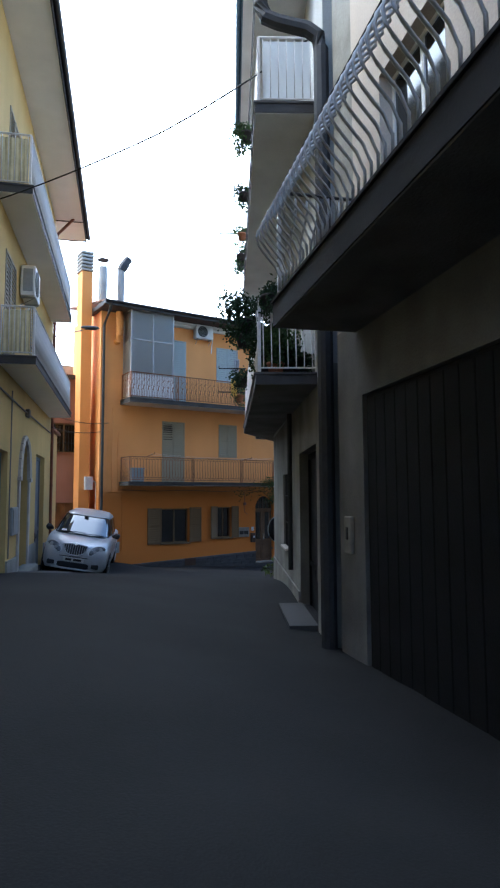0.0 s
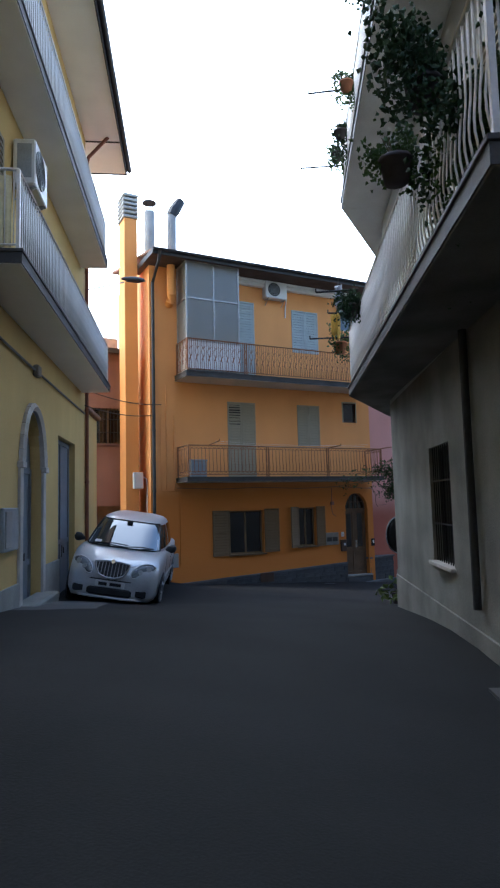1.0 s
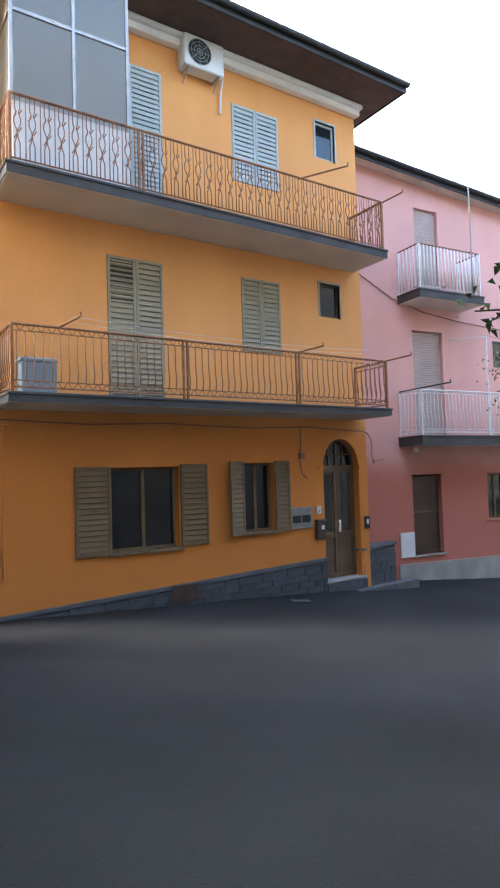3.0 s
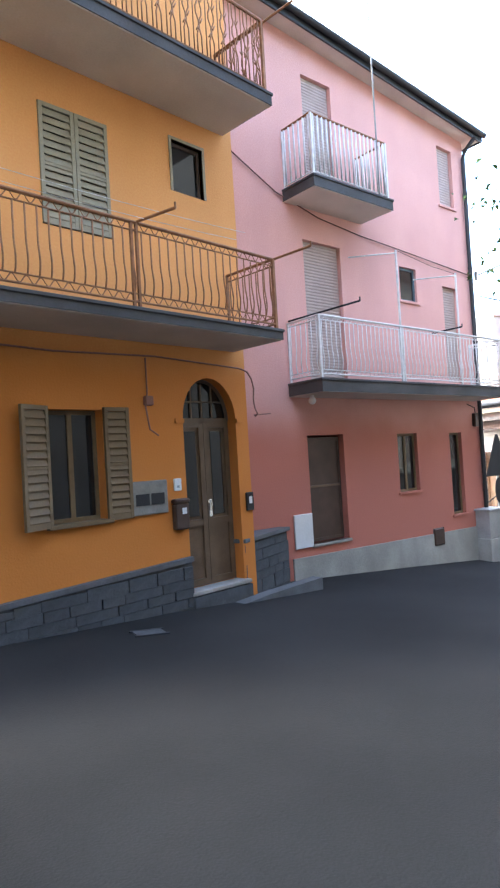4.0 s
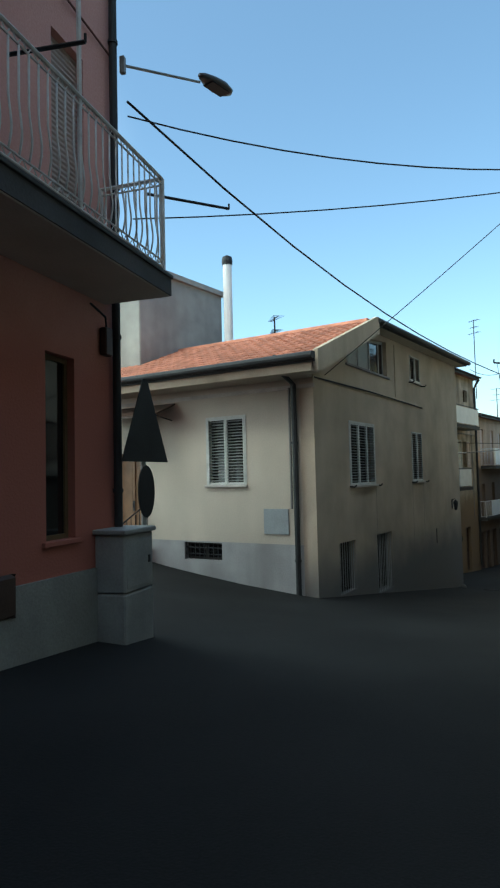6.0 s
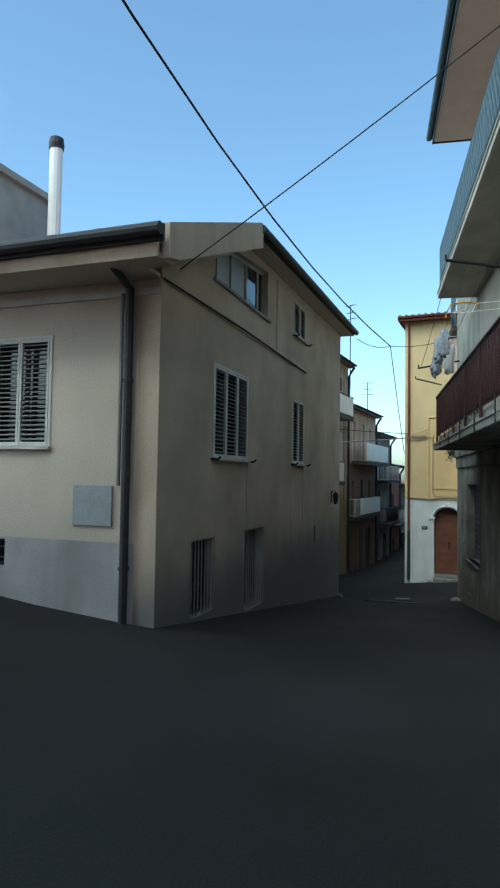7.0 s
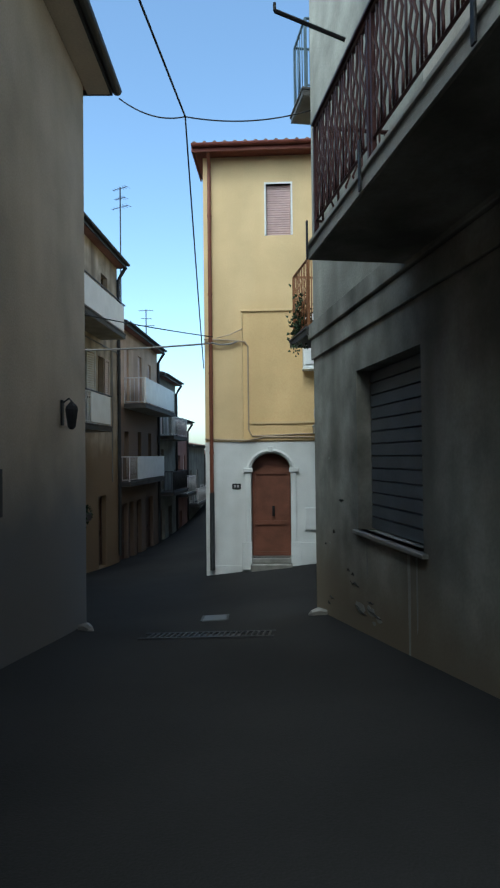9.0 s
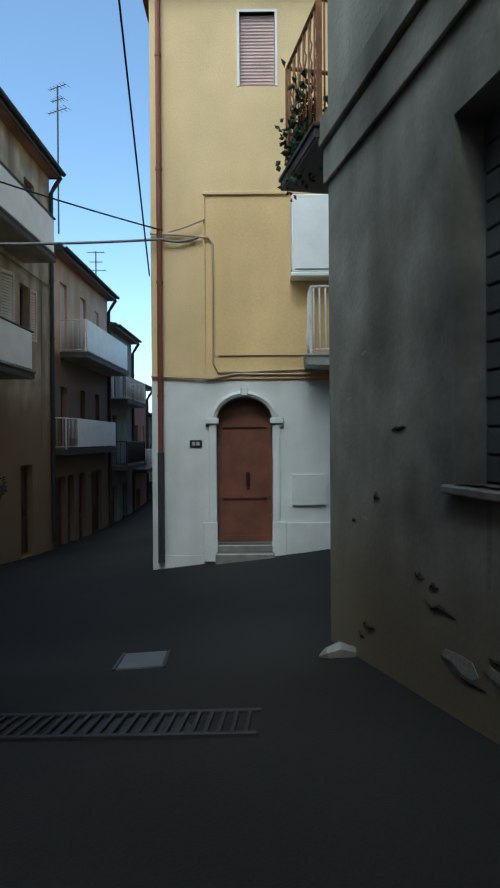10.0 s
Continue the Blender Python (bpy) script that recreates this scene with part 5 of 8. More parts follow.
# pale glass in the first three panes stands for the sky they reflect
for x0, x1, z0, z1, mt_ in ((1.77, 2.04, 3.48, 3.59, M_FROST_SKY), (2.1, 2.66, 3.62, 3.83, M_FROST_SKY), (2.72, 3.38, 3.86, 3.93, M_FROST_SKY), (3.44, 4.01, 3.94, 3.99, M_GLASS), (4.07, 4.32, 4.0, 4.02, M_GLASS)):
    part("pane", Shape().prism([(x0, 3.21), (x1, 3.21), (x1, z1), (x0, z0)], 0.12, 0.128), mt_, aw)
part("sill", Shape().soft(1.66, 4.47, -0.05, 0.1, 3.11, 3.16, 0.006), M_DADO, aw)
window(C, 1.77, 3.25, 0.42, 1.83, "closed", M_SLATGREY, frame=M_DARKIN, leaves=3, label="dark louvred shutters in a white frame", surround=M_SHUTTERWHITE, edge=M_SHUTTERWHITE)
window(C, 6.2, 7.15, 0.44, 1.85, "closed", M_SLATGREY, frame=M_DARKIN, label="dark louvred shutters in a white frame", edge=M_SHUTTERWHITE)
window(C, 6.25, 7.2, 3.3, 4.05, "closed", M_SLATGREY, frame=M_DARKIN, label="short dark louvred shutters in a white frame", edge=M_SHUTTERWHITE)
window(C, 1.05, 1.92, -1.86, -0.78, "grille", M_STEEL, frame=M_DARKIN, sill=False, label="cellar window behind pale bars", surround=None)
window(C, 3.25, 4.33, -2.2, -0.79, "grille", M_STEEL, frame=M_DADO, sill=False, label="cellar opening behind bars")
part("wall", walling(-9.0, -0.3, -0.72, 2.95, [(-2.6, -1.64, 0.5, 1.95), (-5.4, -4.5, -0.72, 1.3)], m=ML), M_CREAM_L, C, "paler cream front")
part("dado", walling(-9.0, -0.3, -5.0, -0.72, [(-3.3, -2.28, -1.13, -0.75), (-5.4, -4.5, -1.0, -0.72)], m=ML), M_DADO, C, "grey dado")
part("string_course", Shape(ML).box(-9.0, 0.03, -0.035, 0.0, 2.42, 2.5), M_STONE, C)
sm = Shape()
for x, za, zb in ((3.31, -0.78, 0.36), (6.16, -1.9, 0.38), (7.18, -1.2, 0.38), (4.4, -2.4, -0.8)):
    sm.prism([(x - 0.006, za), (x + 0.004, za), (x + 0.007, zb), (x - 0.003, zb)], -0.003, 0.001)
part("render_seam", sm, M_GREYWALL, C, "fine upright seams in the render")
window(C, -2.6, -1.64, 0.5, 1.95, "closed", M_SLATGREY, frame=M_DARKIN, m=ML, label="dark louvred shutters in a white frame", surround=M_SHUTTERWHITE, edge=M_SHUTTERWHITE)
window(C, -3.3, -2.28, -1.13, -0.75, "grille", M_IRONDARK, frame=M_DARKIN, sill=False, m=ML, label="low barred cellar window")
panel_door(C, -5.4, -4.5, -1.0, 1.3, 0.12, M_DOORWOOD, m=ML, label="brown door at the head of steps")
closed_body(C, 0.0, 11.5, 9.0, -5.0, 2.95, M_CREAM_L, front=8.7)
part("side_wall", Shape().box(11.2, 11.5, 0.3, 9.0, -5.0, 4.4), M_CREAM, C)
# roof: tiled slope over the short front, level eave over the long one
slope = Shape().add([(-0.75, -0.35, 2.82), (2.62, -0.35, 4.13), (2.62, 9.0, 4.13), (-0.75, 9.0, 2.82), (-0.75, -0.35, 2.92), (2.62, -0.35, 4.23), (2.62, 9.0, 4.23), (-0.75, 9.0, 2.92)],
                    [(0, 3, 2, 1), (4, 5, 6, 7), (0, 1, 5, 4), (1, 2, 6, 5), (2, 3, 7, 6), (3, 0, 4, 7)])
roofC = part("roof", slope, M_TILE, C)
part("verge_board", Shape().prism([(-0.66, 2.62), (-0.38, 2.68), (2.72, 3.93), (2.72, 4.32), (2.62, 4.32), (-0.66, 3.03)], -0.44, -0.34), M_CREAM, roofC, "pale rendered verge board")
part("soffit", Shape().prism([(-0.36, 2.70), (2.62, 3.95), (2.62, 4.05), (-0.36, 2.80)], -0.34, -0.002), M_CREAM_L, roofC)
part("soffit", Shape().soft(-0.7, -0.002, 0.0, 9.0, 2.62, 2.68, 0.008).box(-0.7, -0.37, -0.335, -0.002, 2.62, 2.68), M_CREAM_L, roofC)
part("eave_board", Shape().box(-0.745, -0.7, -0.335, 9.0, 2.62, 2.84), M_CREAM, roofC, "rendered board of the boxed eave")
part("fascia", Shape().box(-0.8, -0.755, -0.43, 9.0, 2.78, 2.97).tube([(-0.86, -0.43, 2.89), (-0.86, 9.0, 2.89)], 0.075, 10), M_GUTTER, roofC)
back = part("roof", Shape().add([(2.73, -0.34, eave_z(2.73) + 0.07), (11.75, -0.34, eave_z(11.75) + 0.07), (11.75, 9.3, eave_z(11.75) + 0.07), (2.73, 9.3, eave_z(2.73) + 0.07),
                                 (2.73, -0.34, eave_z(2.73) + 0.17), (11.75, -0.34, eave_z(11.75) + 0.17), (11.75, 9.3, eave_z(11.75) + 0.17), (2.73, 9.3, eave_z(2.73) + 0.17)],
                                [(0, 3, 2, 1), (4, 5, 6, 7), (0, 1, 5, 4), (1, 2, 6, 5), (2, 3, 7, 6), (3, 0, 4, 7)]), M_TILEDARK, C)
part("fascia", Shape().prism([(2.73, eave_z(2.73)), (11.78, eave_z(11.78)), (11.78, eave_z(11.78) + 0.18), (2.73, eave_z(2.73) + 0.18)], -0.37, -0.342)
     .tube([(2.68, -0.43, eave_z(2.68) + 0.09), (11.82, -0.43, eave_z(11.82) + 0.09)], 0.07, 10).box(11.752, 11.78, -0.34, 1.0, eave_z(11.78), eave_z(11.78) + 0.18), M_GUTTER, back)
part("soffit", Shape().prism([(2.73, eave_z(2.73) + 0.005), (11.75, eave_z(11.75) + 0.005), (11.75, eave_z(11.75) + 0.06), (2.73, eave_z(2.73) + 0.06)], -0.34, 0.0), M_CREAM_L, back)
tile = Shape()
ns = 6
for half, up_ in ((0, 0.0),):
    v = []
    for y in (0.0, 1.0):
        for i in range(ns + 1):
            a = math.pi * i / ns
            v.append((-0.18 + 0.36 * y, 0.105 * math.cos(a) * (1 - 0.12 * y), 0.05 * math.sin(a) + 0.012 - 0.02 * y))
    for i in range(ns):
        tile.add([v[i], v[i + 1], v[ns + 2 + i], v[ns + 1 + i]], [(0, 1, 2, 3)])
    tile.add([v[i] for i in range(ns + 1)], [tuple(range(ns + 1))])
tile_me = tile.mesh("roof_tile", True)
tile_me.materials.append(M_TILE)
tilt = math.atan2(1.31, 3.37)
rng = random.Random(8)
extra = Shape()
for i in range(38):
    yy = -0.24 + i * 0.24
    for j in range(11):
        t = (j + 0.55) / 11
        p = Matrix.Translation((-0.75 + 3.37 * t, yy + rng.uniform(-0.008, 0.008), 2.92 + 1.31 * t + 0.004)) @ Matrix.Rotation(-tilt, 4, "Y") @ Matrix.Rotation(rng.uniform(-0.02, 0.02), 4, "Z")
        if i < 27:
            part("roof_tile", tile_me, M_TILE, roofC, m=p)
        else:
            extra.add([p @ Vector(q) for q in tile.v], tile.f)
part("roof_tiles", extra, M_TILE, roofC, kind="stuff", smooth=True)
part("ridge", Shape().tube([(2.62, -0.2, 4.22), (2.62, 9.0, 4.22)], 0.11, 8), M_TILE, roofC)
downpipe(C, [(-0.86, 0.4, 2.95), (-0.5, 0.4, 2.66), (-0.08, 0.4, 2.5), (-0.07, 0.4, -2.2)], 0.055, M_GUTTER, "dark rainwater pipe near the corner")
downpipe(C, [(-0.05, 0.52, 2.45), (-0.05, 0.52, 0.0)], 0.025, M_CABLEGREY, "thin grey conduit", clamps=False)
part("cable_run", Shape().tube([(0.0, -0.02, 2.62), (3.0, -0.03, 2.64), (7.3, -0.02, 2.6)], 0.022, 5), M_CABLE, C, "black cable along the string course")
for x, z in ((1.7, 0.4), (3.33, 0.4), (6.12, 0.42), (7.25, 0.42), (6.18, 3.25), (7.3, 3.25)):
    part("shutter_hook", Shape().tube([(x, 0, z), (x, -0.12, z - 0.01), (x, -0.16, z + 0.03)], 0.018, 5), M_IRONDARK, C)
part("conduit", Shape().tube([(4.95, -0.012, 4.1), (4.95, -0.012, 2.7)], 0.014, 5), M_CREAM, C, "thin painted conduit")
part("rust_mark", Shape().box(8.35, 8.41, -0.012, 0, -1.5, -1.05), M_IRONDARK, C, "short dark iron strip on the wall")
mt = thing("meter_hatch", C.matrix_basis @ ML @ pose(-1.2, 0, -0.52), "pale blue-grey meter hatch on the cream wall", "hatch")
part("door", Shape().soft(0, 0.58, -0.03, -0.002, 0, 0.52, 0.006), M_GREYPLASTIC, mt)
awn = thing("door_canopy", C.matrix_basis @ ML @ pose(-5.6, 0, 1.95), "small dark canopy over the side door", "canopy")
part("sheet", Shape().add([(0, -0.001, 0.4), (2.1, -0.001, 0.4), (2.1, -0.75, 0.1), (0, -0.75, 0.1), (0, -0.001, 0.44), (2.1, -0.001, 0.44), (2.1, -0.75, 0.14), (0, -0.75, 0.14)],
                           [(0, 3, 2, 1), (4, 5, 6, 7), (0, 1, 5, 4), (1, 2, 6, 5), (2, 3, 7, 6), (3, 0, 4, 7)]), M_DARKDOOR, awn)
part("bracket", Shape().tube([(0.1, -0.01, 0.05), (0.1, -0.6, 0.14)], 0.015, 5).tube([(2.0, -0.01, 0.05), (2.0, -0.6, 0.14)], 0.015, 5), M_IRONDARK, awn)
st = thing("entrance_steps", C.matrix_basis @ ML @ pose(-5.7, 0, -1.5), "concrete entrance steps with a dark iron handrail", "steps")
for i in range(4):
    part("step", Shape().soft(0.0, 1.4 - 0.0, -1.2 + i * 0.28, 0.0, i * 0.16 - 0.3, i * 0.16 + 0.16 - 0.003 * i, 0.01), M_CONCRETE, st)
for i in range(9):
    y = -1.15 + i * 0.14
    part("baluster", Shape().tube([(1.35, y, 0.1 + i * 0.07), (1.35, y, 1.05 + i * 0.07)], 0.01, 5), M_IRONDARK, st)
hr = Shape().tube([(1.35, -1.2, 1.03), (1.35, 0.0, 1.63)], 0.018, 6)
part("handrail", hr, M_IRONDARK, st)
# grey block behind, flue and aerial on the roof
gb = thing("grey_outbuilding", pose(26.2, 2.6, 0, 0, 0, -19.77), "bare grey concrete upper storey behind the roof", "building")
part("wall", Shape().soft(-2.6, 1.2, -0.4, 4.5, 2.0, 6.35, 0.03), M_CONCRETE, gb)
part("parapet", Shape().prism([(-2.7, 6.2), (1.3, 6.3), (1.3, 6.45), (-2.7, 6.35)], -0.5, -0.38), M_CONCRETE, gb)
fl = thing("roof_flue", pose(25.5, 1.2, 4.3), "tall white flue pipe with a dark cap", "flue")
part("pipe", Shape().tube([(0, 0, -0.6), (0, 0, 2.4)], 0.13, 12), M_WHITE, fl)
part("cap", Shape().tube([(0, 0, 2.4), (0, 0, 2.5), (0, 0, 2.62), (0, 0, 2.68)], [0.15, 0.16, 0.14, 0.03], 12), M_IRONDARK, fl)


def aerial(pos, h, label, az=0.0):
    t = thing("tv_aerial", pose(*pos, 0, 0, az), label, "aerial", "television aerials")
    part("mast", Shape().tube([(0, 0, -0.4), (0, 0, h)], 0.0270, 6), M_IRONDARK, t)
    for z, l in ((h - 0.05, 0.7), (h - 0.45, 0.5), (h - 0.8, 0.8)):
        s = Shape().tube([(-l / 2, 0, z), (l / 2, 0, z)], 0.0135, 5)
        for i in range(6):
            x = -l / 2 + l * i / 5
            s.tube([(x, -0.18 + 0.02 * i, z), (x, 0.18 - 0.02 * i, z)], 0.0075, 4)
        part("boom", s, M_IRONDARK, t)
    return t


aerial((27.4, 0.2, 4.3), 1.3, "television aerial on the cream house roof", 30)

# ======== ochre house at the end of the lane
Y = house_frame("ochre_house", 36.53, -8.81, -113.33, "tall ochre-yellow house with whitewashed base and arched door")
Y_holes = [(0.96, 1.88, -3.32, -0.9, -1.3), (1.38, 1.96, 4.19, 5.4)]
part("wall", walling(-0.1, 9.0, -6.0, -0.63, Y_holes[:1], th=0.35), M_WHITEWASH, Y, "whitewashed ground floor wall")
part("wall", walling(-0.1, 9.0, -0.63, 6.1, Y_holes[1:], th=0.35), M_YELLOW_Y, Y)
part("raised_panel", Shape().box(0.8, 9.0, -0.035, -0.001, -0.6, 2.4), M_OCHREPANEL, Y, "wall field standing a little proud")
# the upright strip is added to draw the shadow line at the field's edge
part("ledge", Shape().soft(0.76, 9.0, -0.07, -0.001, 2.4, 2.46, 0.008).soft(0.76, 0.798, -0.06, -0.001, -0.6, 2.398, 0.006).box(1.0, 9.0, -0.06, -0.03, -0.22, -0.17), M_YELLOW_Y, Y)
closed_body(Y, -0.1, 9.0, 9.0, -6.0, 6.1, M_YELLOW_Y, front=0.35)
gutter_roof(Y, -0.28, 9.2, -0.4, 9.2, 6.05, 1.6, M_FASCIARED, M_TILEDARK, soffit=M_FASCIARED)
tl = Shape()
for i in range(40):
    x = -0.24 + i * 0.235
    tl.tube([(x, -0.42, 6.21), (x, 0.4, 6.36)], 0.06, 7)
part("eave_tiles", tl, M_TILEDARK, Y, kind="stuff")
downpipe(Y, [(0.08, -0.38, 6.1), (0.06, -0.1, 5.8), (0.05, -0.06, 5.6), (0.05, -0.06, -1.8)], 0.045, M_PIPEBROWN, "brown rainwater pipe")
downpipe(Y, [(0.05, -0.06, -1.8), (0.05, -0.06, -3.6)], 0.055, M_GUTTER, "dark iron shoe of the rainwater pipe", clamps=False)
panel_door(Y, 0.97, 1.87, -3.3, -0.91, 0.18, M_REDWOOD, spring=-1.3, single=True, label="red-brown arched wooden door")
ar = Shape()
for (ax, az), (bx, bz) in zip(arch_points(0.9, 1.94, -1.3, -0.84, 14), arch_points(0.9, 1.94, -1.3, -0.84, 14)[1:]):
    ar.tube([(ax, -0.02, az), (bx, -0.02, bz)], 0.055, 6)
ar.soft(0.84, 0.96, -0.05, 0.0, -3.3, -1.3, 0.008).soft(1.88, 2.0, -0.05, 0.0, -3.3, -1.3, 0.008).soft(0.78, 1.0, -0.08, 0.0, -1.34, -1.24, 0.01).soft(1.84, 2.06, -0.08, 0.0, -1.34, -1.24, 0.01).soft(1.36, 1.48, -0.09, 0.0, -0.88, -0.74, 0.01)
ar.soft(0.74, 0.97, -0.06, 0.0, -3.6, -2.95, 0.01).soft(1.87, 2.1, -0.06, 0.0, -3.6, -2.95, 0.01)
part("door_surround", ar, M_WHITEWASH, Y, "moulded white surround with keystone")
part("step", Shape().soft(0.94, 1.9, -0.22, 0.1, -3.95, -3.44, 0.02), M_BOXGREY, Y)
part("step", Shape().soft(0.97, 1.87, -0.1, 0.17, -3.44, -3.32, 0.015), M_BOXGREY, Y)
part("base_course", Shape().box(2.1, 9.0, -0.03, 0.0, -5.0, -2.97).box(-0.1, 0.72, -0.02, 0.0, -5.0, -3.5), M_WHITEWASH, Y)
part("hatch", Shape().soft(2.2, 2.75, -0.045, -0.0, -2.68, -2.17, 0.006), M_WHITEWASH, Y, "painted meter hatch")
part("number_plate", Shape().soft(0.52, 0.72, -0.02, 0.0, -1.72, -1.6, 0.004), M_IRONDARK, Y, "small dark plate with two pale bars")
part("plate_bars", Shape().box(0.56, 0.61, -0.024, -0.019, -1.69, -1.63).box(0.63, 0.68, -0.024, -0.019, -1.69, -1.63), M_STEEL, Y)
window(Y, 1.38, 1.96, 4.19, 5.4, "roller", surface("pink_roller_slats", (0.50, 0.36, 0.34), 0.6, spread=0.08, patch=3), frame=M_WHITE, label="window with pinkish lowered roller shutter", surround=M_WHITEWASH, sill=False)
part("cable_run", Shape().tube([(-0.1, -0.05, 1.78), (0.4, -0.06, 1.75), (0.85, -0.07, 1.7), (0.92, -0.05, 1.6), (0.92, -0.05, -0.35), (1.0, -0.05, -0.5), (2.6, -0.05, -0.45)], 0.02, 6)
     .tube([(-0.1, -0.03, -0.55), (0.9, -0.05, -0.6), (1.3, -0.05, -0.52), (3.5, -0.05, -0.55)], 0.02, 6).tube([(0.2, -0.06, 1.8), (0.5, -0.12, 1.86), (0.8, -0.08, 2.0)], 0.015, 5), M_BEIGE_WALL, Y, "bundle of grey cables on the wall")
wb = thing("wall_cabinet", Y.matrix_basis @ pose(2.2, -0.03, 1.05), "white cabinet hung on the ochre wall", "cabinet")
part("casing", Shape().soft(0, 0.9, -0.32, -0.006, 0, 1.24, 0.015), M_WHITE, wb)
part("door", Shape().soft(0.04, 0.86, -0.335, -0.322, 0.05, 1.19, 0.006), M_WHITE, wb, "white door with a dark gap round it")
part("side_door", Shape().soft(-0.012, -0.002, -0.29, -0.05, 0.05, 1.19, 0.004), M_SHUTTERWHITE, wb)
part("foot_rail", Shape().soft(-0.02, 0.92, -0.34, -0.006, -0.06, 0.0, 0.008), M_WHITE, wb)
balcony(Y, 2.42, 5.0, 0.6, -0.28, 0.18, 1.05, "bellied", M_IRONWHITE, 0.09, slab=M_PALESLAB, edge=M_CONCRETE, bar_r=0.012, label="balcony with white railing")

# ======== grey corner building with the brown balcony
K = house_frame("grey_corner_house", 30.88, -8.76, 168.5, "grey rendered corner house with wrought iron balconies")
part("wall", walling(0.0, 13.5, -6.0, 1.0, [(1.95, 3.75, -1.83, 0.03)], th=0.4), M_GREYWALL, K)
part("wall", walling(0.0, 3.9, 1.0, 8.0, [], th=0.4), M_GREYUP, K, "rough weathered upper wall")
part("wall", walling(3.9, 13.5, 1.0, 8.0, [(6.2, 7.3, 1.002, 3.2), (9.6, 10.8, 1.002, 3.2), (6.2, 7.3, 4.6, 6.9)], th=0.4), M_KCREAM, K, "faded cream wall behind the balconies")
closed_body(K, 0.0, 13.5, 8.0, -6.0, 8.0, M_GREYWALL, front=0.42)
part("string_course", Shape().soft(-0.03, 13.5, -0.035, 0.0, 0.46, 0.75, 0.01).soft(-0.05, 13.5, -0.07, 0.0, 0.76, 0.99, 0.012), M_GREYWALL, K)
wv = window(K, 1.95, 3.75, -1.83, 0.03, "roller_wide", y=0.1, frame=M_GREYROLL, sill=False, label="wide window with a dark grey metal roller shutter")
rs = Shape()
rows = [q for i in range(13) for q in ((-1.82 + i * 0.142, 0.205), (-1.812 + i * 0.142, 0.17), (-1.69 + i * 0.142, 0.17))] + [(0.025, 0.205)]
rs.add([(x, q, a) for a, q in rows for x in (1.96, 3.74)], [(2 * i, 2 * i + 1, 2 * i + 3, 2 * i + 2) for i in range(len(rows) - 1)])
part("roller_shutter", rs, M_GREYROLL, wv, "lowered metal shutter of broad ribs")
part("sill", Shape().soft(1.9, 3.85, -0.06, 0.1, -1.875, -1.83, 0.008), M_BOXGREY, wv, "thin worn stone sill")
kb = balcony(K, 3.55, 13.2, 0.95, 0.95, 0.14, 1.05, "waved", M_IRONRED, 0.2, slab=M_GREYWALL, edge=M_CONCRETE, base=0.2, label="long concrete balcony with dark red wrought iron railing", posts=(5.05, 6.55, 8.05, 9.55, 11.05), bar_r=0.011)
part("upstand", Shape().soft(3.58, 13.17, -0.86, -0.78, 0.94, 1.12, 0.01).soft(3.58, 3.66, -0.778, -0.01, 0.94, 1.12, 0.01), M_KCREAM, kb, "pale weathered upstand along the slab edge")
part("rail_cap", Shape().soft(3.58, 13.2, -0.935, -0.865, 2.012, 2.045, 0.006), M_IRONRED, kb)
for px in (3.6, 5.05, 6.55, 8.05, 9.55, 11.05):
    part("rail_foot", Shape().soft(px - 0.02, px + 0.02, -0.996, -0.982, 0.8, 1.15, 0.004), M_IRONDARK, kb, "iron strap down the slab edge")
balcony(K, 3.5, 13.2, 0.87, 4.53, 0.14, 1.05, "fretwork", M_IRONBLUE, 0.17, slab=M_KCREAM, edge=M_KCREAM, base=0.24, bar_r=0.02, label="upper concrete balcony with blue-grey iron railing", posts=(5.5, 7.5, 9.5))
window(K, 6.2, 7.3, 0.96, 3.2, "roller", M_GREYROLL, frame=M_BROWNSH, sill=False, label="balcony door with dark roller shutter")
window(K, 9.6, 10.8, 0.96, 3.2, "roller", M_GREYROLL, frame=M_BROWNSH, sill=False, label="balcony door with dark roller shutter")
window(K, 6.2, 7.3, 4.6, 6.9, "roller", M_GREYROLL, frame=M_BROWNSH, sill=False, label="balcony door with dark roller shutter")
gutter_roof(K, 4.55, 14.0, -1.1, 8.2, 7.6, 1.6, M_IRONBLUE, M_TILEDARK, soffit=M_BEIGE)
dry_arm(K, (4.5, -0.9, 2.2), (4.54, -1.45, 2.34))
dry_arm(K, (6.95, -0.85, 2.27), (7.6, -1.6, 2.04))
dry_arm(K, (11.6, -0.85, 2.4), (11.7, -1.6, 2.5))
for k, (ya, yb) in enumerate(((-1.2, -1.15), (-1.38, -1.35), (-1.55, -1.55))):
    cable("clothes_line", [tuple(K.matrix_basis @ Vector((7.28 + 0.12 * k, ya, 2.17 - 0.05 * k))), tuple(K.matrix_basis @ Vector((11.68, yb, 2.48)))], 0.02, 0.004, "thin clothes line between two drying arms", M_CABLEGREY, "clothes line")
balcony(K, -0.82, -0.02, 0.75, 4.56, 0.12, 1.1, "straight", M_IRONBLUE, 0.12, slab=M_CONCRETE, label="small upper balcony with blue-grey railing round the corner", m=Matrix.Translation((0, 0.65, 0)))
side = balcony(K, -1.1, -0.02, 0.75, 0.95, 0.12, 1.05, "lattice", M_IRONBROWN, 0.14, slab=M_CONCRETE, label="small balcony with brown iron railing and trailing plants", m=Matrix.Translation((0, 0.65, 0)))
# pale spots where the render has broken away
pc = Shape()
rng = random.Random(8)
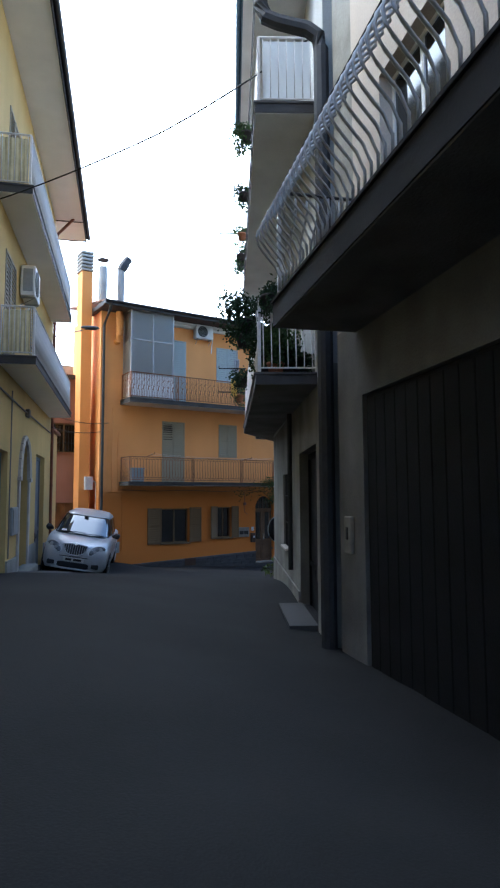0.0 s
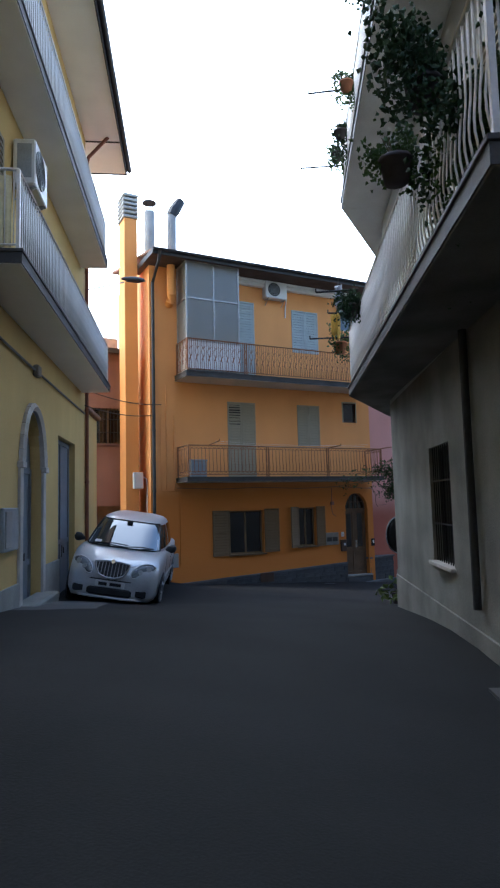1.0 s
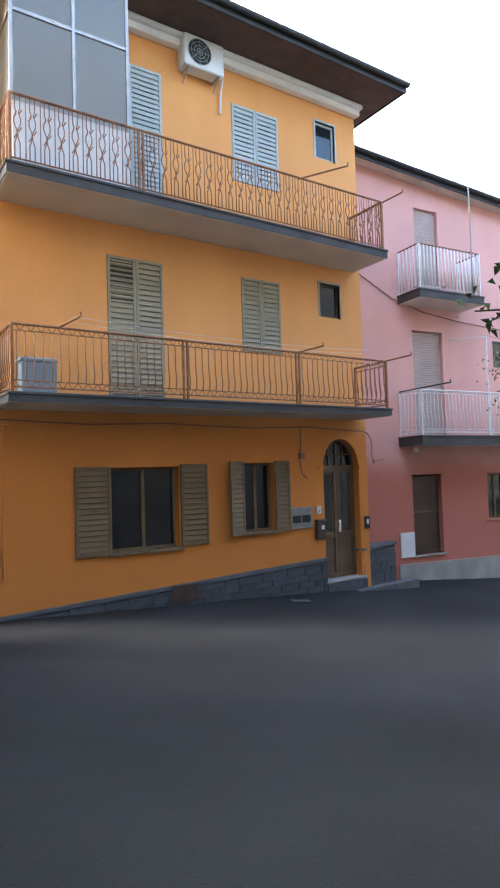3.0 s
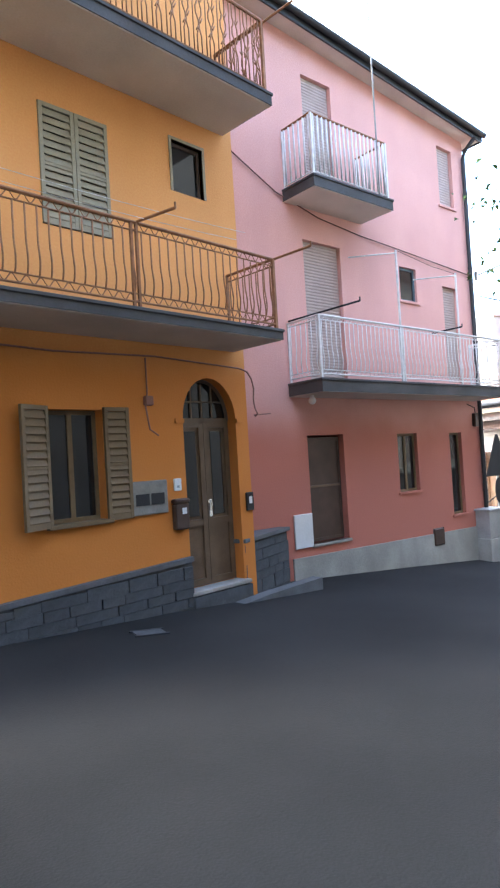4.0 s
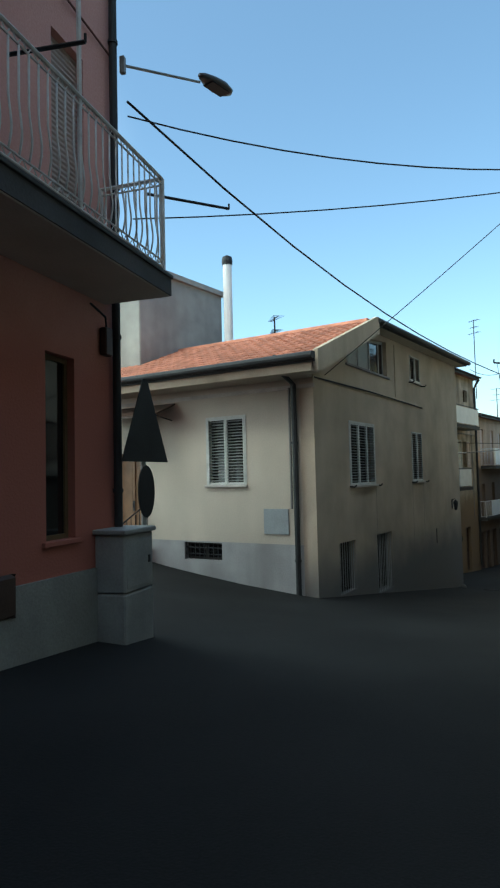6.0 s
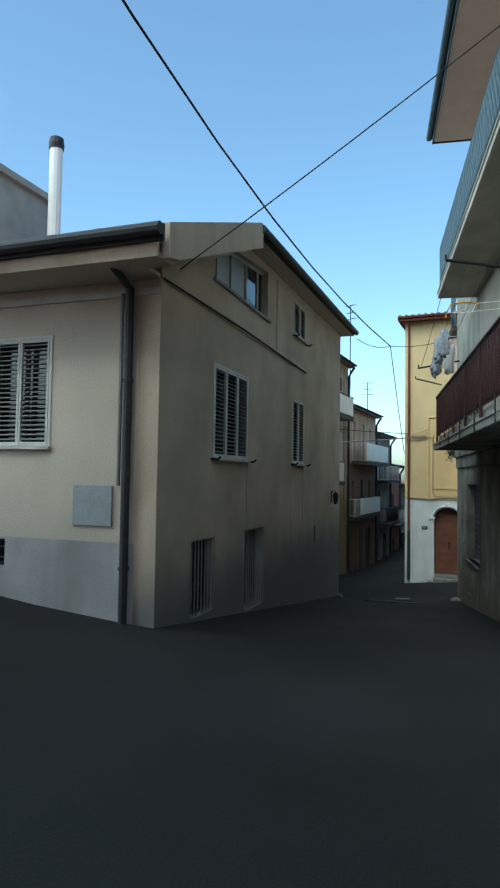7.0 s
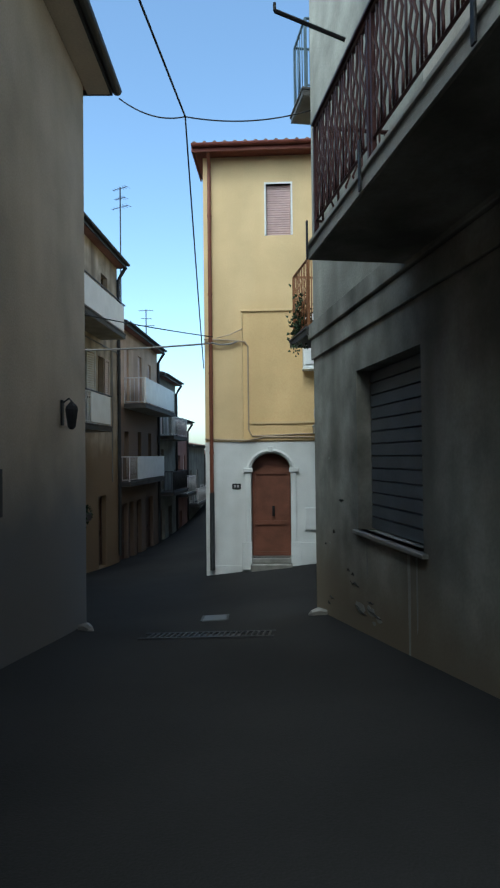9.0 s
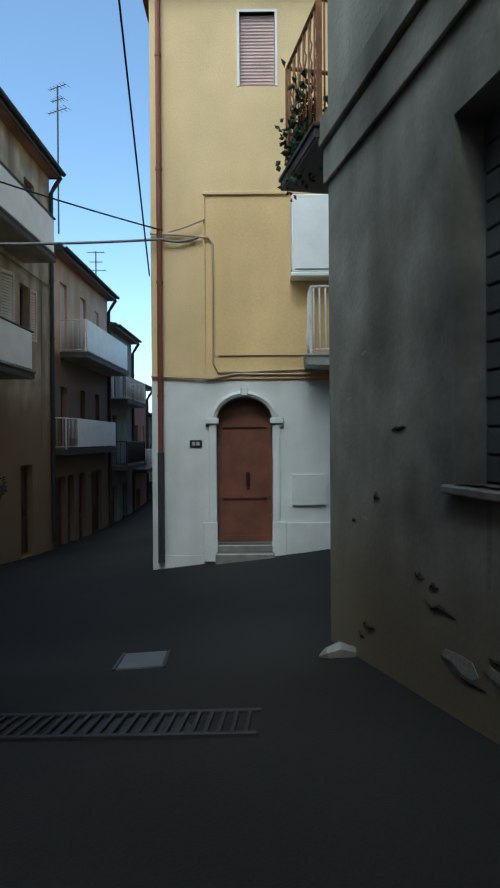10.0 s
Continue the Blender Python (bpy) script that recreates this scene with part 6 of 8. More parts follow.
for x, z, l in ((2.0, -2.73, 0.2), (2.35, -2.69, 0.16), (2.6, -2.72, 0.1), (2.45, -2.8, 0.07), (0.75, -1.0, 0.05), (0.45, -1.3, 0.05), (0.75, -2.15, 0.04)):
    pc.prism([(x + l * rng.uniform(0.7, 1.1) * math.cos(a * math.pi / 4), z + 0.35 * l * rng.uniform(0.6, 1.2) * math.sin(a * math.pi / 4)) for a in range(8)], -0.004, 0.002)
for x, w, z in ((3.42, 0.035, -3.0), (3.6, 0.02, -2.6), (2.25, 0.018, -2.35)):
    pc.prism([(x - w * 0.6, z), (x + w * 0.4, z + 0.05), (x + w, -2.3), (x + w * 0.8, -1.9), (x - w, -1.9), (x - w * 0.8, -2.25)], -0.003, 0.002)
part("bare_patch", pc, M_GREYLT, K, "pale spots of broken render", kind="stuff")
# chips and cracks in the render
ck = Shape()
rng = random.Random(3)
for x, z, l in ((1.2, -1.53, 0.2), (0.9, -1.97, 0.11), (1.5, -2.38, 0.12), (1.68, -2.4, 0.1), (1.62, -2.5, 0.34), (0.7, -2.88, 0.22), (0.62, -2.98, 0.12), (1.8, -2.76, 0.42), (2.2, -2.7, 0.5), (2.25, -2.6, 0.2), (0.5, -2.2, 0.08)):
    p = [(x + l * i / 4, -0.004, z + rng.uniform(-0.02, 0.02)) for i in range(5)]
    ck.tube(p, [0.002, 0.01, 0.014, 0.009, 0.002], 5)
part("render_chip", ck, M_DARKIN, K, "dark gouges in the cement render", kind="stuff")
laundry = thing("clothes_airer", K.matrix_basis @ pose(8.0, -0.95, 2.95) @ Matrix.Scale(0.8, 4), "small orange and white clothes airer above the railing", "clothes airer")
part("frame", Shape().tube([(-0.35, -0.25, 0), (0.35, -0.25, 0), (0.35, 0.25, 0), (-0.35, 0.25, 0), (-0.35, -0.25, 0)], 0.012, 5).tube([(-0.35, 0, 0), (0.35, 0, 0)], 0.008, 5).tube([(-0.3, 0.25, 0), (-0.3, 0.95, 0.05)], 0.012, 5).tube([(0.3, 0.25, 0), (0.3, 0.95, 0.05)], 0.012, 5), M_WHITE, laundry)
for sx in (-1, 1):
    part("end_piece", Shape().tube([(sx * 0.36, -0.27, -0.1), (sx * 0.36, -0.25, 0.0), (sx * 0.36, 0.0, 0.03), (sx * 0.36, 0.25, 0.0), (sx * 0.36, 0.27, -0.1)], 0.014, 6), M_ORANGEPL, laundry)
for k in range(6):
    part("wire", Shape().tube([(-0.35, -0.2 + k * 0.08, 0.0), (0.35, -0.2 + k * 0.08, 0.0)], 0.004, 4), M_IRONWHITE, laundry)


def cloth(m, w, h, seed, mat, label):
    """A hanging cloth with folds and a ragged hem."""
    s = Shape()
    nx, nz = 12, 10
    for j in range(nz + 1):
        for i in range(nx + 1):
            x, z = w * (i / nx - 0.5), -h * j / nz
            sq = 1 - 0.25 * (j / nz)
            s.v.append((x * sq, 0.05 * math.sin(i * 1.3 + seed) * (0.4 + j / nz) + 0.03 * noise.noise(Vector((i * 0.4, j * 0.4, seed))), z - 0.06 * math.sin(i * 0.9 + seed) * j / nz))
    s.f = [(j * (nx + 1) + i, j * (nx + 1) + i + 1, (j + 1) * (nx + 1) + i + 1, (j + 1) * (nx + 1) + i) for j in range(nz) for i in range(nx)]
    ob = lone("hanging_cloth", s, mat, label, "laundry", m, "laundry", smooth=True)
    mod = ob.modifiers.new("thickness", "SOLIDIFY")
    mod.thickness = 0.006
    return ob


cloth(K.matrix_basis @ pose(7.75, -1.33, 2.2, 0, 0, 20), 0.3, 0.3, 1, M_CLOTH, "pale grey garment pegged on a clothes line")
cloth(K.matrix_basis @ pose(8.15, -1.36, 2.24, 0, 0, 10), 0.34, 0.34, 7, M_CLOTH, "patterned pale garment pegged on a clothes line")
cloth(K.matrix_basis @ pose(8.4, -1.2, 2.25, 0, 0, 30), 0.26, 0.4, 4, M_SHEET, "thin white cloth pegged on a clothes line")
cloth(K.matrix_basis @ pose(8.85, -1.38, 2.3, 0, 0, 15), 0.32, 0.36, 9, M_CLOTH, "pale blue-grey garment pegged on a clothes line")

cloth(K.matrix_basis @ pose(9.2, -1.36, 2.33, 0, 0, 20), 0.2, 0.36, 12, M_CLOTH, "pale blue-grey garment pegged on a clothes line")

# ======== row of houses down the lane
def lane_house(x0, x1, base, top, wall, label, doors=(), wins=(), bals=(), eave=0.35, pipe=True):
    """A house of the row: street doors (x0, x1, head), windows (x0, x1, z0, z1, style), balconies (x0, x1, depth, level, height, panel)."""
    h = thing("lane_house", FMAT, label, "house", "row down the lane")
    holes = [(a, b, base - 0.1, t) for a, b, t in doors] + [w[:4] for w in wins]
    part("wall", walling(x0, x1 - 0.01, base - 5, top, holes), wall, h)
    closed_body(h, x0, x1 - 0.01, 6.0, base - 5, top, wall)
    for a, b, t in doors:
        panel_door(h, a + 0.01, b - 0.01, base - 0.05, t - 0.01, 0.14, M_DARKDOOR, label="dark wooden street door")
    for a, b, c, d, style in wins:
        window(h, a, b, c, d, style, M_BEIGE if style == "roller" else M_BROWNSH, frame=M_BROWNSH if style != "roller" else M_WHITE, sill=False, label="tall balcony window" if d - c > 1.5 else "small window", leaves=1 if b - a < 0.8 else 2)
    for a, b, d, z, hh, panel in bals:
        bb = balcony(h, a, b, d, z, 0.16, hh, "straight", M_IRONWHITE if panel != "dark" else M_IRONDARK, 0.13, slab=M_CONCRETE, label="concrete balcony over the lane")
        if panel == "dark":
            part("sheeting", Shape().box(a + 0.1, b - 0.1, -d + 0.06, -d + 0.066, z + 0.1, z + hh - 0.05), M_BLACKPL, bb, "dark sheeting tied to the railing")
        elif panel:
            p0, p1 = panel
            part("panel", Shape().soft(p0, p1, -d - 0.0, -d + 0.025, z + 0.06, z + hh + 0.02, 0.004), M_WHITE, bb, "pale weathered balcony panel")
    gutter_roof(h, x0, x1, -eave, 6.2, top - 0.02, 1.2, M_GUTTER, M_TILEDARK, soffit=M_BROWNWALL)
    if pipe:
        downpipe(h, [(x1 - 0.06, -eave, top), (x1 - 0.06, -0.15, top - 0.3), (x1 - 0.06, -0.07, top - 0.45), (x1 - 0.06, -0.07, base)], 0.06, M_GUTTER, "dark rainwater pipe")
    return h


def open_leaf(h, x, w, z0, z1, hinge, mat, label):
    """A louvred shutter leaf standing open off the wall, turned about its hinge."""
    m = Matrix.Translation((x, -0.03, 0)) @ Matrix.Rotation(radians(hinge), 4, "Z")
    lf_ = part("shutter_leaf", Shape(m).soft(0, 0.05, -0.02, 0.02, z0, z1, 0.004).soft(w - 0.05, w, -0.02, 0.02, z0, z1, 0.004).soft(0.05, w - 0.05, -0.018, 0.018, z0, z0 + 0.08, 0.004).soft(0.05, w - 0.05, -0.018, 0.018, z1 - 0.08, z1, 0.004), mat, h, label)
    n = int((z1 - z0 - 0.18) / 0.07)
    sl = Shape(m)
    for k in range(n):
        q = z0 + 0.1 + k * 0.07
        sl.add([(0.05, -0.014, q), (w - 0.05, -0.014, q), (w - 0.05, 0.014, q + 0.06), (0.05, 0.014, q + 0.06)], [(0, 1, 2, 3)])
    part("louvres", sl, mat, lf_)


FMAT = pose(45.8, -8.35, 0, 0, 0, -24.3)
lh = lane_house(-13.0, -1.1, -4.4, 5.75, M_STAINBROWN, "stained beige house, darker below, with panelled balconies", ((-3.35, -2.55, -2.2), (-7.4, -6.4, -2.2)),
                ((-8.9, -8.0, 0.0, 2.2, "closed"), (-5.45, -4.55, 0.0, 2.35, "plain"), (-3.3, -2.75, 0.95, 2.3, "plain"), (-5.7, -4.9, 3.1, 5.1, "roller"), (-2.95, -2.25, 4.4, 5.05, "plain"), (-10.0, -9.2, 3.1, 5.1, "roller")),
                ((-12.5, -3.0, 0.8, 3.0, 0.85, (-12.4, -3.1)), (-7.9, -4.55, 0.8, -0.05, 0.85, (-6.4, -4.65))))
open_leaf(lh, -5.47, 0.5, 0.02, 2.33, 205, M_SHUTTERWHITE, "pale shutter leaf folded open against the wall")
open_leaf(lh, -4.53, 0.5, 0.02, 2.33, -15, M_SHUTTERWHITE, "pale shutter leaf folded open against the wall")
open_leaf(lh, -2.72, 0.3, 0.95, 2.28, -12, M_BEIGE, "beige shutter leaf folded open against the wall")
part("top_rail", Shape().tube([(-12.5, -0.8, 3.93), (-3.0, -0.8, 3.93), (-3.0, -0.05, 3.93)], 0.022, 6).tube([(-7.9, -0.8, 0.85), (-4.55, -0.8, 0.85), (-4.55, -0.05, 0.85)], 0.02, 6), M_IRONDARK, lh, "dark iron handrails")
part("cable_run", Shape().tube([(-9, -0.04, 2.72), (-5, -0.05, 2.66), (-1.2, -0.04, 2.7)], 0.02, 5).tube([(-1.9, -0.04, 2.7), (-1.92, -0.04, -1.8)], 0.015, 5), M_CABLEGREY, lh)
lb = thing("planter", FMAT @ pose(-6.1, -0.25, -2.75), "dark wall planter with trailing plants", "planter")
part("trough", Shape().soft(-0.85, 0.85, -0.16, 0.24, 0.0, 0.24, 0.02), M_POTDARK, lb)
part("foliage", foliage(random.Random(41), 900, (0.75, 0.12, 0.16), 0.09, 0.3), M_LEAFDARK, lb, m=Matrix.Translation((0, -0.02, 0.26)))
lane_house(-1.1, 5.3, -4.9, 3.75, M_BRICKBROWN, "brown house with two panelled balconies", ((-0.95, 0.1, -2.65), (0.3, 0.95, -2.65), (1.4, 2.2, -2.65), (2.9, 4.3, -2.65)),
           ((-0.25, 0.42, 1.1, 3.1, "roller"), (1.78, 2.4, 1.1, 3.1, "roller"), (3.47, 4.05, 1.1, 3.0, "roller"), (-0.28, 0.32, -1.7, 0.0, "plain"), (1.67, 2.25, -1.7, 0.05, "plain"), (3.44, 4.0, -1.7, 0.05, "plain")),
           ((-0.3, 5.2, 0.8, 1.0, 0.95, (-0.2, 5.1)), (-0.95, 4.9, 0.4, -1.85, 0.9, (0.1, 4.8))))
lane_house(5.3, 9.6, -5.5, 2.75, M_GREYLT, "narrow grey house with a dark lower balcony", ((5.8, 6.7, -3.4), (7.6, 8.5, -3.4)), ((6.0, 6.6, 0.1, 2.1, "roller"), (7.8, 8.4, 0.1, 2.1, "plain"), (6.0, 6.6, -2.5, -0.6, "plain")),
           ((5.5, 9.3, 0.7, 0.0, 0.9, ()), (5.5, 9.2, 0.7, -2.6, 0.95, "dark")))
lane_house(9.6, 13.0, -6.0, 0.9, M_BROWNWALL, "brown house farther down the lane", ((10.4, 11.3, -3.9),), ((10.2, 10.9, -2.8, -0.9, "plain"), (11.8, 12.4, -2.8, -0.9, "roller")), ((9.8, 12.6, 0.6, -2.95, 0.9, ()),))
lane_house(13.0, 20.0, -6.8, -0.4, M_GREYLT, "pale house toward the end of the lane", ((14.0, 14.9, -4.7),), ((14.0, 14.7, -3.6, -1.8, "plain"), (16.5, 17.2, -3.6, -1.8, "roller")), ((13.4, 18.0, 0.6, -3.75, 0.9, ()),))
lane_house(20.0, 30.0, -7.6, -1.0, M_BEIGE_WALL, "beige house at the end of the lane", ((21.0, 21.9, -5.5),), ((21.0, 21.7, -4.4, -2.6, "roller"),))
# invented wall that closes the open side so the lane gets less sky
lone("wall_lane", Shape().soft(0.1, 0.5, 9.3, 34.0, -12.0, 2.0, 0.02), M_GREYLT, "plain grey wall added behind the ochre house to shade the lane", "wall", Y.matrix_basis, kind="structure")
aerial((47.2, -8.4, 5.4), 4.3, "tall television aerial on the beige house", 40)
aerial((53.0, -10.5, 4.6), 1.7, "television aerial on the faded pink house", 70)

# ======== yellow house beside the parked car
L = house_frame("yellow_house", -4.45, -6.0, 69, "yellow house with two long white-railed balconies and grey doors")
L_holes = [(-5.1, -3.75, 0.2, 3.6), (-2.3, -0.95, 0.6, 4.0, 3.1), (0.47, 2.3, 0.5, 3.85), (-4.6, -3.4, 5.36, 7.6), (-1.2, 0.0, 5.36, 7.6), (-4.6, -3.4, 8.45, 10.6), (-1.2, 0.0, 8.45, 10.6)]
part("wall", walling(-16.0, 3.75, -1.5, 11.95, L_holes), M_YELLOW, L)
closed_body(L, -16.0, 3.75, 7.0, -1.5, 11.9, M_YELLOW)
balcony(L, -4.95, 3.22, 0.66, 5.36, 0.17, 0.98, "straight", M_IRONWHITE, 0.1, label="long balcony with white railing and pale sheeting", slab=M_GLOSSWHITE, edge=M_SLABEDGE)
balcony(L, -5.6, 3.15, 0.62, 8.44, 0.17, 1.0, "straight", M_IRONWHITE, 0.1, label="upper long balcony with white railing", slab=M_GLOSSWHITE, edge=M_SLABEDGE)
sh = thing("balcony_sheeting", L.matrix_basis, "pale plastic sheeting tied inside the balcony railings", "sheeting")
part("sheet", Shape().box(-4.85, 3.1, -0.595, -0.59, 5.46, 6.28), M_SHEET, sh)
part("sheet", Shape().box(-5.5, 2.0, -0.555, -0.55, 8.54, 9.37), M_SHEET, sh)
for qx, qz0, qz1 in ((-4.88, 5.42, 6.28), (-5.53, 8.5, 9.38)):
    cv = Shape()
    for k in range(25):
        yy = -0.53 + 0.5 * k / 24
        cv.v += [(qx + 0.012 * math.sin(k * 1.6), yy, qz0), (qx + 0.018 * math.sin(k * 1.6), yy, qz1)]
    cv.f = [(2 * k, 2 * k + 2, 2 * k + 3, 2 * k + 1) for k in range(24)]
    part("curtain", cv, M_CLOTHCREAM, sh, "cream curtain behind the end railing", smooth=True)
gutter_roof(L, -16.0, 5.38, -0.92, 7.2, 11.92, 1.8, M_GUTTER, M_TILEDARK, soffit=M_GLOSSWHITE)
part("eave_joint", Shape().box(3.76, 3.81, -0.88, 0.0, 11.925, 11.95), M_GUTTER, L)
panel_door(L, -5.08, -3.77, 0.3, 3.58, 0.12, M_DOORGREY, label="tall blue-grey metal garage door")
panel_door(L, 0.49, 2.28, 0.5, 3.83, 0.12, M_DOORGREY, label="tall blue-grey double door")
panel_door(L, -2.28, -0.97, 0.6, 3.98, 0.16, M_DOORGREY, spring=3.1, label="arched grey door")
ar = Shape()
pts = arch_points(-2.36, -0.89, 3.1, 4.08, 14)
for (ax, az), (bx, bz) in zip(pts, pts[1:]):
    ar.tube([(ax, -0.02, az), (bx, -0.02, bz)], 0.075, 6)
ar.soft(-2.46, -2.3, -0.05, 0.0, 0.2, 3.1, 0.01).soft(-0.95, -0.79, -0.05, 0.0, 0.2, 3.1, 0.01).soft(-2.5, -2.28, -0.09, 0.0, 3.04, 3.14, 0.01).soft(-0.97, -0.75, -0.09, 0.0, 3.04, 3.14, 0.01)
part("door_surround", ar, M_STONE, L, "pale stone arch round the door")
for q0, q1, qt in ((-3.7, -2.47, 1.35), (-0.78, 0.45, 1.45), (2.35, 3.75, 1.3)):
    part("plinth", Shape().box(q0, q1, -0.04, -0.001, -1.5, qt), M_CONCRETE, L, "grey cement plinth")
part("step", Shape().soft(-2.45, -0.8, -0.28, 0.1, -0.5, 1.02, 0.03), M_GREYLT, L)
for q in ((-4.6, -3.4, 5.38, 7.6), (-1.2, 0.0, 5.38, 7.6), (-4.6, -3.4, 8.46, 10.6), (-1.2, 0.0, 8.46, 10.6)):
    window(L, *q, "closed", M_OLIVE, frame=M_OLIVE, sill=False, label="louvred balcony door")
downpipe(L, [(3.6, -0.6, 11.95), (3.62, -0.1, 11.4), (3.64, -0.06, 11.0), (3.64, -0.06, 0.4)], 0.045, M_PIPEBROWN, "brown rainwater pipe at the corner")
part("cable_run", Shape().tube([(-3.6, -0.03, 4.9), (-3.6, -0.03, 1.4)], 0.015, 5).tube([(-6, -0.03, 4.75), (-2, -0.04, 4.7), (3.5, -0.03, 4.72)], 0.02, 5).soft(-1.6, -1.4, -0.1, 0, 4.6, 4.8, 0.02), M_CABLEGREY, L)
mb = thing("letter_box", L.matrix_basis @ pose(-3.35, 0, 1.85), "weathered grey meter box on the yellow wall", "meter box")
part("body", Shape().soft(0, 0.75, -0.06, -0.002, 0, 0.6, 0.015), M_GREYPLASTIC, mb)
part("door", Shape().soft(0.06, 0.36, -0.075, -0.058, 0.05, 0.55, 0.006), M_CABINET, mb)
ac = air_conditioner(L.matrix_basis @ pose(-3.02, -0.03, 7.16), "outdoor unit hung under the upper balcony", 0.8, 0.7, 0.32)
part("side_louvre", Shape().soft(-0.008, 0.004, -0.27, -0.06, 0.1, 0.62, 0.003), M_GREYPLASTIC, ac, "dark louvred side of the unit")
annex = thing("yellow_annex", L.matrix_basis, "low yellow lean-to beyond the corner of the yellow house", "outbuilding")
part("wall", Shape().soft(3.76, 5.9, 0.02, 0.4, -1.5, 4.86, 0.015), M_YELLOW, annex)
part("coping", Shape().soft(3.76, 5.95, -0.1, 0.5, 4.86, 4.97, 0.02), M_TILEDARK, annex, "dark weathered coping tiles")

# ======== grey house with planted balconies
G = house_frame("plant_balcony_house", 1.58, -8.47, 239.3, "grey rendered house with plant-filled balconies")
G_holes = [(3.25, 4.4, 1.56, 3.15), (6.7, 8.9, 0.4, 3.4), (2.0, 3.1, 4.55, 6.8), (6.0, 7.1, 4.55, 6.8), (2.0, 3.1, 8.2, 10.4), (6.0, 7.1, 8.2, 10.4)]
part("wall", walling(0.0, 10.05, -1.5, 4.3, [h for h in G_holes if h[3] < 4.3]), M_GREYLT, G)
part("wall", walling(0.0, 10.05, 4.3, 13.6, [h for h in G_holes if h[3] > 4.3]), M_PALEGREY, G, "pale grey upper wall")
closed_body(G, 0.0, 10.05, 8.0, -1.5, 13.6, M_GREYLT)
window(G, 3.25, 4.4, 1.56, 3.15, "grille", M_IRONDARK, frame=M_DARKIN, label="dark ground floor window behind bars")
panel_door(G, 6.72, 8.88, 0.4, 3.38, 0.15, M_GARAGE, label="large dark wooden door")
for q in ((2.0, 3.1, 4.56, 6.8), (6.0, 7.1, 4.56, 6.8), (2.0, 3.1, 8.22, 10.4), (6.0, 7.1, 8.22, 10.4)):
    window(G, *q, "closed", M_OLIVE, frame=M_OLIVE, sill=False, label="louvred balcony door")
SAG = Matrix(((1, 0, 0, 0), (0, 1, 0, 0), (-0.022, 0, 1, 0.015), (0, 0, 0, 1)))  # the old slab leans down the street
gb1 = balcony(G, 0.7, 9.1, 0.85, 4.55, 0.17, 1.08, "bellied", M_IRONWHITE, 0.11, slab=M_GREYLT, ends=(False, True), m=SAG, label="concrete balcony with white bellied railing")
gb2 = balcony(G, 0.7, 9.3, 0.85, 8.2, 0.17, 1.0, "straight", M_IRONWHITE, 0.11, slab=M_PALESLAB, ends=(False, True), label="upper balcony with white railing")
gb3 = balcony(G, 5.0, 9.3, 0.8, 10.6, 0.17, 1.05, "straight", M_IRONWHITE, 0.11, slab=M_PALESLAB, label="top balcony with white railing")
part("wall", walling(-3.6, 0.0, -1.5, 13.6, [], m=Matrix.Rotation(math.atan2(1.2, -3.1) - math.pi, 4, "Z")), M_GREYLT, G, "front turning away at the corner")
for gb, z in ((gb1, 4.55), (gb2, 8.2)):
    plan = [(0.7, -0.85), (0.7, -0.002), (0.0, -0.002), (-2.2, 0.86), (-2.4, 0.36)]
    n5 = len(plan)
    part("corner_slab", Shape().add([(x, y, z - 0.17) for x, y in plan] + [(x, y, z - 0.03) for x, y in plan], [tuple(range(n5 - 1, -1, -1)), tuple(range(n5, 2 * n5))] + [(k, (k + 1) % n5, n5 + (k + 1) % n5, n5 + k) for k in range(n5)]), M_GREYLT if z < 6 else M_PALESLAB, gb)
    a, e = Vector((0.72, -0.8, 0)), Vector((-2.35, 0.4, 0))
    part("corner_handrail", Shape().tube([a + Vector((0, 0, z + 1.0)), e + Vector((0, 0, z + 1.0))], 0.02, 6), M_IRONWHITE, gb)
    for k in range(26):
        p = a.lerp(e, (k + 0.5) / 26)
        part("baluster", Shape().tube([p + Vector((0, 0, z - 0.02)), p + Vector((0, 0, z + 1.0))], 0.008, 5), M_IRONWHITE, gb)
# torn sheeting tied inside the railing, hanging in shallow folds
foot = ((0.75, 0.07), (1.3, 0.09), (2.0, 0.1), (2.35, 0.34), (2.7, 0.52), (3.1, 0.3), (3.5, 0.14), (4.6, 0.12), (5.0, 0.4), (5.3, 0.6), (5.8, 0.42), (6.3, 0.34), (6.8, 0.6), (7.3, 0.7), (8.0, 0.78))
ts = Shape(SAG)
for k, (x, zf) in enumerate(foot):
    for j in range(5):
        ts.v.append((x, -0.775 + 0.012 * math.sin(k * 2.1 + j), 4.55 + zf + (1.06 - zf) * j / 4))
ts.v = [SAG @ Vector(p) for p in ts.v]
ts.f = [(5 * k + j, 5 * k + 5 + j, 5 * k + 6 + j, 5 * k + 1 + j) for k in range(len(foot) - 1) for j in range(4)]
so = part("sheet", ts, M_SHEET, gb1, "torn pale plastic sheet on the railing", smooth=True)
so.modifiers.new("thickness", "SOLIDIFY").thickness = 0.004
gutter_roof(G, -0.4, 10.0, -0.95, 8.0, 13.55, 1.5, M_IRONBLUE, M_TILEDARK)
downpipe(G, [(5.5, -0.06, 4.3), (5.5, -0.06, 1.25)], 0.045, M_GUTTER, "dark rainwater pipe", clamps=False)
part("plinth", Shape().box(0.0, 6.6, -0.03, 0.0, -1.5, 1.0), M_GREYLT, G, "cracked render skirting")
ra, rb = [ground_top(*(G.matrix_basis @ Vector((q, -0.3, 0))).xy) for q in (6.9, 8.9)]
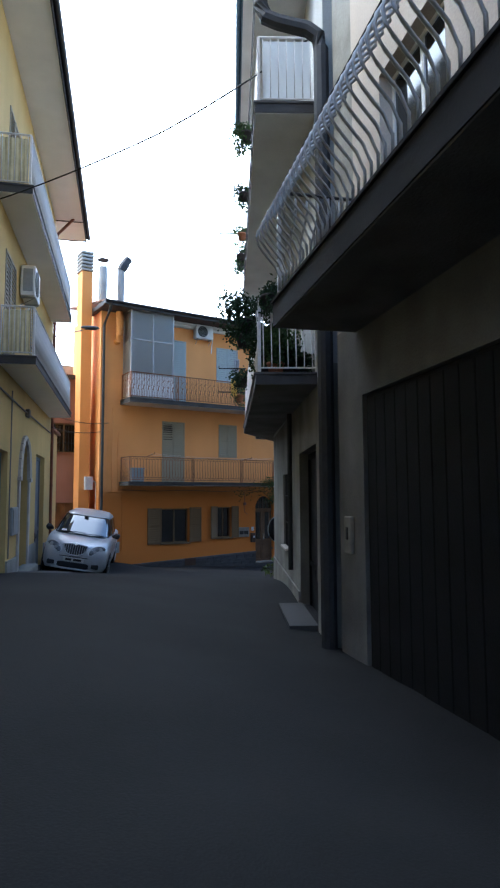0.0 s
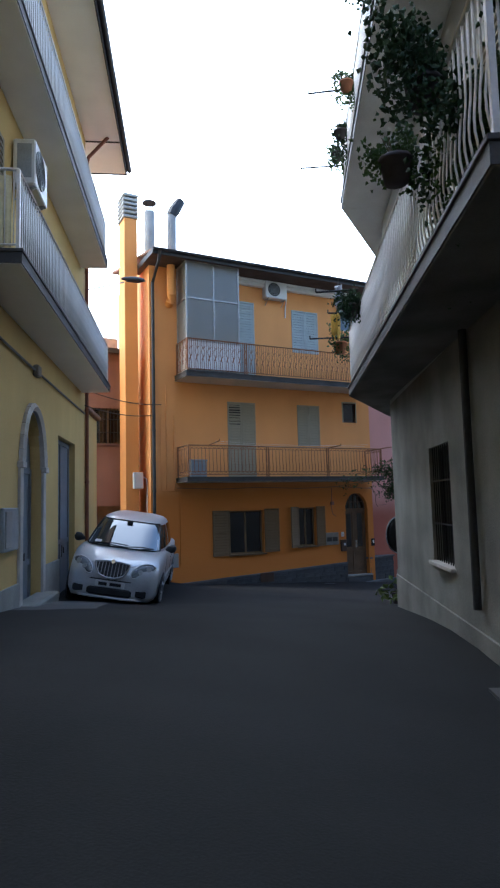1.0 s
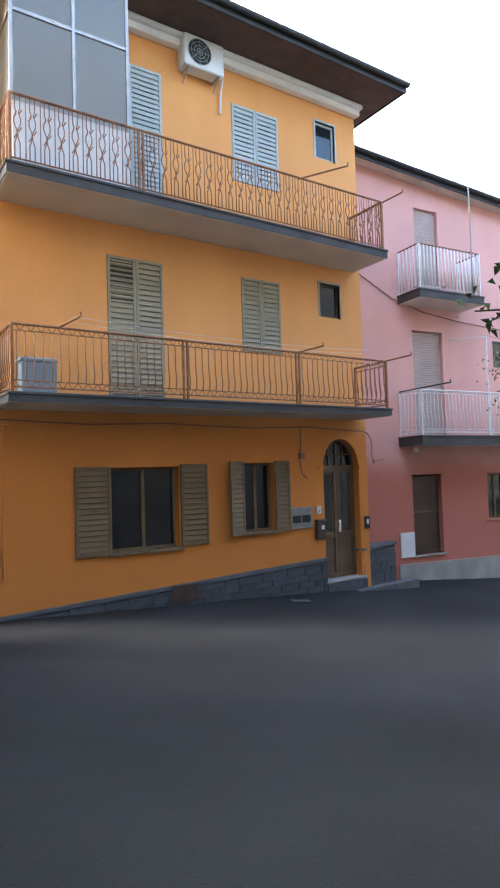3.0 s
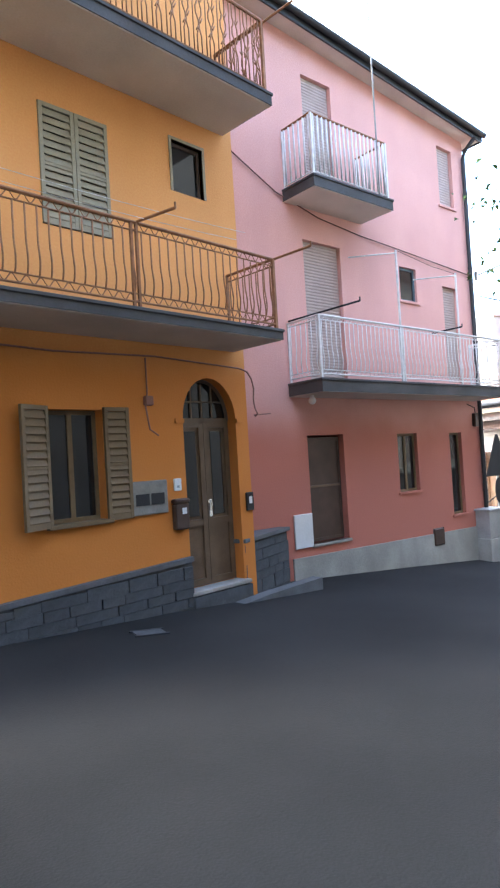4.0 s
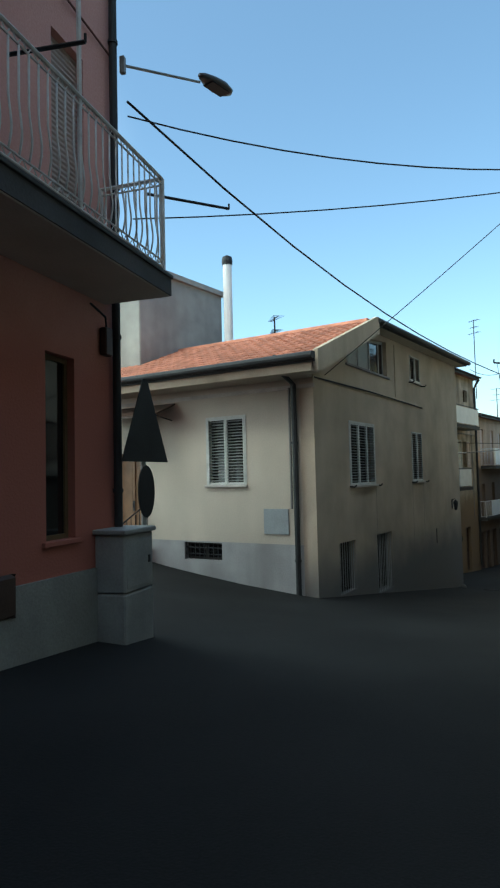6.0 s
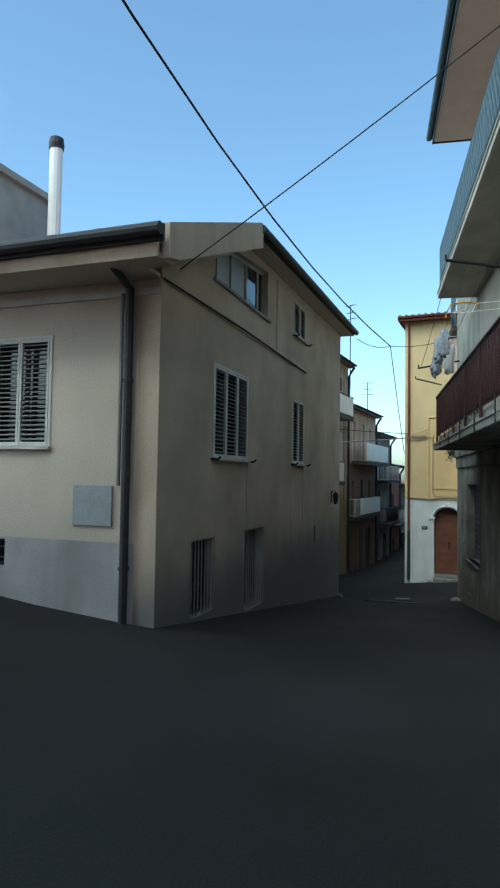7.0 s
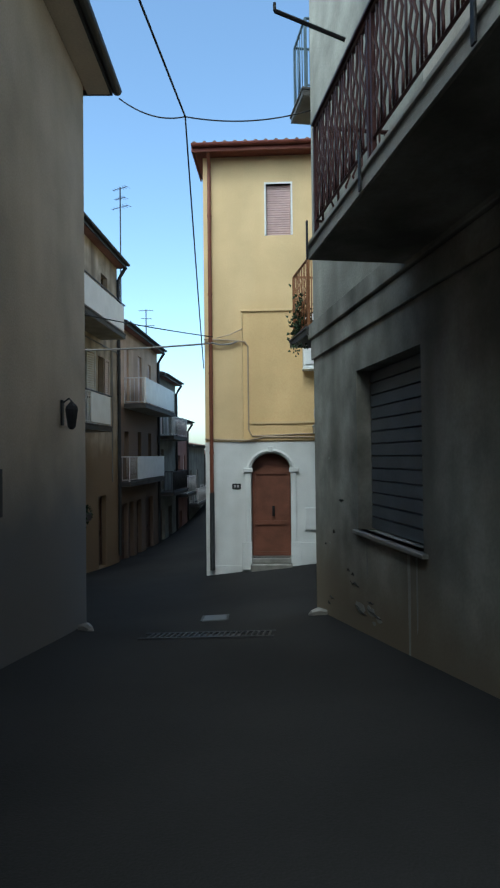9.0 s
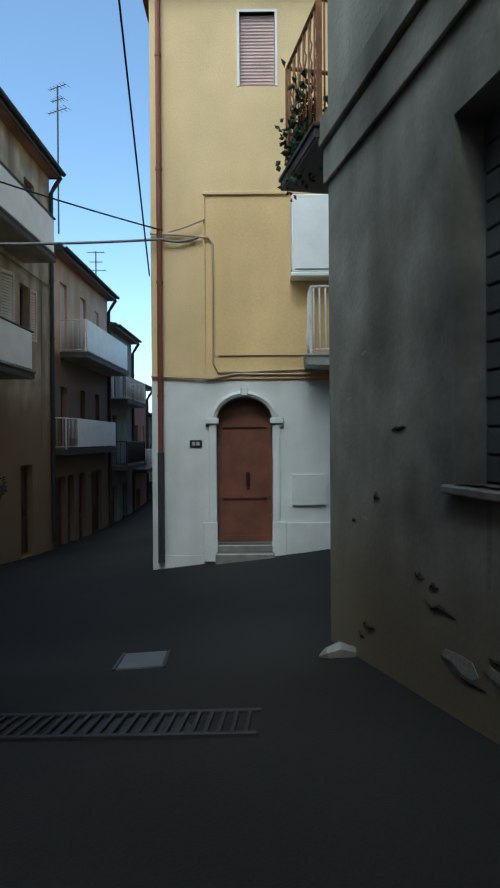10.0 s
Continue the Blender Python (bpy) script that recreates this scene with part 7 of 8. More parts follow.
part("ramp", Shape().prism([(6.9, ra - 0.4), (8.9, rb - 0.4), (8.9, rb + 0.05), (6.9, ra + 0.03)], -0.4, 0.0), M_ASPHALT_OLD, G, "worn concrete door ramp")
dry_arm(G, (0.75, -0.83, 5.5), (0.55, -1.55, 5.55))
dry_arm(G, (0.2, -0.78, 9.2), (0.1, -1.6, 9.25))
dry_arm(G, (2.5, -0.78, 9.25), (2.4, -1.5, 9.28))
dry_arm(G, (2.6, -0.83, 5.78), (2.5, -1.5, 5.8))
for i, (x, y, z, pr, hang, sp, n) in enumerate(((0.5, -0.98, 5.25, 0.14, 0.45, (0.2, 0.12, 0.18), 360), (2.6, -0.97, 5.36, 0.14, 0.35, (0.24, 0.1, 0.14), 700), (7.0, -0.97, 5.36, 0.15, 0.25, (0.24, 0.12, 0.2), 900), (8.1, -0.95, 5.36, 0.13, 0.5, (0.35, 0.11, 0.25), 1400),
                                               (1.6, -0.45, 4.57, 0.13, 0.1, (0.15, 0.12, 0.3), 160), (3.4, -0.45, 4.57, 0.13, 0.1, (0.2, 0.14, 0.35), 260), (6.6, -0.5, 4.57, 0.13, 0.1, (0.3, 0.16, 0.4), 650), (7.5, -0.5, 4.57, 0.13, 0.1, (0.3, 0.16, 0.5), 700),
                                               (7.9, -0.5, 4.57, 0.13, 0.1, (0.3, 0.2, 0.4), 1000), (9.15, -0.65, 5.42, 0.14, 0.3, (0.12, 0.17, 0.13), 800), (9.15, -0.28, 5.5, 0.14, 0.25, (0.12, 0.2, 0.13), 900), (8.6, -0.3, 4.57, 0.13, 0.1, (0.16, 0.22, 0.28), 1100), (8.72, -0.55, 4.57, 0.13, 0.1, (0.1, 0.24, 0.3), 1300), (8.3, -0.65, 4.57, 0.13, 0.1, (0.3, 0.13, 0.35), 1300),
                                               (0.9, -0.93, 8.9, 0.11, 0.4, (0.16, 0.08, 0.1), 420), (1.7, -0.93, 8.85, 0.11, 0.6, (0.18, 0.08, 0.12), 520), (3.0, -0.93, 8.85, 0.11, 0.5, (0.18, 0.08, 0.12), 520), (5.0, -0.93, 8.85, 0.11, 0.5, (0.2, 0.08, 0.12), 520), (7.2, -0.93, 8.85, 0.11, 0.5, (0.2, 0.08, 0.12), 520))):
    p = G.matrix_basis @ Vector((x, y, z - (0.022 * (x - 0.7) if z < 6 else 0.0)))
    plant((p.x, p.y, p.z), 20 + i, pr, M_LEAFDARK if i % 2 else M_LEAF, n, sp, 0.045, hang, "potted plant with trailing green leaves on the balcony", M_POTDARK if i % 4 else M_POT)
dry_arm(G, (1.5, -0.78, 5.72), (1.48, -1.25, 5.76))
cable("garment_line", [tuple(G.matrix_basis @ Vector((1.5, -0.9, 8.1))), tuple(G.matrix_basis @ Vector((1.48, -1.1, 5.74)))], 0.0, 0.004, "thin line from which garments hang", M_CABLEGREY, "clothes line")
cloth(G.matrix_basis @ pose(1.48, -1.12, 5.74, 0, 0, 70), 0.16, 0.42, 5, M_CLOTHY, "yellow cloth on a drying arm")
cloth(G.matrix_basis @ pose(1.5, -1.05, 6.25, 0, 0, 60), 0.16, 0.42, 3, M_CLOTH, "pale garment hung on a line")
part("sheet", Shape().box(6.8, 9.2, -0.795, -0.79, 8.3, 9.15), M_SHEET, gb2, "pale plastic sheet on the railing")
part("sheet", Shape().box(9.24, 9.246, -0.75, -0.05, 8.3, 9.15), M_SHEET, gb2, "pale plastic sheet on the railing end")
part("sheet", Shape().box(9.24, 9.246, -0.75, -0.05, 10.7, 11.6), M_SHEET, gb3, "pale plastic sheet on the railing end")

# ======== house with the garage and curved balcony railing
B = house_frame("garage_house", -3.71, -17.73, 250, "rendered house with a garage, curved iron balcony and shade-darkened ground floor")
# ground floor colour carries the shade of the balconies overhead
part("wall", walling(-0.45, 12.0, -1.0, 4.6, [(0.29, 3.6, -0.2, 3.75)]), M_SHADEGREY, B, "grey ground floor render with the overhang's shade in its colour")
part("wall", walling(0.15, 12.0, 4.6, 12.5, [(0.9, 2.2, 4.75, 7.0)]), M_CREAM_L, B, "pale cream upper wall")
part("pier", walling(-0.45, 0.148, 4.6, 12.5, []), M_GREYUP, B)
closed_body(B, -0.45, 12.0, 8.0, -1.0, 12.5, M_GREYWALL)
gd = part("garage_door", walling(0.3, 3.59, -0.15, 3.74, [], th=0.06, y0=0.05), M_GARAGE, B, "near-black folding garage door")
for i in range(14):
    part("board", Shape().soft(0.33 + i * 0.232, 0.55 + i * 0.232, 0.03, 0.052, -0.1, 3.7, 0.006), M_GARAGE, gd)
window(B, 0.9, 2.2, 4.76, 7.0, "plain", frame=M_WHITE, sill=False, label="white framed balcony door")
balcony(B, 0.15, 11.0, 0.95, 4.78, 0.3, 1.22, "big_belly", M_IRONGREY, 0.115, slab=M_SHADEGREY, label="balcony with deeply bellied grey iron railing", base=0.06, rail=M_IRONDARK, bar_r=0.007, edge=M_GARAGE)
gutter_roof(B, -0.4, 12.0, -0.8, 8.2, 12.4, 1.5, M_IRONBLUE, M_TILEDARK)
downpipe(B, [(-0.9, -0.86, 9.6), (-0.88, -0.83, 9.1), (-0.86, -0.76, 8.93), (-0.8, -0.6, 8.84), (-0.67, -0.25, 8.7), (-0.62, -0.13, 8.58), (-0.61, -0.1, 8.4), (-0.61, -0.1, 0.6)], 0.1, M_GUTTER, "wide dark rainwater pipe", clamps=False)
bx = thing("wall_box", B.matrix_basis @ pose(-0.2, 0, 2.0), "small dark electric box on the pier", "box")
part("casing", Shape().soft(0, 0.2, -0.05, -0.002, 0, 0.42, 0.01), M_GREYWALL, bx)
part("lock", Shape().soft(0.07, 0.13, -0.06, -0.048, 0.16, 0.3, 0.004), M_IRONDARK, bx)

# ======== silver hatchback parked by the yellow house
CABIN = [(0.96, -1.40, 1.73, 0.775), (1.02, -1.30, 1.72, 0.757), (1.2, -0.98, 1.67, 0.712), (1.35, -0.71, 1.61, 0.668), (1.45, -0.53, 1.54, 0.628), (1.51, -0.40, 1.47, 0.585), (1.555, -0.2, 1.35, 0.51), (1.585, 0.05, 1.15, 0.36), (1.598, 0.35, 0.9, 0.12)]


def cabin_at(z):
    """Front, back and half width of the cabin at a height."""
    for (z0, *a), (z1, *b) in zip(CABIN, CABIN[1:]):
        if z <= z1:
            t = (z - z0) / (z1 - z0)
            return [p + (q - p) * t for p, q in zip(a, b)]
    return CABIN[-1][1:]


def cabin_front(u, z, out=0.0):
    yf, yr, hw = cabin_at(z)
    c, hl = (yf + yr) / 2, (yr - yf) / 2
    return (u * hw, c - hl * (1 - abs(u) ** 5) ** 0.2 - out, z + out * 0.8)


def cabin_side(y, z, s, out=0.0):
    yf, yr, hw = cabin_at(z)
    c, hl = (yf + yr) / 2, (yr - yf) / 2
    v = min(0.999, abs((y - c) / hl))
    return (s * (hw * (1 - v ** 5) ** 0.2 + out), y, z + out * 0.3)


def sheet_of(rows):
    s = Shape()
    n = len(rows[0])
    s.v = [p for r in rows for p in r]
    s.f = [(j * n + i, j * n + i + 1, (j + 1) * n + i + 1, (j + 1) * n + i) for j in range(len(rows) - 1) for i in range(n - 1)]
    return s


def car(m):
    t = thing("parked_car", m, "silver five-door hatchback parked against the yellow house", "car")
    # body: skin over cross-sections (y, half width, low z, shoulder z, top z, top half width)
    sections = [(-2.06, 0.50, 0.30, 0.46, 0.56, 0.36), (-2.05, 0.60, 0.24, 0.56, 0.68, 0.38), (-2.01, 0.68, 0.20, 0.62, 0.76, 0.44), (-1.92, 0.75, 0.19, 0.68, 0.82, 0.52), (-1.76, 0.80, 0.19, 0.75, 0.88, 0.60), (-1.55, 0.83, 0.19, 0.82, 0.94, 0.66),
                (-1.3, 0.845, 0.19, 0.89, 1.0, 0.71), (-1.0, 0.85, 0.18, 0.94, 1.01, 0.74), (-0.2, 0.85, 0.18, 0.96, 1.01, 0.75), (0.6, 0.85, 0.18, 0.98, 1.02, 0.75), (1.4, 0.845, 0.19, 1.0, 1.04, 0.74), (1.7, 0.81, 0.24, 1.0, 1.05, 0.70), (1.86, 0.70, 0.30, 0.9, 0.98, 0.6)]
    b = Shape()
    for y, hw, lo, sh, tp, tw in sections:
        half = [(-hw * 0.92, lo), (-hw * 0.985, lo + 0.1), (-hw, lo + (sh - lo) * 0.45), (-hw * 0.995, lo + (sh - lo) * 0.75), (-hw * 0.975, sh), (-tw - (hw - tw) * 0.55, sh + (tp - sh) * 0.5), (-tw - (hw - tw) * 0.12, tp - 0.012), (-tw * 0.5, tp + 0.008), (0, tp + 0.014)]
        b.v += [(x, y, z) for x, z in half + [(-x, z) for x, z in reversed(half[:-1])]]
    n, k = 17, len(sections)
    b.f = [(n * i + j, n * i + (j + 1) % n, n * (i + 1) + (j + 1) % n, n * (i + 1) + j) for i in range(k - 1) for j in range(n)]
    b.f += [tuple(range(n - 1, -1, -1)), tuple(range(n * (k - 1), n * k))]
    part("body", b, M_CARPAINT, t, smooth=True)
    cb = Shape()
    n = 40
    for z, yf, yr, hw in CABIN:
        c, hl = (yf + yr) / 2, (yr - yf) / 2
        for i in range(n):
            a = 2 * math.pi * i / n
            ca, sa = math.cos(a), math.sin(a)
            cb.v.append((hw * math.copysign(abs(ca) ** 0.4, ca), c + hl * math.copysign(abs(sa) ** 0.4, sa), z))
    cb.f = [(n * i + j, n * i + (j + 1) % n, n * (i + 1) + (j + 1) % n, n * (i + 1) + j) for i in range(len(CABIN) - 1) for j in range(n)] + [tuple(range(n * (len(CABIN) - 1), n * len(CABIN)))]
    part("cabin", cb, M_CARPAINT, t, smooth=True)
    us = [-0.93 + 1.86 * i / 16 for i in range(17)]
    zs = [1.015 + 0.455 * j / 8 for j in range(9)]
    ws = part("windscreen", sheet_of([[cabin_front(u, z, 0.008) for u in us] for z in zs]), M_CARGLASS, t, smooth=True)
    edge = [cabin_front(u, zs[0], 0.012) for u in us] + [cabin_front(us[-1], z, 0.012) for z in zs[1:]] + [cabin_front(u, zs[-1], 0.012) for u in reversed(us[:-1])] + [cabin_front(us[0], z, 0.012) for z in reversed(zs[:-1])]
    part("windscreen_seal", Shape().tube(edge, 0.012, 5), M_RUBBER, ws)
    part("mirror_foot", Shape().soft(-0.06, 0.06, -0.62, -0.58, 1.41, 1.47, 0.01), M_BLACKPL, ws)
    part("windscreen_sticker", Shape().add([cabin_front(u, z, 0.011) for u, z in ((-0.72, 1.05), (-0.55, 1.05), (-0.55, 1.1), (-0.72, 1.1))], [(0, 1, 2, 3)]), M_PLASTIC, ws)
    part("wiper", Shape().tube([cabin_front(-0.75, 1.03, 0.03), cabin_front(-0.2, 1.06, 0.03), cabin_front(0.15, 1.05, 0.03)], 0.011, 5).tube([cabin_front(0.05, 1.02, 0.03), cabin_front(0.5, 1.05, 0.03), cabin_front(0.8, 1.03, 0.03)], 0.011, 5), M_BLACKPL, t)
    part("rear_window", sheet_of([[(u * cabin_at(z)[2] * 0.85, cabin_at(z)[1] + 0.008, z) for u in (-1, -0.5, 0, 0.5, 1)] for z in (1.1, 1.3, 1.45)]), M_CARGLASS, t, smooth=True)
    for s in (-1, 1):
        for y0, y1, y2, y3 in ((-0.93, 0.22, 0.24, -0.42), (0.32, 1.28, 1.16, 0.33)):
            rows = []
            for j in range(6):
                v = j / 5
                ya, yb, z = y0 + (y3 - y0) * v, y1 + (y2 - y1) * v, 1.045 + 0.41 * v
                rows.append([cabin_side(ya + (yb - ya) * i / 6, z, s, 0.006) for i in range(7)])
            part("side_window", sheet_of(rows), M_CARGLASS, t, smooth=True)
        mi = part("wing_mirror", Shape().tube([(s * 0.80, -0.80, 1.04), (s * 0.86, -0.82, 1.06), (s * 0.90, -0.83, 1.07), (s * 0.97, -0.82, 1.075), (s * 1.0, -0.81, 1.07)], [0.025, 0.06, 0.085, 0.08, 0.03], 10), M_BLACKPL, t, smooth=True)
        part("mirror_glass", Shape().box(s * 0.92 - 0.06, s * 0.92 + 0.06, -0.745, -0.74, 1.02, 1.12), M_CHROME, mi)
        # almond headlight let into the corner of the wing
        ax = Vector((s * 0.33, 0.25, 0.15)).normalized()
        nz = Vector((s * 0.42, -0.78, 0.42))
        nz = (nz - ax * nz.dot(ax)).normalized()
        up = nz.cross(ax) * (1 if s > 0 else -1)
        c = Vector((s * 0.535, -1.94, 0.725))

        def at(a, q, d):
            px, pz = 0.25 * math.cos(a) * q, (0.11 if math.sin(a) > 0 else 0.075) * math.sin(a) * q
            return tuple(c + ax * px + up * (pz - 0.12 * (px / 0.235) ** 2 * 0.15) + nz * d)

        ang = [2 * math.pi * k / 20 for k in range(20)]
        el = Shape()
        el.v = [at(a, 1.0, 0.0) for a in ang] + [at(a, 0.65, 0.035) for a in ang] + [at(0, 0, 0.048)] + [at(a, 1.0, -0.06) for a in ang]
        el.f = [(k, (k + 1) % 20, 20 + (k + 1) % 20, 20 + k) for k in range(20)] + [(20 + k, 20 + (k + 1) % 20, 40) for k in range(20)] + [(41 + k, 41 + (k + 1) % 20, (k + 1) % 20, k) for k in range(20)]
        hl = part("headlight", el, M_LAMPGLASS, t, smooth=True)
        part("headlight_rim", Shape().tube([at(a, 1.03, 0.002) for a in ang + ang[:1]], 0.014, 6), M_CARPAINT, hl)
        part("reflector", Shape().tube([at(0, 0.4, 0.02), at(0, 0.4, 0.05)], 0.052, 12).tube([at(math.pi, 0.3, 0.02), at(math.pi, 0.3, 0.05)], 0.046, 12), M_STEEL, hl)
        part("fog_recess", Shape().soft(s * 0.55 - 0.1, s * 0.55 + 0.1, -2.065, -1.95, 0.27, 0.40, 0.02), M_BLACKPL, t)
        for y in (-1.28, 1.24):
            part("wheel_arch", Shape().tube([(s * 0.842, y, 0.31), (s * 0.853, y, 0.31)], 0.355, 24), M_BLACKPL, t)
            wh = part("wheel", Shape().tube([(s * 0.66, y, 0.3), (s * 0.70, y, 0.3), (s * 0.84, y, 0.3), (s * 0.862, y, 0.3)], [0.27, 0.305, 0.305, 0.27], 22), M_RUBBER, t)
            rim = Shape().tube([(s * 0.857, y, 0.3), (s * 0.866, y, 0.3)], 0.2, 20)
            for a in range(6):
                rim.tube([(s * 0.868, y, 0.3), (s * 0.868, y + 0.19 * math.cos(a * 1.047), 0.3 + 0.19 * math.sin(a * 1.047))], 0.022, 4)
            part("rim", rim, M_IRONGREY, wh)
        part("door_seam", Shape().box(s * 0.852 - 0.002, s * 0.852 + 0.002, -0.86, -0.85, 0.35, 0.92).box(s * 0.852 - 0.002, s * 0.852 + 0.002, 0.28, 0.29, 0.35, 0.94), M_BLACKPL, t)
        part("door_handle", Shape().soft(s * 0.858 - 0.012, s * 0.858 + 0.012, 0.04, 0.2, 0.80, 0.83, 0.008), M_CARPAINT, t)
        part("rubbing_strip", Shape().soft(s * 0.856 - 0.01, s * 0.856 + 0.01, -0.88, 0.86, 0.48, 0.53, 0.006), M_CARPAINT, t)
    # shield-shaped grille with upright bars
    gm_ = Matrix.Translation((0, -2.075, 0.70)) @ Matrix.Scale(1.08, 4) @ Matrix.Rotation(radians(-22), 4, "X")
    shield = [(-0.28, 0.12), (-0.265, 0.03), (-0.19, -0.09), (-0.07, -0.135), (0.07, -0.135), (0.19, -0.09), (0.265, 0.03), (0.28, 0.12), (0.1, 0.145), (-0.1, 0.145)]
    g = part("grille", Shape(gm_).prism(shield, -0.015, 0.06), M_BLACKPL, t)
    for i in range(9):
        x = -0.22 + i * 0.055
        low = -0.125 + 0.95 * max(0, abs(x) - 0.07) ** 1.2
        part("grille_bar", Shape(gm_).tube([(x, -0.024, 0.125), (x, -0.024, low)], 0.007, 5), M_STEEL, g)
    part("grille_frame", Shape(gm_).tube([(x, -0.018, z) for x, z in shield + shield[:1]], 0.016, 6), M_CARPAINT, g)
    part("badge", Shape(gm_).tube([(0, -0.034, 0.14), (0, 0.0, 0.14)], 0.035, 12), M_CHROME, g)
    part("air_intake", Shape().soft(-0.4, 0.4, -2.085, -1.98, 0.245, 0.39, 0.03), M_BLACKPL, t)
    part("bumper_lip", Shape().tube([(-0.66, -1.93, 0.22), (-0.5, -2.04, 0.215), (-0.25, -2.08, 0.215), (0.25, -2.08, 0.215), (0.5, -2.04, 0.215), (0.66, -1.93, 0.22)], 0.022, 6), M_CARPAINT, t, smooth=True)
    part("bumper_groove", Shape().tube([(-0.7, -1.88, 0.53), (-0.5, -2.03, 0.525), (-0.3, -2.065, 0.525), (0.3, -2.065, 0.525), (0.5, -2.03, 0.525), (0.7, -1.88, 0.53)], 0.01, 5), M_BLACKPL, t)
    pl = part("number_plate", Shape().soft(-0.26, 0.26, -2.09, -2.05, 0.40, 0.505, 0.006), M_PLASTIC, t)
    part("plate_bars", Shape().box(-0.2, -0.05, -2.094, -2.089, 0.425, 0.48).box(0.0, 0.2, -2.094, -2.089, 0.425, 0.48), M_BLACKPL, pl, "plain dark bars")
    part("bonnet_seam", Shape().tube([(-0.69, -1.32, 0.985), (-0.63, -1.6, 0.905), (-0.46, -1.9, 0.815), (-0.3, -2.0, 0.775)], 0.006, 4).tube([(0.69, -1.32, 0.985), (0.63, -1.6, 0.905), (0.46, -1.9, 0.815), (0.3, -2.0, 0.775)], 0.006, 4), M_GREYPLASTIC, t)
    return t


# its wheels on one side stand higher, up against the house
car(pose(-2.84, -5.01, 0.69, 2.0, 9.4, -23.8))

# ======== corner by the grey house: mirror post, shrub and pots
rs_ = thing("traffic_mirror", pose(1.9, -8.22, 0.33, 0, 0, 185), "dark back of a round traffic mirror on a wall bracket", "traffic mirror")
part("bracket", Shape().tube([(0, 0.05, 1.4), (0.02, 0.2, 1.4), (0.0, 0.44, 1.36)], 0.025, 8), M_STEEL, rs_)
part("dish", Shape().tube([(0, 0.07, 1.4), (0, 0.06, 1.4), (0, 0.03, 1.4), (0, -0.02, 1.4)], [0.1, 0.2, 0.3, 0.36], 28), M_SIGNBACK, rs_, smooth=True)
part("rim", Shape().tube([(0.365 * math.cos(2 * math.pi * a / 28), -0.025, 1.4 + 0.365 * math.sin(2 * math.pi * a / 28)) for a in range(29)], 0.014, 6), M_IRONGREY, rs_, smooth=True)
sb = thing("corner_shrub", pose(2.35, -8.3, ground_top(2.35, -8.3)), "tall loose shrub with long leafy branches", "shrub")
rng = random.Random(11)
tr, lf = Shape(), Shape()
z0_ = ground_top(2.35, -8.3)
for tx, ty, tz in ((-1.75, 0.3, 2.72), (-1.4, 0.22, 2.95), (-0.62, 0.16, 2.75), (-0.4, 0.4, 2.6), (-0.85, 0.2, 3.0), (-0.3, 0.1, 3.0), (-0.7, 0.05, 2.55)):
    tip = Vector((tx, ty, tz - z0_))
    mid = Vector((tx * 0.12 + rng.uniform(-0.05, 0.05), ty * 0.12, tip.z * 0.8))
    path = [Vector((0, 0, 0)), mid * 0.5, mid, tip * 0.55 + Vector((0, 0, tip.z * 0.45 + 0.1)), tip]
    tr.tube(path, [0.035, 0.025, 0.016, 0.01, 0.004], 6)
    for _ in range(110 if tx < -1 else 420):
        t_ = rng.uniform(0.6 if tx < -1 else 0.66, 1.0)
        k = min(3, int(t_ * 4))
        c = path[k].lerp(path[k + 1], t_ * 4 - k) + Vector((rng.gauss(0, 0.09), rng.gauss(0, 0.09), rng.gauss(0, 0.08)))
        e = Euler((rng.uniform(-1, 1), rng.uniform(-1, 1), rng.uniform(0, 6.28))).to_matrix()
        l, w_ = rng.uniform(0.035, 0.07), rng.uniform(0.01, 0.02)
        lf.add([c + e @ Vector(p) for p in ((0, 0, 0), (l * 0.5, -w_, 0.01), (l, 0, -l * 0.3), (l * 0.5, w_, 0.01))], [(0, 1, 2), (0, 2, 3)])
for tip in ((5.8, -4.4, 3.28), (6.1, -4.25, 2.86)):
    tip = Vector(tip) - Vector((2.35, -8.3, z0_))
    mid = Vector((0.25, 0.6, 3.1 - z0_))
    path = [Vector((0, 0, 0)), Vector((-0.1, 0.1, 1.7)), mid, mid.lerp(tip, 0.6) + Vector((0, 0, 0.25)), tip]
    tr.tube(path, [0.03, 0.02, 0.012, 0.005, 0.002], 6)
    for _ in range(46):
        t_ = 1.0 - abs(rng.gauss(0, 0.1))
        c = path[3].lerp(path[4], max(0.0, (t_ - 0.75) * 4)) + Vector((rng.gauss(0, 0.09), rng.gauss(0, 0.09), rng.gauss(0, 0.07)))
        e = Euler((rng.uniform(-1, 1), rng.uniform(-1, 1), rng.uniform(0, 6.28))).to_matrix()
        l, w_ = rng.uniform(0.04, 0.06), rng.uniform(0.012, 0.018)
        lf.add([c + e @ Vector(p) for p in ((0, 0, 0), (l * 0.5, -w_, 0.01), (l, 0, -l * 0.3), (l * 0.5, w_, 0.01))], [(0, 1, 2), (0, 2, 3)])
part("branch", tr, M_STEM, sb)
part("leaves", lf, M_LEAF, sb)
plant((2.15, -7.8, ground_top(2.15, -7.8)), 77, 0.17, M_LEAFY, 90, (0.22, 0.22, 0.15), 0.13, 0.1, "broad-leaved yellow-green plant in a dark pot on the street", M_POTDARK, "street pots")
p3 = K.matrix_basis @ Vector((-0.7, 0.05, 0.97))
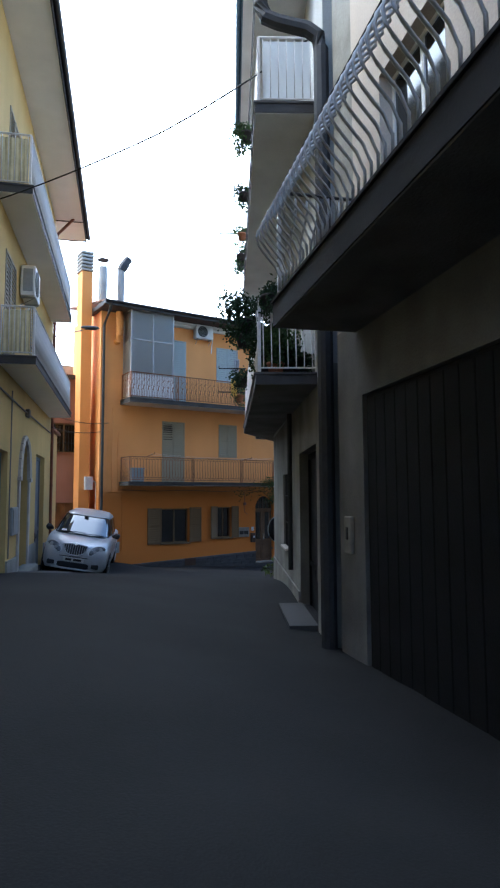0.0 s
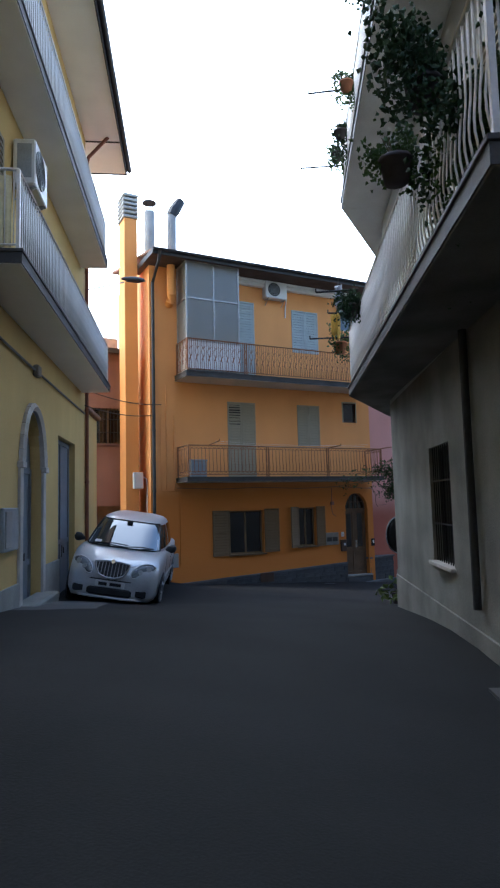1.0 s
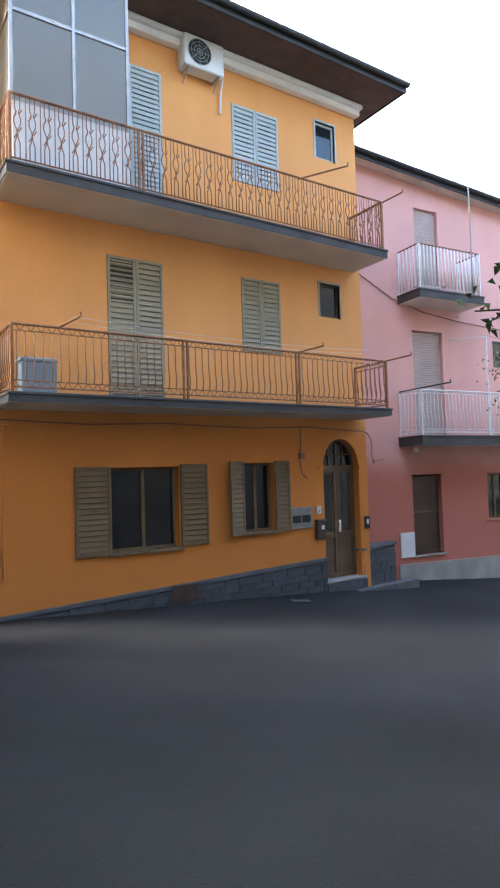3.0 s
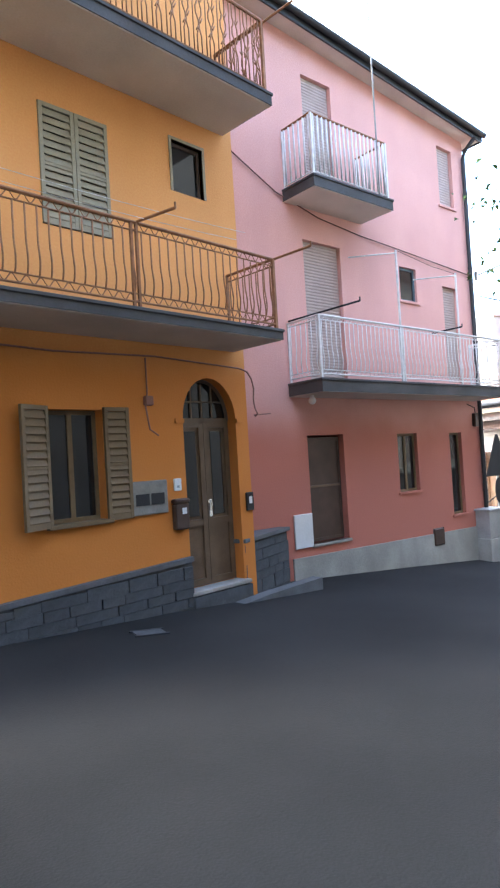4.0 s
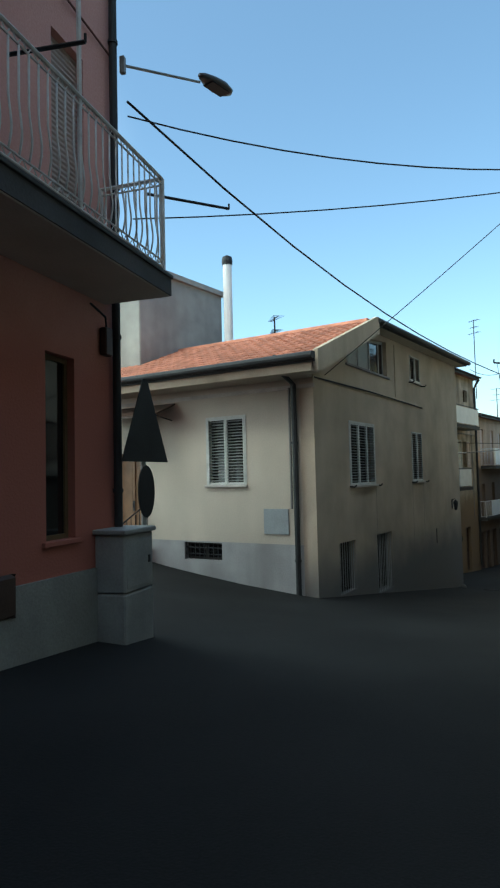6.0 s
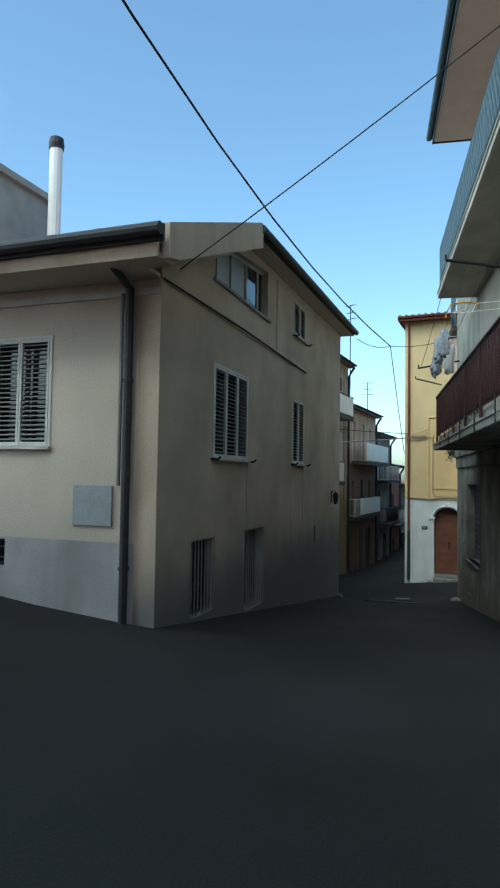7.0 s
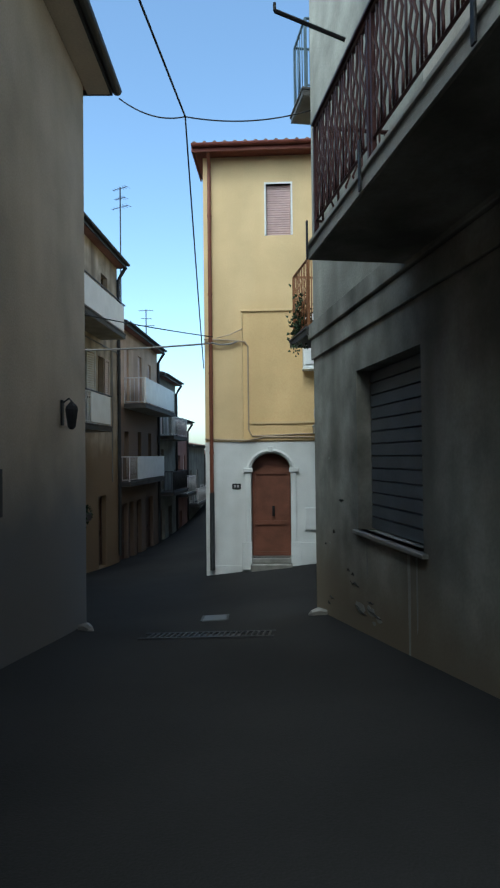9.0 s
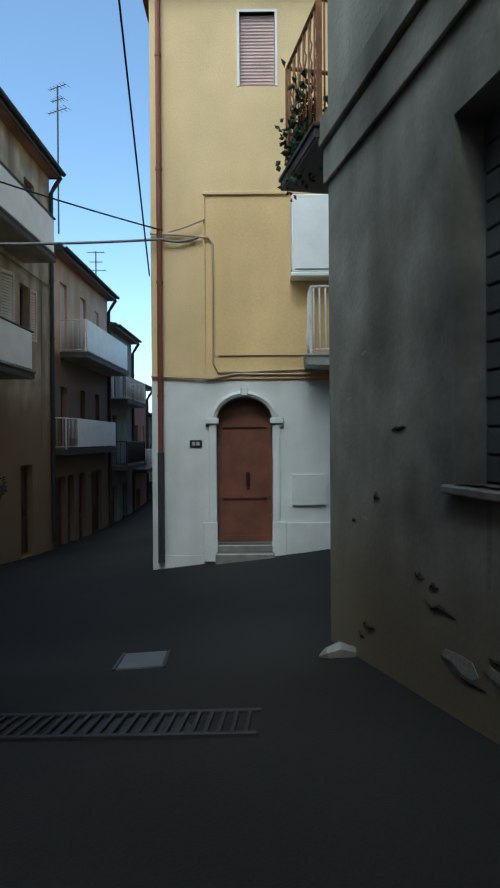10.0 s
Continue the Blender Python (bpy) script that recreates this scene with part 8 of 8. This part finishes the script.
plant((p3.x, p3.y, p3.z), 91, 0.14, M_LEAFDARK, 420, (0.25, 0.18, 0.25), 0.055, 0.5, "trailing plant in a small balcony", M_POTDARK)

# ======== lantern on the cream house, stones at the corners
wl_ = thing("wall_lantern", C.matrix_basis @ pose(10.33, 0, -0.45), "small dark iron lantern on a wall bracket", "lantern")
part("bracket", Shape().soft(-0.04, 0.04, -0.03, -0.002, -0.1, 0.22, 0.008).tube([(0, -0.02, 0.18), (0, -0.1, 0.24), (0, -0.13, 0.2)], 0.012, 6), M_IRONDARK, wl_)
part("lantern_body", Shape().tube([(0, -0.13, 0.2), (0, -0.13, 0.14), (0, -0.13, 0.1), (0, -0.13, -0.12), (0, -0.13, -0.15)], [0.015, 0.07, 0.08, 0.05, 0.02], 6), M_IRONDARK, wl_)
for fx, fy, sd in ((30.41, -8.56, 5), (31.1, -5.47, 9)):
    rs2 = random.Random(sd)
    sh = Shape()
    sh.tube([(-0.14, 0, 0.0), (-0.1, 0.02, 0.02), (0.0, 0.0, 0.035), (0.1, 0.03, 0.02), (0.15, 0.02, 0.0)], [0.01, 0.05, 0.07 * rs2.uniform(0.8, 1.1), 0.045, 0.01], 7)
    lone("loose_stone", sh, M_BOXGREY, "small pale stone lying at the foot of a wall", "stone", pose(fx, fy, ground_top(fx, fy) + 0.005, 0, 0, rs2.uniform(0, 90)))

# ======== street drain and covers
def on_slope(x, y, az, lift):
    """A pose on the street that follows its slope."""
    e = 0.4
    nz = Vector((ground_top(x - e, y) - ground_top(x + e, y), ground_top(x, y - e) - ground_top(x, y + e), 2 * e)).normalized()
    q = Vector((0, 0, 1)).rotation_difference(nz)
    return Matrix.Translation((x, y, ground_top(x, y) + lift)) @ q.to_matrix().to_4x4() @ Matrix.Rotation(radians(az), 4, "Z")


dr = thing("street_drain", on_slope(29.85, -6.8, 63.4, 0.004), "iron drain grating across the lane", "drain")
for i in range(22):
    part("bar", Shape().soft(-0.75 + i * 0.07, -0.725 + i * 0.07, -0.17, 0.17, 0.0, 0.018, 0.003), M_IRONDARK, dr)
part("frame", Shape().soft(-0.8, 0.84, -0.2, -0.16, -0.03, 0.02, 0.004).soft(-0.8, 0.84, 0.16, 0.2, -0.03, 0.02, 0.004).box(-0.78, 0.82, -0.15, 0.15, -0.04, -0.002), M_IRONDARK, dr)
for x, y, s, mt_, lab in ((31.25, -7.3, 0.24, M_LAMPDARK, "grey square drain cover in the asphalt"), (5.15, -0.8, 0.16, M_SLATE, "small iron cover near the kerb")):
    mc = thing("manhole_cover", on_slope(x, y, -20, 0.006), lab, "manhole cover")
    part("plate", Shape().soft(-s, s, -s * 0.7, s * 0.7, -0.03, 0.008, 0.004), mt_, mc)
    part("rim", Shape().soft(-s - 0.03, s + 0.03, -s * 0.7 - 0.03, -s * 0.7 - 0.002, -0.03, 0.01, 0.004).soft(-s - 0.03, s + 0.03, s * 0.7 + 0.002, s * 0.7 + 0.03, -0.03, 0.01, 0.004), M_IRONDARK, mc)

# ======== cables over the street
def wm(h, p):
    return tuple(h.matrix_basis @ Vector(p))


cable("overhead_cable", [q for q in [tuple(Vector((14.96, -0.29, 4.92)) * (1 - k / 8) ** 2 + Vector((23.03, -2.6, 4.23)) * (2 * k / 8 * (1 - k / 8)) + Vector((31.35, -6.95, 4.04)) * (k / 8) ** 2) for k in range(9)]], 0.0, 0.015, "thick black cable slung along the lane")
cable("overhead_cable", [(31.35, -6.95, 4.04), wm(Y, (-0.12, -0.02, 1.1))], 0.05, 0.012, "black cable dropping to the ochre house")
cable("overhead_cable", [wm(C, (11.6, -0.5, 4.3)), (31.35, -6.95, 4.04), wm(K, (-0.1, 0.1, 4.3))], 0.12, 0.01, "thin cable between two houses across the lane")
cable("overhead_cable", [wm(Y, (0.7, -0.06, 1.72)), wm(Y, (0.1, -0.08, 1.68)), tuple(FMAT @ Vector((-9.0, 0.0, 1.5)))], 0.06, 0.022, "bundle of cables crossing the lane", M_CABLEGREY)
cable("overhead_cable", [wm(Y, (0.1, -0.06, 1.83)), tuple(FMAT @ Vector((-12.0, -0.8, 2.0)))], 0.06, 0.012, "thin cable crossing the lane")
cable("overhead_cable", [(14.96, -0.29, 4.75), (18.0, -8.0, 5.0)], 0.5, 0.009, "dark cable crossing the junction")
cable("overhead_cable", [(15.05, -0.3, 3.6), (20.0, -10.0, 6.0)], 0.3, 0.008, "dark cable crossing the junction")
cable("overhead_cable", [wm(C, (-0.4, -0.45, 2.56)), (20.12, -6.6, 6.25)], 0.04, 0.008, "thin twisted cable from the corner house")
cable("overhead_cable", [wm(L, (-5.8, -0.1, 8.04)), (-4.58, -14.38, 8.39), (-3.2, -16.4, 9.2)], 0.05, 0.012, "cable slung across the street")
cable("overhead_cable", [(-3.2, -2.9, 5.3), (-0.3, -0.05, 5.5)], 0.12, 0.012, "cable from house to house over the gap")
cable("overhead_cable", [(-3.2, -2.9, 4.9), (-0.6, -0.05, 5.15)], 0.1, 0.012, "cable from house to house over the gap")
